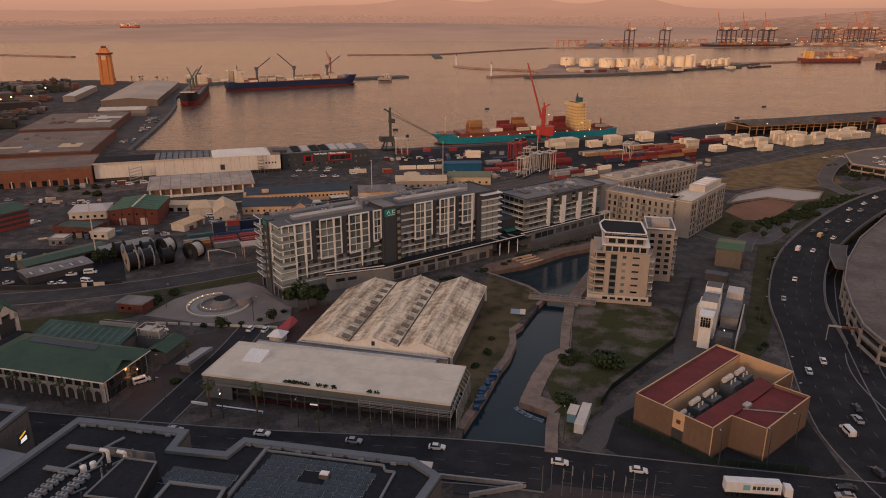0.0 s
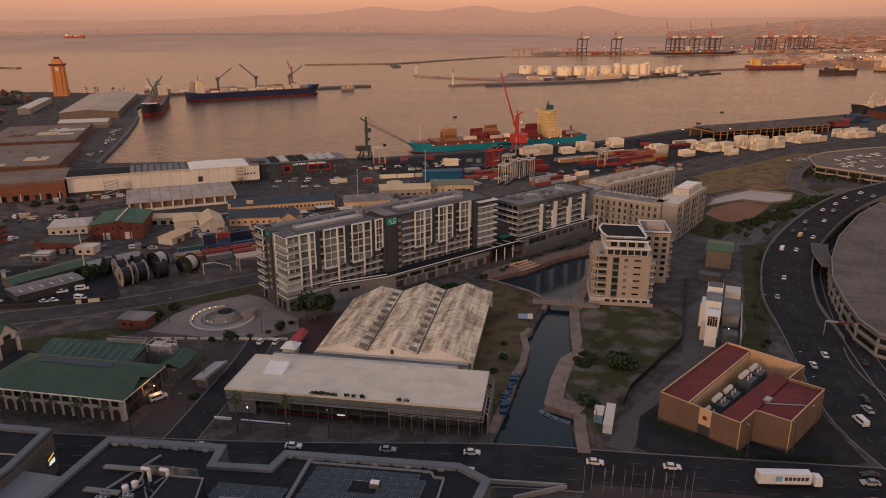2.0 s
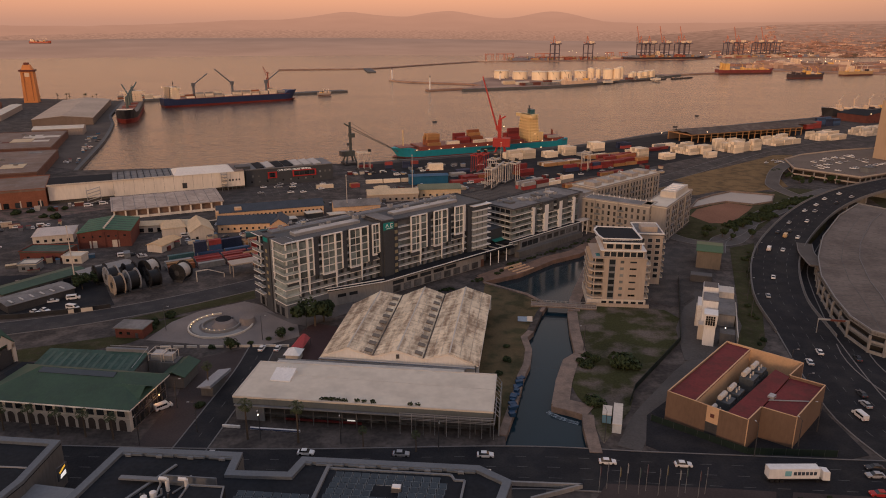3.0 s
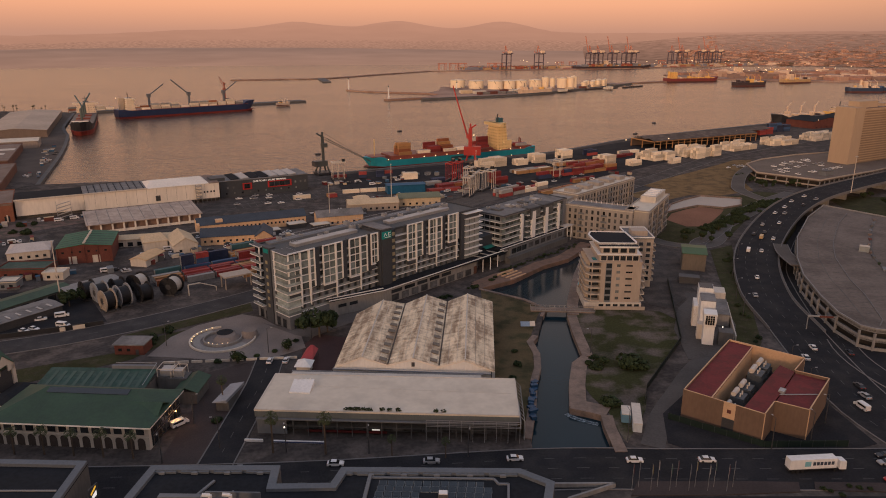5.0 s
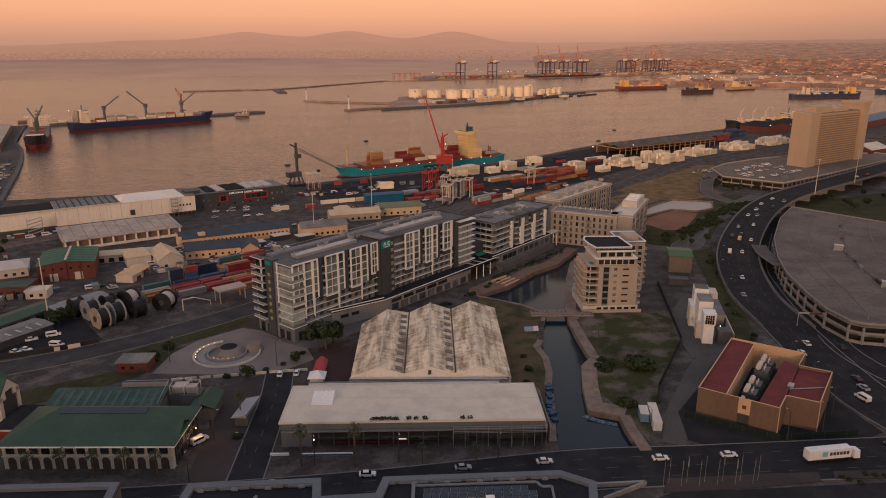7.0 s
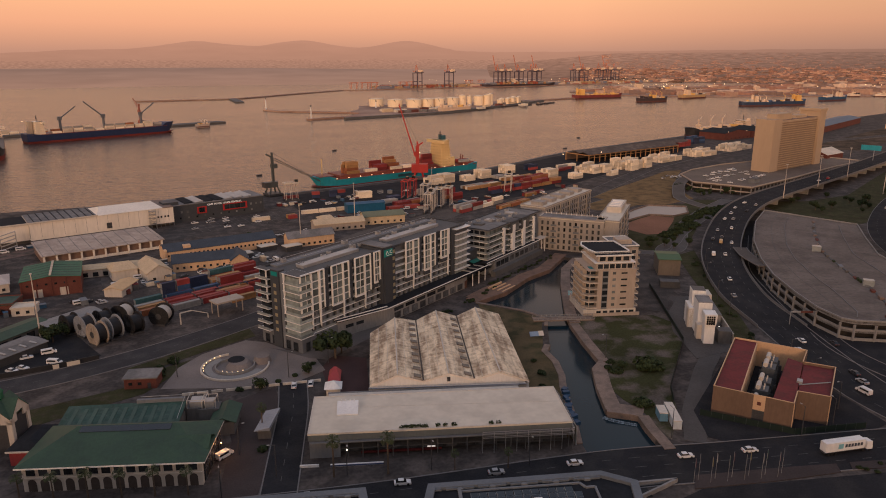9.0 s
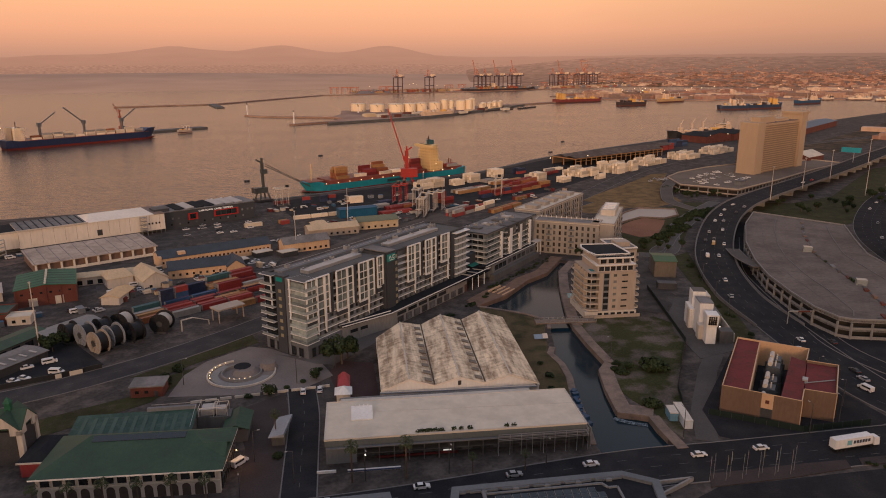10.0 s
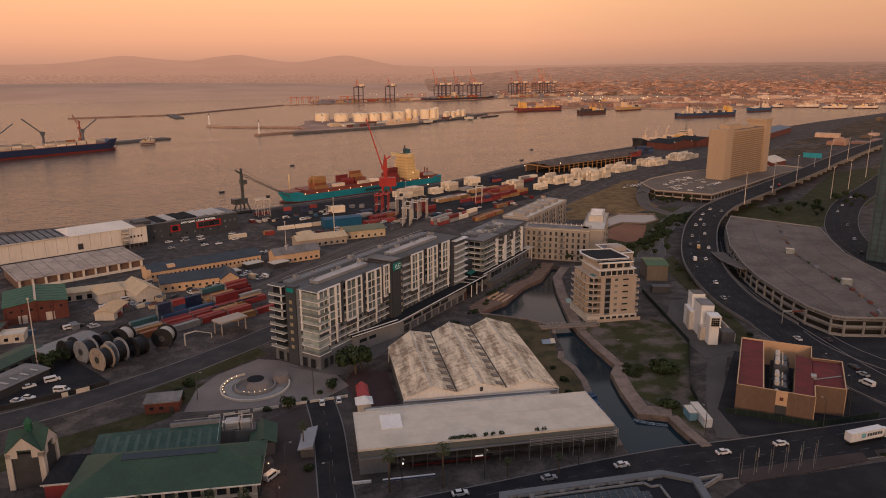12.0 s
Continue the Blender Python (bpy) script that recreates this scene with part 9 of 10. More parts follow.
for name, n, ax, ay, bx, by, w, pal, lab in (
        ("container_stack", 260, 500, 2690, 1900, 3040, 60, ((0.33, 0.1, 0.06), (0.4, 0.26, 0.14), (0.2, 0.2, 0.24), (0.55, 0.42, 0.32)), "distant rows of stacked containers"),):
    for q, c in enumerate(pal):
        mb = MB()
        for k in range(n):
            f = random.random()
            mb.cbox(ax + (bx - ax) * f + random.uniform(-w, w) * 0.4, ay + (by - ay) * f + random.uniform(-w, w), 0.8, random.uniform(12, 40), 6, random.choice((2.6, 5.2, 7.8, 10.4)), 14)
        solid(name, mb, paint(c), lab, "containers", kind="stuff")

# ---- distant built-up land ----
def town(name, label, poly, n, seed, size, height, pal, rot, rise=None):
    random.seed(seed)
    xs, ys = [p[0] for p in poly], [p[1] for p in poly]
    meshes = [MB() for _ in pal]
    made = 0
    while made < n:
        x, y = random.uniform(min(xs), max(xs)), random.uniform(min(ys), max(ys))
        inside = False
        for k in range(len(poly)):
            (x1, y1), (x2, y2) = poly[k], poly[k - 1]
            if (y1 > y) != (y2 > y) and x < (x2 - x1) * (y - y1) / (y2 - y1) + x1:
                inside = not inside
        if not inside:
            continue
        made += 1
        L, D, h = random.uniform(*size) * random.choice((0.5, 1, 1, 1.6)), random.uniform(*size) * 0.6, random.uniform(*height) * random.choice((0.7, 1, 1, 1.5))
        mb = random.choice(meshes)
        a = rot + random.choice((0, 90)) + random.uniform(-8, 8)
        z = 0.5 if not rise else max(0.5, rise(math.hypot(x, y)))
        mb.cbox(x, y, z, L, D, h, a)
        if random.random() < 0.4:
            mb.cbox(x, y, z + h, L * 0.3, D * 0.4, 2.0, a)
    for mb, c in zip(meshes, pal):
        solid(name, mb, mat("far_building", c, 0.85, 0.2, 0.01, 0.1), label, "buildings", kind="stuff")


# building palettes with the haze of distance mixed into the base colours
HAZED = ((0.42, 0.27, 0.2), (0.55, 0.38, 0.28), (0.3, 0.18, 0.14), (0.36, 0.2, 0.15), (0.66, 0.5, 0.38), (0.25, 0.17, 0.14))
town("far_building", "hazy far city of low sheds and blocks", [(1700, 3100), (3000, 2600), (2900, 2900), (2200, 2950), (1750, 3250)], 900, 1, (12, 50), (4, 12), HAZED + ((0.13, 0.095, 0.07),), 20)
def plain(r0, r1, a0, a1):
    return [(r * math.sin(radians(a)), r * math.cos(radians(a))) for r, a in [(r0, a0 + (a1 - a0) * k / 6) for k in range(7)] + [(r1, a1 - (a1 - a0) * k / 6) for k in range(7)]]


def on_plain(r):
    return 0.2 + (r - 3600) / 1115 * 138


# paler, lower-contrast sets: more painted haze further out
HAZED_MID = ((0.36, 0.2, 0.145), (0.43, 0.25, 0.18), (0.33, 0.185, 0.135), (0.55, 0.35, 0.25), (0.29, 0.165, 0.12))
HAZED_FAR = ((0.42, 0.225, 0.16), (0.47, 0.26, 0.185), (0.4, 0.215, 0.15), (0.52, 0.3, 0.215))
town("far_building", "hazy far suburbs on the rising plain", plain(3570, 4050, 27, 56), 1700, 6, (8, 40), (2.5, 6), HAZED_MID + ((0.2, 0.12, 0.085),), 20, on_plain)
town("far_building", "faint far suburbs near the horizon", plain(4050, 4690, 29, 56), 2200, 7, (8, 30), (1.5, 3.5), HAZED_FAR, 20, on_plain)
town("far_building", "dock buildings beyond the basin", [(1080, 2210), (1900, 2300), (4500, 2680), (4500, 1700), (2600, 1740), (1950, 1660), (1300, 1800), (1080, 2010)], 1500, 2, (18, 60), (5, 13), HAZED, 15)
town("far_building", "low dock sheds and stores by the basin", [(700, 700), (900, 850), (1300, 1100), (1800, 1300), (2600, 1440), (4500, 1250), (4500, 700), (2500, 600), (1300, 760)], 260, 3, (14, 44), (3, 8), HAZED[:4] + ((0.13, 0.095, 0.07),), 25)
NEARTOWN = ((0.3, 0.24, 0.2), (0.2, 0.15, 0.13), (0.42, 0.35, 0.29), (0.14, 0.12, 0.11), (0.27, 0.13, 0.1))
town("far_building", "low dusky quarter of sheds and flats by the old docks", [(-480, 560), (-430, 700), (-520, 1000), (-640, 1180), (-900, 1120), (-1400, 900), (-1400, 500), (-700, 420)], 1100, 4, (7, 26), (3, 7), tuple(tuple(c * 0.62 for c in q) for q in NEARTOWN) + ((0.06, 0.05, 0.045), (0.04, 0.05, 0.03), (0.045, 0.05, 0.035)), 30)
town("far_building", "low buildings beyond the freeway ramps", [(560, 430), (700, 520), (900, 660), (1500, 900), (2400, 600), (2400, 100), (1200, 0), (640, 250)], 260, 5, (14, 46), (4, 12), NEARTOWN, 25)

# ---- the left pier ----
ot = thing("clock_tower", "tall orange-lit port control tower with a darker top", "tower", -557, 1152, 0, 12)
ot.scale = (0.8, 0.8, 0.8)
part("shaft", MB().prism([(-12, -12), (12, -12), (12, 12), (-12, 12)], 0, 58, [(-10.5, -10.5), (10.5, -10.5), (10.5, 10.5), (-10.5, 10.5)]), TOWERORANGE, ot)
part("gallery", MB().box(-13, -13, 58, 13, 13, 61), BRICK, ot)
part("top_room", MB().prism([(-9, -9), (9, -9), (9, 9), (-9, 9)], 61, 70, [(-6, -6), (6, -6), (6, 6), (-6, 6)]), TOWERORANGE, ot)
part("cap", MB().box(-4, -4, 70, 4, 4, 74), BRICK, ot)
part("clock_panel", MB().box(-4, -11.2, 48, 4, -10.4, 56), PALEHOUSE, ot, "pale square panel")
for x in (-6, 6):
    part("groove", MB().box(x - 0.6, -11.9, 4, x + 0.6, -10.4, 56), paint((0.35, 0.13, 0.05)), ot)
house("long pier shed with pale tan roof", -425, 851, 14.5, 64, 249, 8, paint((0.2, 0.15, 0.12)), mat("tan_roof", (0.45, 0.35, 0.27), 0.85, 0.15, 0.02, 0.3), 3, "y", name="pier_shed")
PIERWALL = mat("pier_brick", (0.13, 0.065, 0.05), 0.9, 0.2, 0.1, 1.5)
pw1 = house("brown flat-roofed brick pier warehouse", -358, 512, 15, 80, 110, 6.5, PIERWALL, BROWNROOF, 0, name="pier_shed")
pw2 = house("brown-roofed pier warehouse with brick gables", -396, 632, 15, 78, 116, 6.5, PIERWALL, BROWNROOF, 0, name="pier_shed")
random.seed(41)
for pw in (pw1, pw2):
    for k in range(7):
        x, y, a, b = random.uniform(4, 60), random.uniform(4, 95), random.uniform(6, 20), random.uniform(6, 22)
        part("roof_patch", MB().box(x, y, 6.86, min(x + a, 76), y + b, 7.0 + 0.01 * k), random.choice((OFFWHITE, KHAKIROOF, GREYROOF, BRICK, GREYROOF)), pw, "patched sheet of another colour")
    for k in range(6):
        part("roof_vent", MB().cbox(random.uniform(8, 70), random.uniform(8, 100), 6.85, 3, 2, 1.4, 0), GREYROOF, pw)
house("small white-roofed shed on the pier", -388, 768, 15, 48, 30, 7, paint((0.3, 0.25, 0.22)), PALEROOF, 2, name="pier_shed")
house("long pale shed on the pier", -500, 905, 15, 14, 140, 7, paint((0.3, 0.25, 0.22)), PALEROOF, 1, "y", name="pier_shed")
patch("road", [(-345, 640), (-295, 590), (-271, 578), (-309, 744), (-347, 882), (-376, 958), (-424, 1160), (-436, 1160), (-392, 960)], mat("apron_concrete", (0.1, 0.082, 0.072), 0.9, 0.25, 0.05, 1.0, spec=0.1), "brown-grey pier apron beside the sheds", 0.05, "road")
block(-432, 1160, 30, 8, 2, 3, ("white", "white", "rust", "grey"), "containers at the pier head", 90, fill=0.8)

# ---- vehicles ----
def wheel_set(t, xs, w, r):
    tyre = MB()
    n = 12
    i = 0
    for y in (-0.11, 0.11):
        tyre.v += [(r * math.cos(2 * math.pi * k / n), y, r * math.sin(2 * math.pi * k / n)) for k in range(n)]
    tyre.f += [tuple(range(n)), tuple(range(2 * n - 1, n - 1, -1))] + [(k, n + k, n + (k + 1) % n, (k + 1) % n) for k in range(n)]
    me = tyre.mesh("wheel")
    me.materials.append(BLACK)
    for x in xs:
        for s in (-1, 1):
            part("wheel", me, None, t, m=pose(x, s * w, r))


def loft(sections):
    """A body from cross-sections of equal corner count."""
    mb = MB()
    n = len(sections[0])
    for s in sections:
        mb.v += [tuple(p) for p in s]
    for k in range(len(sections) - 1):
        a, b = k * n, (k + 1) * n
        for j in range(n):
            mb.f.append((a + j, a + (j + 1) % n, b + (j + 1) % n, b + j))
    mb.f += [tuple(range(n - 1, -1, -1)), tuple(range(len(mb.v) - n, len(mb.v)))]
    return mb


def car(kind, colour, label):
    t = thing("car", label, "car", 0, 0, -50, 0, "cars")
    m = paint(colour, 0.3, 0.05)
    if kind == "sedan":
        prof = [(-2.2, 0.35, 0.75), (-2.15, 0.3, 0.9), (-1.2, 0.25, 0.95), (0.9, 0.25, 0.95), (2.0, 0.28, 0.8), (2.2, 0.35, 0.6)]
        part("body", loft([[(x, -0.86, z0), (x, 0.86, z0), (x, 0.84, z1), (x, -0.84, z1)] for x, z0, z1 in prof]), m, t)
        part("glass", loft([[(-1.75, -0.76, 0.94), (-1.75, 0.76, 0.94), (-1.2, 0.6, 1.38), (-1.2, -0.6, 1.38)], [(1.0, -0.78, 0.94), (1.0, 0.78, 0.94), (0.35, 0.6, 1.38), (0.35, -0.6, 1.38)]]), GLASS, t)
        part("roof", MB().box(-1.15, -0.62, 1.37, 0.3, 0.62, 1.43), m, t)
        wheel_set(t, (-1.35, 1.35), 0.78, 0.32)
    else:
        L = 2.6
        prof = [(-L, 0.4, 1.9), (-L + 0.1, 0.35, 2.05), (1.2, 0.35, 2.05), (1.9, 0.35, 1.25), (L, 0.4, 1.0)]
        part("body", loft([[(x, -0.92, z0), (x, 0.92, z0), (x, 0.84, z1), (x, -0.84, z1)] for x, z0, z1 in prof]), m, t)
        part("side_glass", MB().box(-2.3, -0.93, 1.25, 0.9, 0.93, 1.8), GLASS, t)
        part("windscreen", MB().hexa([(1.3, -0.8, 1.95), (1.3, 0.8, 1.95), (1.95, 0.8, 1.28), (1.95, -0.8, 1.28)], [(1.36, -0.8, 2.0), (1.36, 0.8, 2.0), (2.01, 0.8, 1.33), (2.01, -0.8, 1.33)]), GLASS, t)
        wheel_set(t, (-1.6, 1.6), 0.82, 0.34)
    for s in (-0.6, 0.6):
        part("headlight", MB().box(2.14 if kind == "sedan" else 2.56, s - 0.16, 0.6, 2.24 if kind == "sedan" else 2.64, s + 0.16, 0.74), OFFWHITE, t)
        part("tail_light", MB().box(-2.26 if kind == "sedan" else -2.66, s - 0.16, 0.65, -2.16 if kind == "sedan" else -2.56, s + 0.16, 0.82), CRANERED, t)
    return t


CAR = {"w": car("sedan", (0.72, 0.7, 0.68), "small white saloon car in traffic"), "s": car("sedan", (0.34, 0.34, 0.35), "small silver saloon car in traffic"), "d": car("sedan", (0.04, 0.042, 0.05), "small dark saloon car in traffic"),
       "r": car("sedan", (0.42, 0.03, 0.03), "small red saloon car in traffic"), "v": car("van", (0.72, 0.7, 0.68), "white minibus with dark side windows"), "o": car("van", (0.5, 0.36, 0.2), "white and ochre minibus taxi")}


def distant_car(colour, label):
    """A car that stands far off: body, glasshouse, roof and dark underside."""
    m = paint(colour, 0.3, 0.05)
    prof = [(-2.2, 0.35, 0.75), (-2.15, 0.3, 0.9), (-1.2, 0.25, 0.95), (0.9, 0.25, 0.95), (2.0, 0.28, 0.8), (2.2, 0.35, 0.6)]
    t = solid("car", loft([[(x, -0.86, z0), (x, 0.86, z0), (x, 0.84, z1), (x, -0.84, z1)] for x, z0, z1 in prof]), m, label, "car", 0, 0, -50, 0, "cars")
    part("glass", loft([[(-1.75, -0.76, 0.94), (-1.75, 0.76, 0.94), (-1.2, 0.6, 1.38), (-1.2, -0.6, 1.38)], [(1.0, -0.78, 0.94), (1.0, 0.78, 0.94), (0.35, 0.6, 1.38), (0.35, -0.6, 1.38)]]), GLASS, t)
    part("roof", MB().box(-1.15, -0.62, 1.37, 0.3, 0.62, 1.43), m, t)
    part("underside", MB().box(-1.8, -0.78, 0, 1.8, 0.78, 0.34), BLACK, t)
    return t


FARCAR = {"w": distant_car((0.72, 0.7, 0.68), "small white car parked or driving far off"), "s": distant_car((0.34, 0.34, 0.35), "small silver car parked or driving far off"),
          "d": distant_car((0.04, 0.042, 0.05), "small dark car parked or driving far off"), "r": distant_car((0.42, 0.03, 0.03), "small red car driving far off")}
SPARE = set(CAR.values()) | set(FARCAR.values())


def park(kind, x, y, rz, z=0.08):
    src = FARCAR[kind] if y > 232 and kind in FARCAR else CAR[kind]
    if src in SPARE:
        SPARE.discard(src)
        src.matrix_basis = pose(x, y, z, 0, 0, rz)
        return src
    return copy_thing(src, pose(x, y, z, 0, 0, rz))


# traffic on the freeway
for k, (x, y, rz) in enumerate(((259, 406, 33), (261, 397, 35), (242, 395, 39), (243, 385, 39), (229, 383, 40), (215, 372, 42), (220, 370, 42), (204, 352, 47), (193, 351, 48), (185, 337, 48), (178, 336, 48),
                                   (178, 329, 49), (183, 326, 49), (159, 311, 54), (165, 309, 54), (142, 277, 60), (129, 258, 66), (383, 464, 26), (400, 471, 26))):
    park("wswdwwswsddowvwwswr"[k], x, y, rz, min(curve_pts(FREEWAY, 2.0), key=lambda p: (p.x - x) ** 2 + (p.y - y) ** 2).z + 0.14)
for kind, x, y, rz in (("s", 146, 237, 65), ("w", 119, 207, 72), ("w", 111, 200, 74), ("v", 105, 166, 90), ("s", 111, 172, 88), ("d", 114, 178, 82), ("v", 113, 150, 95), ("d", 103, 148, 95), ("d", 129, 201, 70)):
    park(kind, x, y, rz, 0.12)
for kind, x, y, rz in (("w", 373, 390, 32), ("w", 300, 320, 45), ("s", 335, 352, 38), ("w", 440, 430, 27), ("d", 272, 294, 55), ("w", 400, 407, 30)):
    park(kind, x, y, rz, 0.1)
# city street
for kind, x, y, rz in (("w", -53, 162.5, -9), ("s", -28, 159.5, -8), ("s", -77, 164, -8), ("w", -6, 157, -7), ("w", 25, 151, -10), ("w", 44, 148, -10), ("w", -9, 140.5, -8), ("s", 90, 139, 172), ("r", 86, 132, 170), ("d", 92, 142, 172)):
    park(kind, x, y, rz, 0.09)
# parked cars
for kind, x, y, rz in (("w", -169, 284, 20), ("w", -166, 281.5, 20), ("v", -159, 284, 15), ("w", -168, 270, -30), ("w", -165, 271.5, -30), ("v", -155, 273, -20), ("w", -179, 275, 20), ("s", -187, 271, 30), ("w", -183, 292, 20), ("s", -197, 287, 20),
                       ("d", -175, 303, 60), ("d", -193, 299, 60), ("w", -203, 277, 20), ("w", -74, 228, 80), ("w", -68.5, 227.5, 80), ("v", -97, 190, 40)):
    park(kind, x, y, rz, 0.12)
for kind, x, y, rz in (("v", -147, 379, 25), ("v", -136, 375, 15), ("w", -133, 367, 80), ("r", -157, 344, 10), ("w", -178, 338, 0), ("w", -187, 427, 20), ("w", -145, 369, 60), ("s", -146, 361, 20), ("w", -91, 405, 20), ("w", -75, 401, 20), ("w", -105, 226, 30)):
    park(kind, x, y, rz, 0.04)
lot = thing("bay_marking", "faded white parking bay lines in the terminal lot", "road marking")
for j in range(4):
    for k in range(12):
        p = Vector((-112 + k * 4.6 + j * 2.5, 470 + k * 1.6 + j * 9.5))
        part("bay_line", MB().cbox(p.x, p.y, 0.07, 0.16, 5, 0.05, 20), KERB, lot)
random.seed(33)
for k in range(15):
    park(random.choice("wsdw"), -112 + random.randint(0, 4) * 10 + random.uniform(-1, 1), 478 + random.randint(0, 3) * 9, 25, 0.08)
for k in range(34):
    f = random.random()
    park(random.choice("wwws"), 304 + 66 * f, 500 + 28 * f + random.choice((-17, -4, 4, 17, 22)), 112, 6.62)
for k in range(12):
    park(random.choice("wwsd"), 296 + random.uniform(0, 50), 556 + random.uniform(0, 16), 25, 0.08)

# yard clutter: huts, skips, crates and parked cars among the sheds
random.seed(77)
CLUT = (OFFWHITE, GREYCLAD, paint((0.5, 0.4, 0.3)), BRICK, paint((0.05, 0.12, 0.2)), TIN, KHAKIROOF, DARKCONC, REDROOF)
for x0, y0, x1, y1, w, n in ((-205, 332, -120, 352, 9, 22), (-190, 398, -60, 394, 8, 26), (-150, 356, -80, 384, 8, 22), (-60, 436, 40, 486, 10, 30), (-30, 470, 60, 500, 12, 30), (-60, 530, 60, 575, 14, 34), (60, 496, 200, 540, 12, 26), (-250, 440, -140, 482, 5, 18), (-215, 300, -150, 320, 8, 16), (-300, 402, -205, 404, 8, 26), (-280, 590, -335, 800, 7, 26), (-440, 600, -540, 900, 22, 40), (-300, 352, -235, 366, 9, 18)):
    for k in range(n):
        f = random.random()
        x, y = x0 + (x1 - x0) * f + random.gauss(0, w * 0.5), y0 + (y1 - y0) * f + random.gauss(0, w * 0.5)
        if random.random() < 0.45:
            park(random.choice("wwsdv"), x, y, 22 + random.choice((0, 90, 180)), 0.02)
        else:
            lx, ly, h = random.uniform(1.5, 6), random.uniform(1.5, 3), random.uniform(0.8, 2.8)
            t = solid("store_crate", MB().box(-lx / 2, -ly / 2, 0, lx / 2, ly / 2, h), random.choice(CLUT), "weathered box or skip standing in the dock yard", "crate", x, y, 0.02, 22 + random.choice((0, 90)), "yard boxes")
            part("lid", MB().box(-lx / 2 - 0.1, -ly / 2 - 0.1, h, lx / 2 + 0.1, ly / 2 + 0.1, h + 0.15), random.choice(CLUT), t)

fence = thing("yard_fence", "low dark board fence along the parking lot", "fence")
part("panel", wall_run([(-190, 264.5), (-172, 265), (-154.6, 268.7), (-140.2, 272.7)], 0, 1.9, 0.2), paint((0.03, 0.03, 0.032)), fence)
for x, y, w in ((-153.6, 267.9, 2.0), (-148.2, 269.4, 4.2)):
    part("board", MB().cbox(x, y, 0.3, w, 0.12, 1.6, 14), PALEROOF, fence, "pale notice board")

# semi-trailer lorry
lorry = thing("lorry", "white lorry with a long box container trailer", "lorry", 62, 140.4, 0.08, -5)
lorry.scale = (0.94, 0.94, 0.94)
part("trailer_box", MB().box(0, -1.25, 1.3, 13.4, 1.25, 4.2), WHITE, lorry, "white container box")
part("emblem", MB().box(4.2, -1.3, 2.1, 5.9, -1.26, 3.6), paint((0.2, 0.45, 0.5)), lorry, "pale blue square")
for k in range(6):
    part("lettering_bar", MB().box(6.5 + k * 1.05, -1.3, 2.35, 7.3 + k * 1.05, -1.26, 3.35), paint((0.05, 0.06, 0.08)), lorry, "dark bar")
part("chassis", MB().box(0, -0.9, 0.8, 14, 0.9, 1.3), STEEL, lorry)
cab = part("cab", loft([[(14.4, -1.2, 0.7), (14.4, 1.2, 0.7), (14.4, 1.2, 3.3), (14.4, -1.2, 3.3)], [(16.4, -1.2, 0.6), (16.4, 1.2, 0.6), (16.2, 1.15, 3.1), (16.2, -1.15, 3.1)]]), WHITE, lorry)
part("windscreen", MB().box(16.2, -1.0, 1.9, 16.42, 1.0, 2.9), GLASS, cab)
wheel_set(lorry, (1.2, 2.5, 3.8, 13.2, 15.6), 1.05, 0.5)

# ---- street furniture ----
def lamp_post(x, y, h, rz, z=0.0, arms=1, m=None):
    t = thing("street_lamp", "slim dark steel street lamp" if h < 15 else "tall pale freeway light mast", "street lamp", x, y, z, rz, "street lamps" if h < 15 else "freeway masts")
    part("pole", MB().cyl(0, 0, 0, h, 0.07 + h * 0.009, 8, 0.05 + h * 0.004), m or STEEL, t)
    if arms:
        for s in ((1,) if arms == 1 else (1, -1)):
            part("arm", MB().beam((0, 0, h - 0.1), (s * 1.6, 0, h + 0.15), 0.08), m or STEEL, t)
            part("lamp_head", MB().box(s * 1.6 - 0.35, -0.14, h + 0.08, s * 1.6 + 0.35, 0.14, h + 0.22), TIN, t)
    else:
        part("lamp_ring", MB().cyl(0, 0, h, h + 0.5, 0.45 if rz == 20 else 0.9, 10), OFFWHITE, t)
    return t


PALEPOLE = paint((0.6, 0.52, 0.44))
for x, y, z in ((299.3, 413, 8), (361, 443, 8), (425, 475, 8), (535, 530, 8), (622, 576, 8), (737, 634, 8), (855, 688, 8), (420, 434, 0), (479, 463, 0), (564, 509, 0)):
    lamp_post(x, y, 24.5 if z else 27, 30, z, 0, PALEPOLE)
for x, y, h in ((-166, 304, 26), (-50.5, 415, 24), (-8, 470, 26), (62, 520, 26)):
    lamp_post(x, y, h, 20, 0, 0, PALEPOLE)
for x, y, rz in ((38, 216.5, 180), (27.5, 161, 90), (77, 151.5, 90), (88, 160, 180), (64.5, 150.5, 90), (99, 192, 0), (94, 176, 0), (-66, 171, -90), (-44, 166.5, -90), (-18, 160.5, -90), (-98, 171, -90), (-93, 190, 0), (-84, 176, 180),
                 (-75, 236, 0), (-112, 248, 0), (-60, 244, 0), (112, 240, 0), (120, 258, 0), (134, 284, 0), (150, 306, 0)):
    lamp_post(x, y, 9.5, rz)
for x, y, z in ((-66, 170, 8), (92, 222, 4)):
    t = thing("wall_lamp", "small glowing white wall lamp", "lamp", x, y, z, 0, "small lamps")
    part("bulb", MB().cyl(0, 0, 0, 0.3, 0.15, 8), LAMP_WHITE, t)
    part("bracket", MB().cyl(0, 0, -0.5, 0, 0.08, 6), STEEL, t)
van_lamp = thing("forecourt_lamp", "warm lamp lighting the minibus forecourt", "lamp", -97.6, 189.6, 4.8)
part("bulb", MB().cyl(0, 0, 0, 0.2, 0.16, 8), LAMP_WARM, van_lamp)
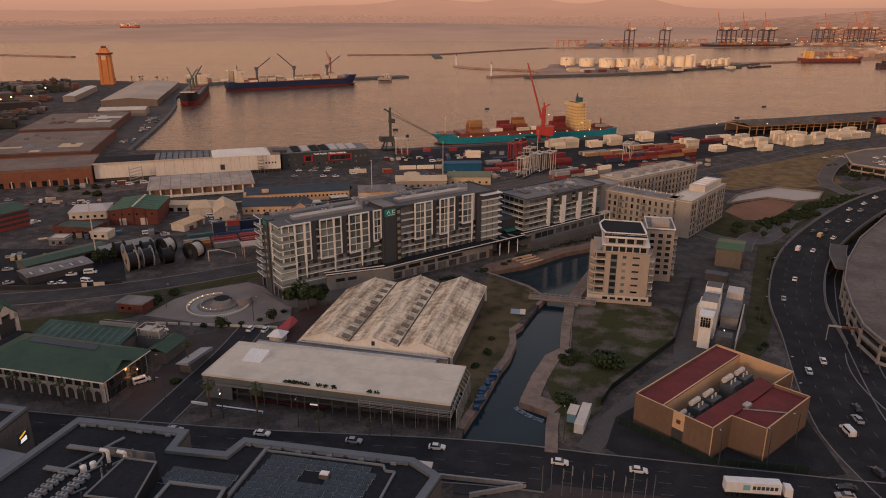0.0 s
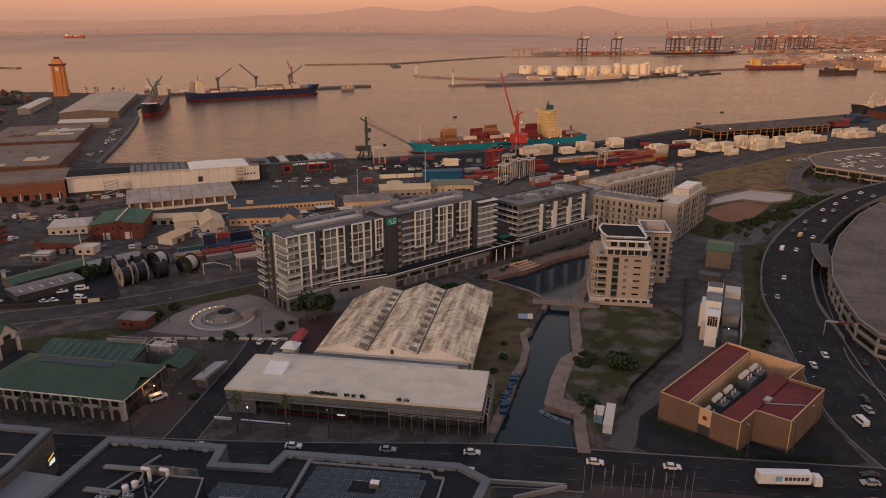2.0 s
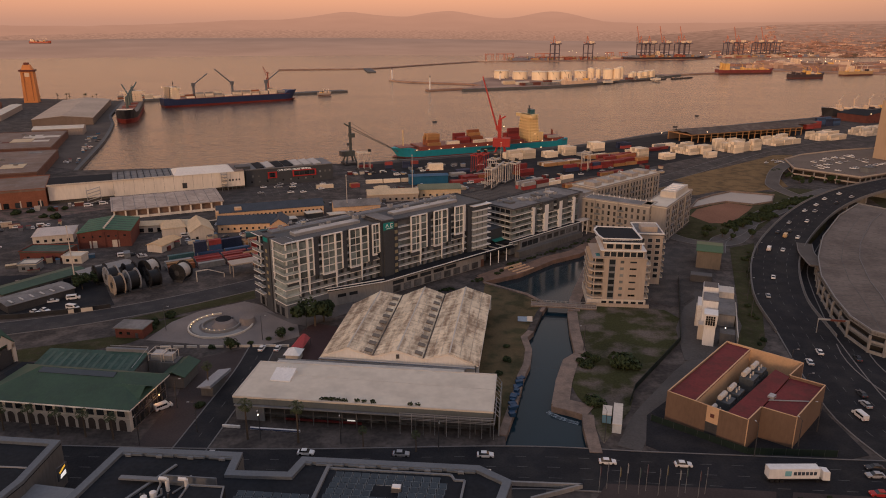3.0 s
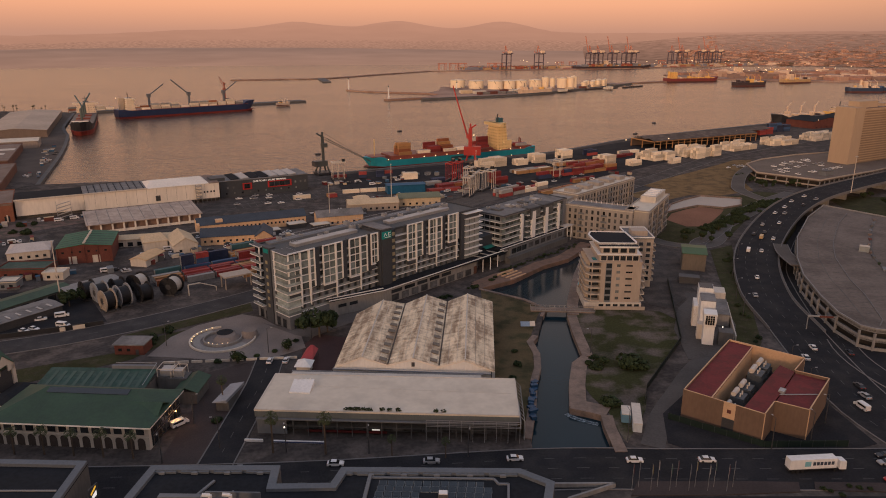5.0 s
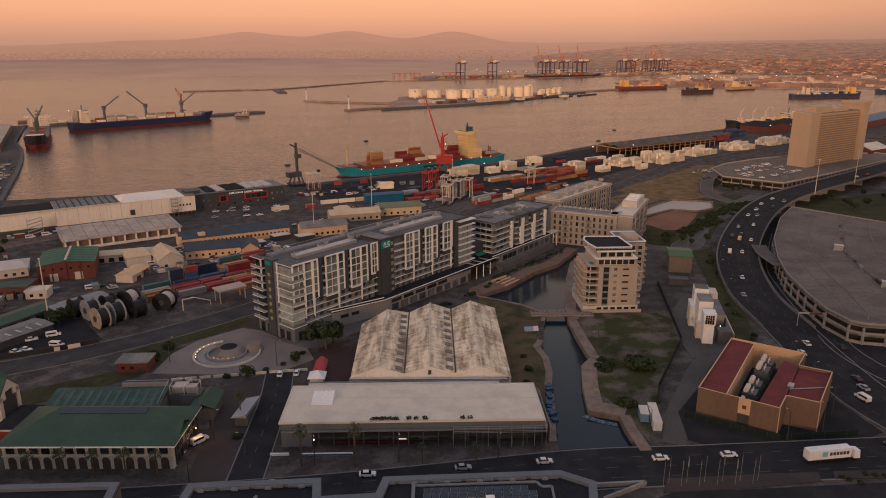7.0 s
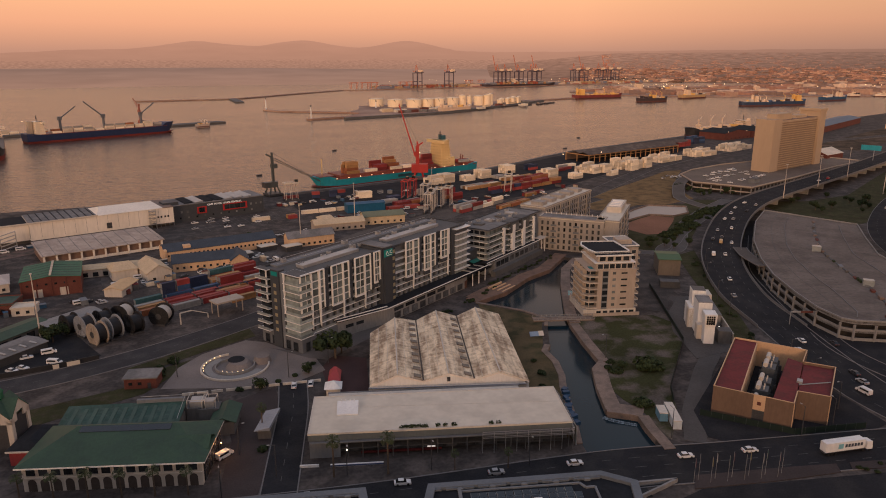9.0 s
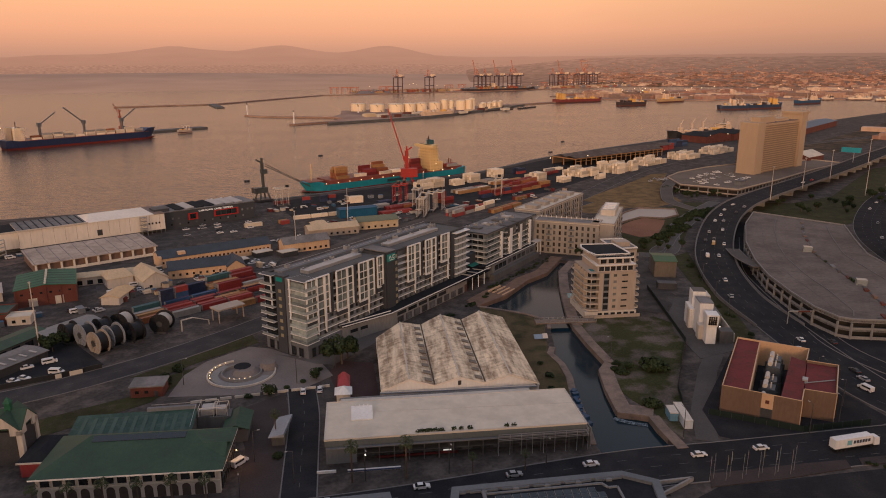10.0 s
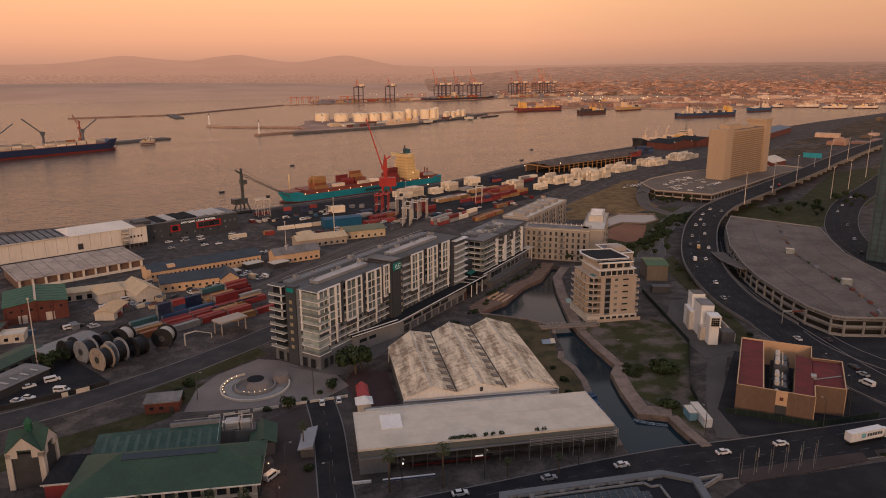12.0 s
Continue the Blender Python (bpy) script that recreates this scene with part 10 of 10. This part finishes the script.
part("bracket", MB().beam((0, 0, 0.3), (-1.4, 0, 0.6), 0.1), STEEL, van_lamp)
_pl = bpy.data.lights.new("forecourt_light", "POINT")
_pl.energy, _pl.color, _pl.shadow_soft_size = 420, (1.0, 0.42, 0.13), 0.3
new("forecourt_light", _pl).location = (-97.0, 189.0, 4.6)

# flags by the junction
FLAGCOL = ((0.1, 0.05, 0.06), (0.06, 0.07, 0.1), (0.2, 0.17, 0.08), (0.3, 0.3, 0.3), (0.05, 0.09, 0.08))
for k in range(12):
    x, y = 19 + 2.3 * k, 139.4 - 0.42 * k + (k % 2) * 1.6
    t = thing("flagpole", "slim white flagpole with a limp flag", "flagpole", x, y, 0.2, 0, "flagpoles")
    part("pole", MB().cyl(0, 0, 0, 7.6, 0.06, 6, 0.04), TIN, t)
    part("flag", MB().hexa([(0.05, -0.02, 4.9), (0.22, -0.12, 4.7), (0.22, -0.09, 4.7), (0.05, 0.02, 4.9)], [(0.05, -0.02, 7.4), (0.3, 0.1, 7.0), (0.3, 0.13, 7.0), (0.05, 0.02, 7.4)]), paint(FLAGCOL[k % 5]), t)

# gantry over the sunken ramp, sign panels
gy = thing("sign_gantry", "road gantry with an amber sign strip", "sign gantry", 128, 223, 0, -18)
part("post", MB().beam((0, 0, 0), (0, 0, 6), 0.25), TIN, gy)
part("post", MB().beam((10, 0, 0), (10, 0, 6), 0.25), TIN, gy)
part("beam", MB().box(0, -0.2, 5.6, 10, 0.2, 6.2), TIN, gy)
part("sign_strip", MB().box(4, -0.3, 5.5, 9, -0.2, 6.3), BRICK, gy)
gw = thing("sign_gantry", "freeway gantry with a blue-green sign", "sign gantry", 532, 545, 6, -62)
part("post", MB().beam((0, 0, 0), (0, 0, 16), 0.5), TIN, gw)
part("panel", MB().box(-12, -0.3, 12, 6, 0, 17), paint((0.03, 0.3, 0.38)), gw, "blue-green road sign")

# plaza: round sunken court with lamps, kiosk, planters
pz = thing("sunken_court", "round stone court with curved low walls", "plaza", -92.5, 250.5, 0.1)
def arc_wall(r0, r1, z1, a0, a1, n=40):
    ts = [radians(a0 + (a1 - a0) * k / n) for k in range(n + 1)]
    return strip([[(r0 * math.cos(t), r0 * math.sin(t), 0), (r0 * math.cos(t), r0 * math.sin(t), z1), (r1 * math.cos(t), r1 * math.sin(t), z1), (r1 * math.cos(t), r1 * math.sin(t), 0)] for t in ts])
part("outer_ring", arc_wall(11.5, 12.0, 0.7, 100, 400), OFFWHITE, pz)
part("ramp", arc_wall(8.0, 10.6, 0.25, 120, 330), CONCRETE, pz)
part("inner_ring", arc_wall(6.6, 7.0, 1.0, 60, 380), CONCRETE, pz)
part("cone", MB().cyl(1.5, 0, 0, 1.8, 5.0, 24, 3.2), PAVING, pz, "low paved mound")
part("pool", MB().cyl(0.5, 2.5, 1.8, 1.9, 3.0, 20), DARKROOF, pz)
part("drum", MB().cyl(9.5, 2, 0, 2.4, 3.4, 20, 2.6), PAVING, pz, "rounded paved drum")
for k in range(12):
    a = radians((118 + k * 12) if k < 7 else (225 + (k - 7) * 17))
    r = 11.0 if k < 7 else 6.3
    lm = thing("court_lamp", "small glowing lamp on the court wall", "lamp", -92.5 + r * math.cos(a), 250.5 + r * math.sin(a), 0.8, 0, "court lamps")
    part("bulb", MB().cyl(0, 0, 0, 0.3, 0.12, 8), LAMP_WARM, lm)
    part("stem", MB().cyl(0, 0, -0.7, 0, 0.06, 6), STEEL, lm)
for k in range(10):
    solid("barrier", MB().cbox(-108 + k * 4.6, 232.4 - k * 0.3, 0.06, 3.6, 0.4, 0.9, -4), OFFWHITE, "white concrete barrier block", "barrier", group="road barriers")
kk = thing("pavilion", "small white pavilion with a pyramid roof and red awning", "kiosk", -62, 219.5, 0.1, -12)
part("wall", MB().box(-2.2, -2.2, 0, 2.2, 2.2, 2.6), OFFWHITE, kk)
part("roof", MB().prism([(-2.9, -2.9), (2.9, -2.9), (2.9, 2.9), (-2.9, 2.9)], 2.6, 4.4, [(-0.15, -0.15), (0.15, -0.15), (0.15, 0.15), (-0.15, 0.15)]), WHITE, kk)
part("awning", MB().hexa([(-2.0, 3, 2.6), (2.2, 3, 2.6), (2.2, 12, 2.6), (-2.0, 12, 2.6)], [(-2.0, 3, 2.8), (2.2, 3, 2.8), (0.4, 12, 4.0), (-0.4, 12, 4.0)]), paint((0.36, 0.05, 0.05)), kk, "red fabric awning")
for x in (-1.9, 2.1):
    part("post", MB().cyl(x, 11.8, 0, 2.7, 0.08, 6), STEEL, kk)
for k in range(2):
    bx = thing("site_cabin", "pale blue and white portable cabin on the grass", "cabin", (31.9, 34.1)[k], (172.6, 170.0)[k], 0.15, 69, "site cabins")
    part("body", MB().box(-6 if k else -3, -1.25, 0, 6 if k else 2.2, 1.25, 2.6), paint((0.5, 0.54, 0.57)) if k else paint((0.12, 0.24, 0.33)), bx)
    part("roof", MB().box(-6.1 if k else -3.1, -1.3, 2.6, 6.1 if k else 2.3, 1.3, 2.8), OFFWHITE, bx)
tb2 = thing("info_board", "blue and white information panel on the grass", "sign", 20, 243.5, 0.1, -10)
part("panel", MB().hexa([(0, 0, 0.3), (5.6, 0, 0.3), (5.6, 1.6, 1.6), (0, 1.6, 1.6)], [(0, 0, 0.45), (5.6, 0, 0.45), (5.6, 1.6, 1.75), (0, 1.6, 1.75)]), paint((0.2, 0.27, 0.36)), tb2)
part("panel", MB().hexa([(3.6, -0.1, 0.5), (5.6, -0.1, 0.5), (5.6, 1.6, 1.85), (3.6, 1.6, 1.85)], [(3.6, -0.1, 0.6), (5.6, -0.1, 0.6), (5.6, 1.6, 1.95), (3.6, 1.6, 1.95)]), OFFWHITE, tb2)
for x in (0.3, 5.3):
    part("leg", MB().cyl(x, 0.8, 0, 1.0, 0.07, 6), STEEL, tb2)
random.seed(77)
for k in range(14):
    f = k / 14
    solid("tarpaulin", MB().cbox(4.5 + 7.5 * f + random.uniform(-0.6, 0.6), 176 + 24 * f, 0.1, random.uniform(1.2, 2.6), random.uniform(1.0, 2.0), random.uniform(0.5, 1.4), random.uniform(0, 90)), paint((0.02, 0.06, 0.12)),
          "crumpled dark blue tarpaulin heap on the bank", "tarpaulin", group="tarpaulin heaps")
gf = thing("loading_frame", "pale steel loading gantry over the boxes", "gantry", -98, 306, 0, 26.5)
gf.scale = (0.72, 0.8, 0.85)
for x in (0, 16):
    for y in (0, 7):
        part("post", MB().beam((x, y, 0), (x, y, 6.5), 0.5), CREAM, gf)
part("roof", MB().box(-1, -1, 6.5, 17, 8, 7.2), CREAM, gf)
gf2 = thing("rail_portal", "pale steel portal frame beside the road", "gantry", -113, 301, 0, 26.5)
part("post", MB().beam((0, 0, 0), (0, 0, 5), 0.4), OFFWHITE, gf2)
part("post", MB().beam((12, 0, 0), (12, 0, 2), 0.3), OFFWHITE, gf2)
part("beam", MB().beam((0, 0, 5), (5, 0, 5), 0.4).beam((5, 0, 5), (12, 0, 2), 0.3), OFFWHITE, gf2)

# rail tracks
for k in range(5):
    tr = thing("railway_track", "pair of dull steel rails on dark sleepers", "railway track", 0, 0, 0.06, 0, "rail tracks", "structure")
    o = k * 5.0
    pts = [(-132 - o * 0.4, 318 + o), (-75 - o * 0.5, 342 + o), (-10 - o * 0.6, 400 + o), (60 - o * 0.6, 462 + o)]
    for s in (-0.72, 0.72):
        part("rail", ribbon(pts, s - 0.07, s + 0.07, 0, 0.15, 8), STEEL, tr)

# ---- trees ----
def crown(seed, r, h, n, leaf, squash=1.0):
    random.seed(seed)
    mb = MB()
    lumps = [(Vector((random.gauss(0, r * 0.42), random.gauss(0, r * 0.42), random.uniform(-0.3, 0.5) * h)), random.uniform(0.4, 0.75) * r) for _ in range(9)]
    for k in range(n):
        c, rr = random.choice(lumps)
        d = Vector((random.gauss(0, 1), random.gauss(0, 1), random.gauss(0, 1))).normalized()
        p = c + Vector((d.x, d.y, d.z * squash)) * rr * random.uniform(0.72, 1.05)
        a = Vector((random.gauss(0, 1), random.gauss(0, 1), random.gauss(0, 1))).normalized()
        b = d.cross(a).normalized() * leaf * random.uniform(0.6, 1.2)
        a = a * leaf * random.uniform(0.6, 1.2)
        mb.face(p - a - b * 0.6, p + a * 0.2 - b, p + a + b * 0.4, p - a * 0.3 + b)
    return mb


def tree(seed, r, h, leaf=0.45, n=900, m=None):
    t = thing("tree", "dark leafy tree with an uneven crown", "tree", 0, 0, -60, 0, "trees")
    trunk = MB().cyl(0, 0, 0, h * 0.55, 0.035 * h + 0.08, 8, 0.02 * h + 0.05)
    random.seed(seed)
    for k in range(6):
        a = 2 * math.pi * k / 6 + random.uniform(-0.4, 0.4)
        trunk.beam((0, 0, h * random.uniform(0.32, 0.5)), (r * 0.7 * math.cos(a), r * 0.7 * math.sin(a), h * random.uniform(0.6, 0.8)), 0.02 * h, n=6)
    part("trunk", trunk, BARK, t)
    cr = crown(seed, r, h * 0.45, n, leaf)
    cr.v = [(x, y, z + h * 0.66) for x, y, z in cr.v]
    part("crown", cr, m or LEAF, t, "leaf clumps with gaps")
    return t


TREES = [tree(1, 3.0, 6.0), tree(2, 3.6, 7.5, 0.5, 1100), tree(3, 2.4, 4.4, 0.38, 700)]
_b = crown(8, 2.0, 1.6, 620, 0.34, 0.7)
_b.v = [(x, y, max(0.02, z + 0.8)) for x, y, z in _b.v]
BUSH = solid("bush", _b, LEAF, "low dark rounded shrub", "bush", 0, 0, -60, 0, "shrubs")
USED = set()


def plant(src, x, y, s=1.0, rz=0, z=0.1):
    m = pose(x, y, z, 0, 0, rz)
    if src not in USED:
        USED.add(src)
        src.matrix_basis = m
        src.scale = (s, s, s)
        return src
    keep = src.scale.copy()
    src.scale = (s, s, s)
    ob = copy_thing(src, m)
    src.scale = keep
    return ob


random.seed(55)
for k, x, y, s in ((1, -57, 247, 1.35), (0, -54, 251, 1.2), (2, 39, 207, 0.6), (1, -160, 296, 0.8), (1, -156, 302, 0.7), (0, -164, 300, 0.8), (1, -72, 428, 0.8), (0, -78, 424, 1.2),
                   (0, -68, 433, 0.7), (2, -68, 237, 0.8), (2, -85, 229, 0.8)):
    plant(TREES[k], x, y, s, random.uniform(0, 360))
for k, x, y, s in ((1, 96, 348, 1.2), (0, 102, 344, 1.1), (1, 142, 352, 1.2), (0, 148, 346, 1.3), (0, 158, 352, 1.1), (1, 168, 362, 1.1), (0, 150, 340, 1.0), (2, 138, 346, 1.2), (1, 176, 372, 1.0), (0, 164, 344, 1.2), (0, 186, 374, 1.0)):
    plant(TREES[k], x + 6, y + 2, s * 0.55, random.uniform(0, 360))
for k in range(60):
    f = k / 60
    plant(BUSH, 166 + 92 * f + random.uniform(-5, 5), 366 + 64 * f + random.uniform(-6, 6), random.uniform(0.7, 1.5), random.uniform(0, 360))
for k in range(24):
    plant(TREES[k % 3], random.uniform(300, 440), random.uniform(380, 450), random.uniform(0.5, 0.9), random.uniform(0, 360))
for k in range(20):
    plant(TREES[k % 3], random.uniform(268, 320), random.uniform(470, 505), random.uniform(0.4, 0.8), random.uniform(0, 360))
for k in range(17):
    f = random.random()
    plant(BUSH, 100 + 55 * f + random.uniform(-2, 2), 212 + 112 * f + random.uniform(-3, 3), random.uniform(0.35, 0.7), random.uniform(0, 360))
for x, y, s in ((47, 205, 2.1), (30, 181, 1.3), (36, 204, 0.9), (34, 208, 0.7), (38, 212, 0.7), (-66, 244, 0.5), (-84, 232, 0.6), (-79, 233, 0.5), (-73, 236, 0.5), (-92, 231, 0.6), (-87, 190, 0.7),
                (-118, 254, 1.1), (-114, 262, 1.0), (-120, 250, 1.2), (-250, 434, 1.3), (-243, 437, 1.0), (-233, 441, 1.2), (-226, 444, 0.9), (-222, 421, 1.4), (-230, 424, 1.0)):
    plant(BUSH, x, y, s, random.uniform(0, 360))
for k in range(26):
    f = k / 26
    plant(BUSH, 30 + 52 * f, 306 + 36 * f + 6 + random.uniform(-2, 2), random.uniform(0.25, 0.5), random.uniform(0, 360), 0.3)
random.seed(77)
for k in range(16):
    f = random.random()
    plant(BUSH, -8 + 38 * f, 277 + 28 * f + random.uniform(-1.6, 1.6), random.uniform(0.3, 0.6), random.uniform(0, 360), 0.1)
# steps down to the promenade
for k in range(4):
    solid("garden_step", MB().box(0, -0.35, 0, 11.5, 0.35, 0.55 + 0.12 * k), PALETAN, "pale edge of a broad brick step", "step", 30.6 - 1.5 * k, 298.6 + 2.2 * k, 0.02, 36, "promenade steps")
solid("forecourt", sheet([(14, 292), (29.5, 299), (40, 308), (33, 313), (24, 307.5), (12, 298)], 0.02, 0.12), WARMLIT_BRICK, "warm brick forecourt under the canopy", "pavement", kind="structure")
for k in range(7):
    plant(BUSH, 66 + 24 * random.random(), 132 - 3 * random.random(), random.uniform(0.2, 0.35), random.uniform(0, 360), 0.25)
for k in range(5):
    f = k / 5
    plant(BUSH, 1 + 13 * f + random.uniform(-1, 1), 182 + 50 * f, random.uniform(0.4, 0.8), random.uniform(0, 360))


def palm(seed, h):
    random.seed(seed)
    t = thing("palm_tree", "tall fan palm with a shaggy dark crown", "palm tree", 0, 0, -60, 0, "palms")
    part("trunk", MB().cyl(0, 0, 0, h * 0.5, 0.32, 8, 0.24).cyl(0, 0, h * 0.5, h, 0.24, 8, 0.2), BARK, t)
    fr = MB()
    for k in range(30):
        a = 2 * math.pi * k / 30 * 2.4
        el = random.uniform(-0.7, 1.2)
        d = Vector((math.cos(a) * math.cos(el), math.sin(a) * math.cos(el), math.sin(el)))
        side = Vector((-math.sin(a), math.cos(a), 0))
        base, mid = Vector((0, 0, h)), Vector((0, 0, h)) + d * 1.2
        tip = mid + d * 0.9 + Vector((0, 0, -0.7))
        fr.face(base, mid - side * 0.14, mid + side * 0.14)
        for j in (-2, -1, 0, 1, 2):
            q = mid + (tip - mid) * (1 - 0.1 * abs(j)) + side * j * 0.36
            fr.face(mid, q - side * 0.13, q + side * 0.13)
    part("frond", fr, PALMLEAF, t, "fan leaves")
    return t


PALMS = [palm(1, 11), palm(2, 9)]
for k, x, y, s in ((0, -69.5, 171.2, 1.0), (0, -55.5, 168.2, 1.02), (1, -146, 184, 0.8), (1, -138, 182, 0.8), (1, -130, 180.5, 0.85), (1, -122, 178.5, 0.8), (1, -114, 176.5, 0.85), (1, -106, 174.5, 0.8), (1, -38, 164.5, 0.6), (1, -24, 161, 0.6), (0, -86, 200, 0.8)):
    plant(PALMS[k], x, y, s, 40 * k + x)
for k in range(12):
    plant(PALMS[0], -520 + random.uniform(-60, 60), 1165 + random.uniform(-30, 30), 0.85, k * 30)
# warm lights scattered over the docks
random.seed(99)
mbl = MB()
for k in range(120):
    x, y = random.choice(((random.uniform(600, 2200), random.uniform(2640, 3100)), (random.uniform(1100, 2600), random.uniform(1760, 2250)), (random.uniform(-900, -500), random.uniform(620, 1100)), (random.uniform(1700, 3800), random.uniform(3100, 4300))))
    mbl.cbox(x, y, random.uniform(12, 26) if x > 0 else random.uniform(5, 10), 1.3, 1.3, 1.3)
solid("dock_lamp", mbl, LAMP_WARM, "scattered warm dock lights in the distance", "lamps", kind="stuff")
for x, y, z in ((246, 660, 11.5), (300, 676, 9.6), (352, 696, 9.6), (404, 720, 9.6), (120, 660, 12), (565, 800, 11), (600, 806, 11), (-352, 1118, 24), (112, 600, 9), (1060, 1900, 36), (1300, 2020, 30), (86, 640, 22)):
    t = thing("flood_lamp", "bright warm dock floodlight", "lamp", x, y, z, 0, "floodlights")
    part("bulb", MB().cbox(0, 0, 0, 0.6, 0.6, 0.6), LAMP_WARM, t)
    part("stem", MB().cyl(0, 0, -2, 0, 0.12, 6), STEEL, t)

# containers too far off to count
for cname, mb in JOIN.items():
    solid("shipping_container", mb, mat("container_paint", CONT_COL[cname], 0.6, 0.15, 0.15, 1.5, rand=0.35, island=True), f"stacked {cname} shipping containers in the docks", "containers", kind="stuff")
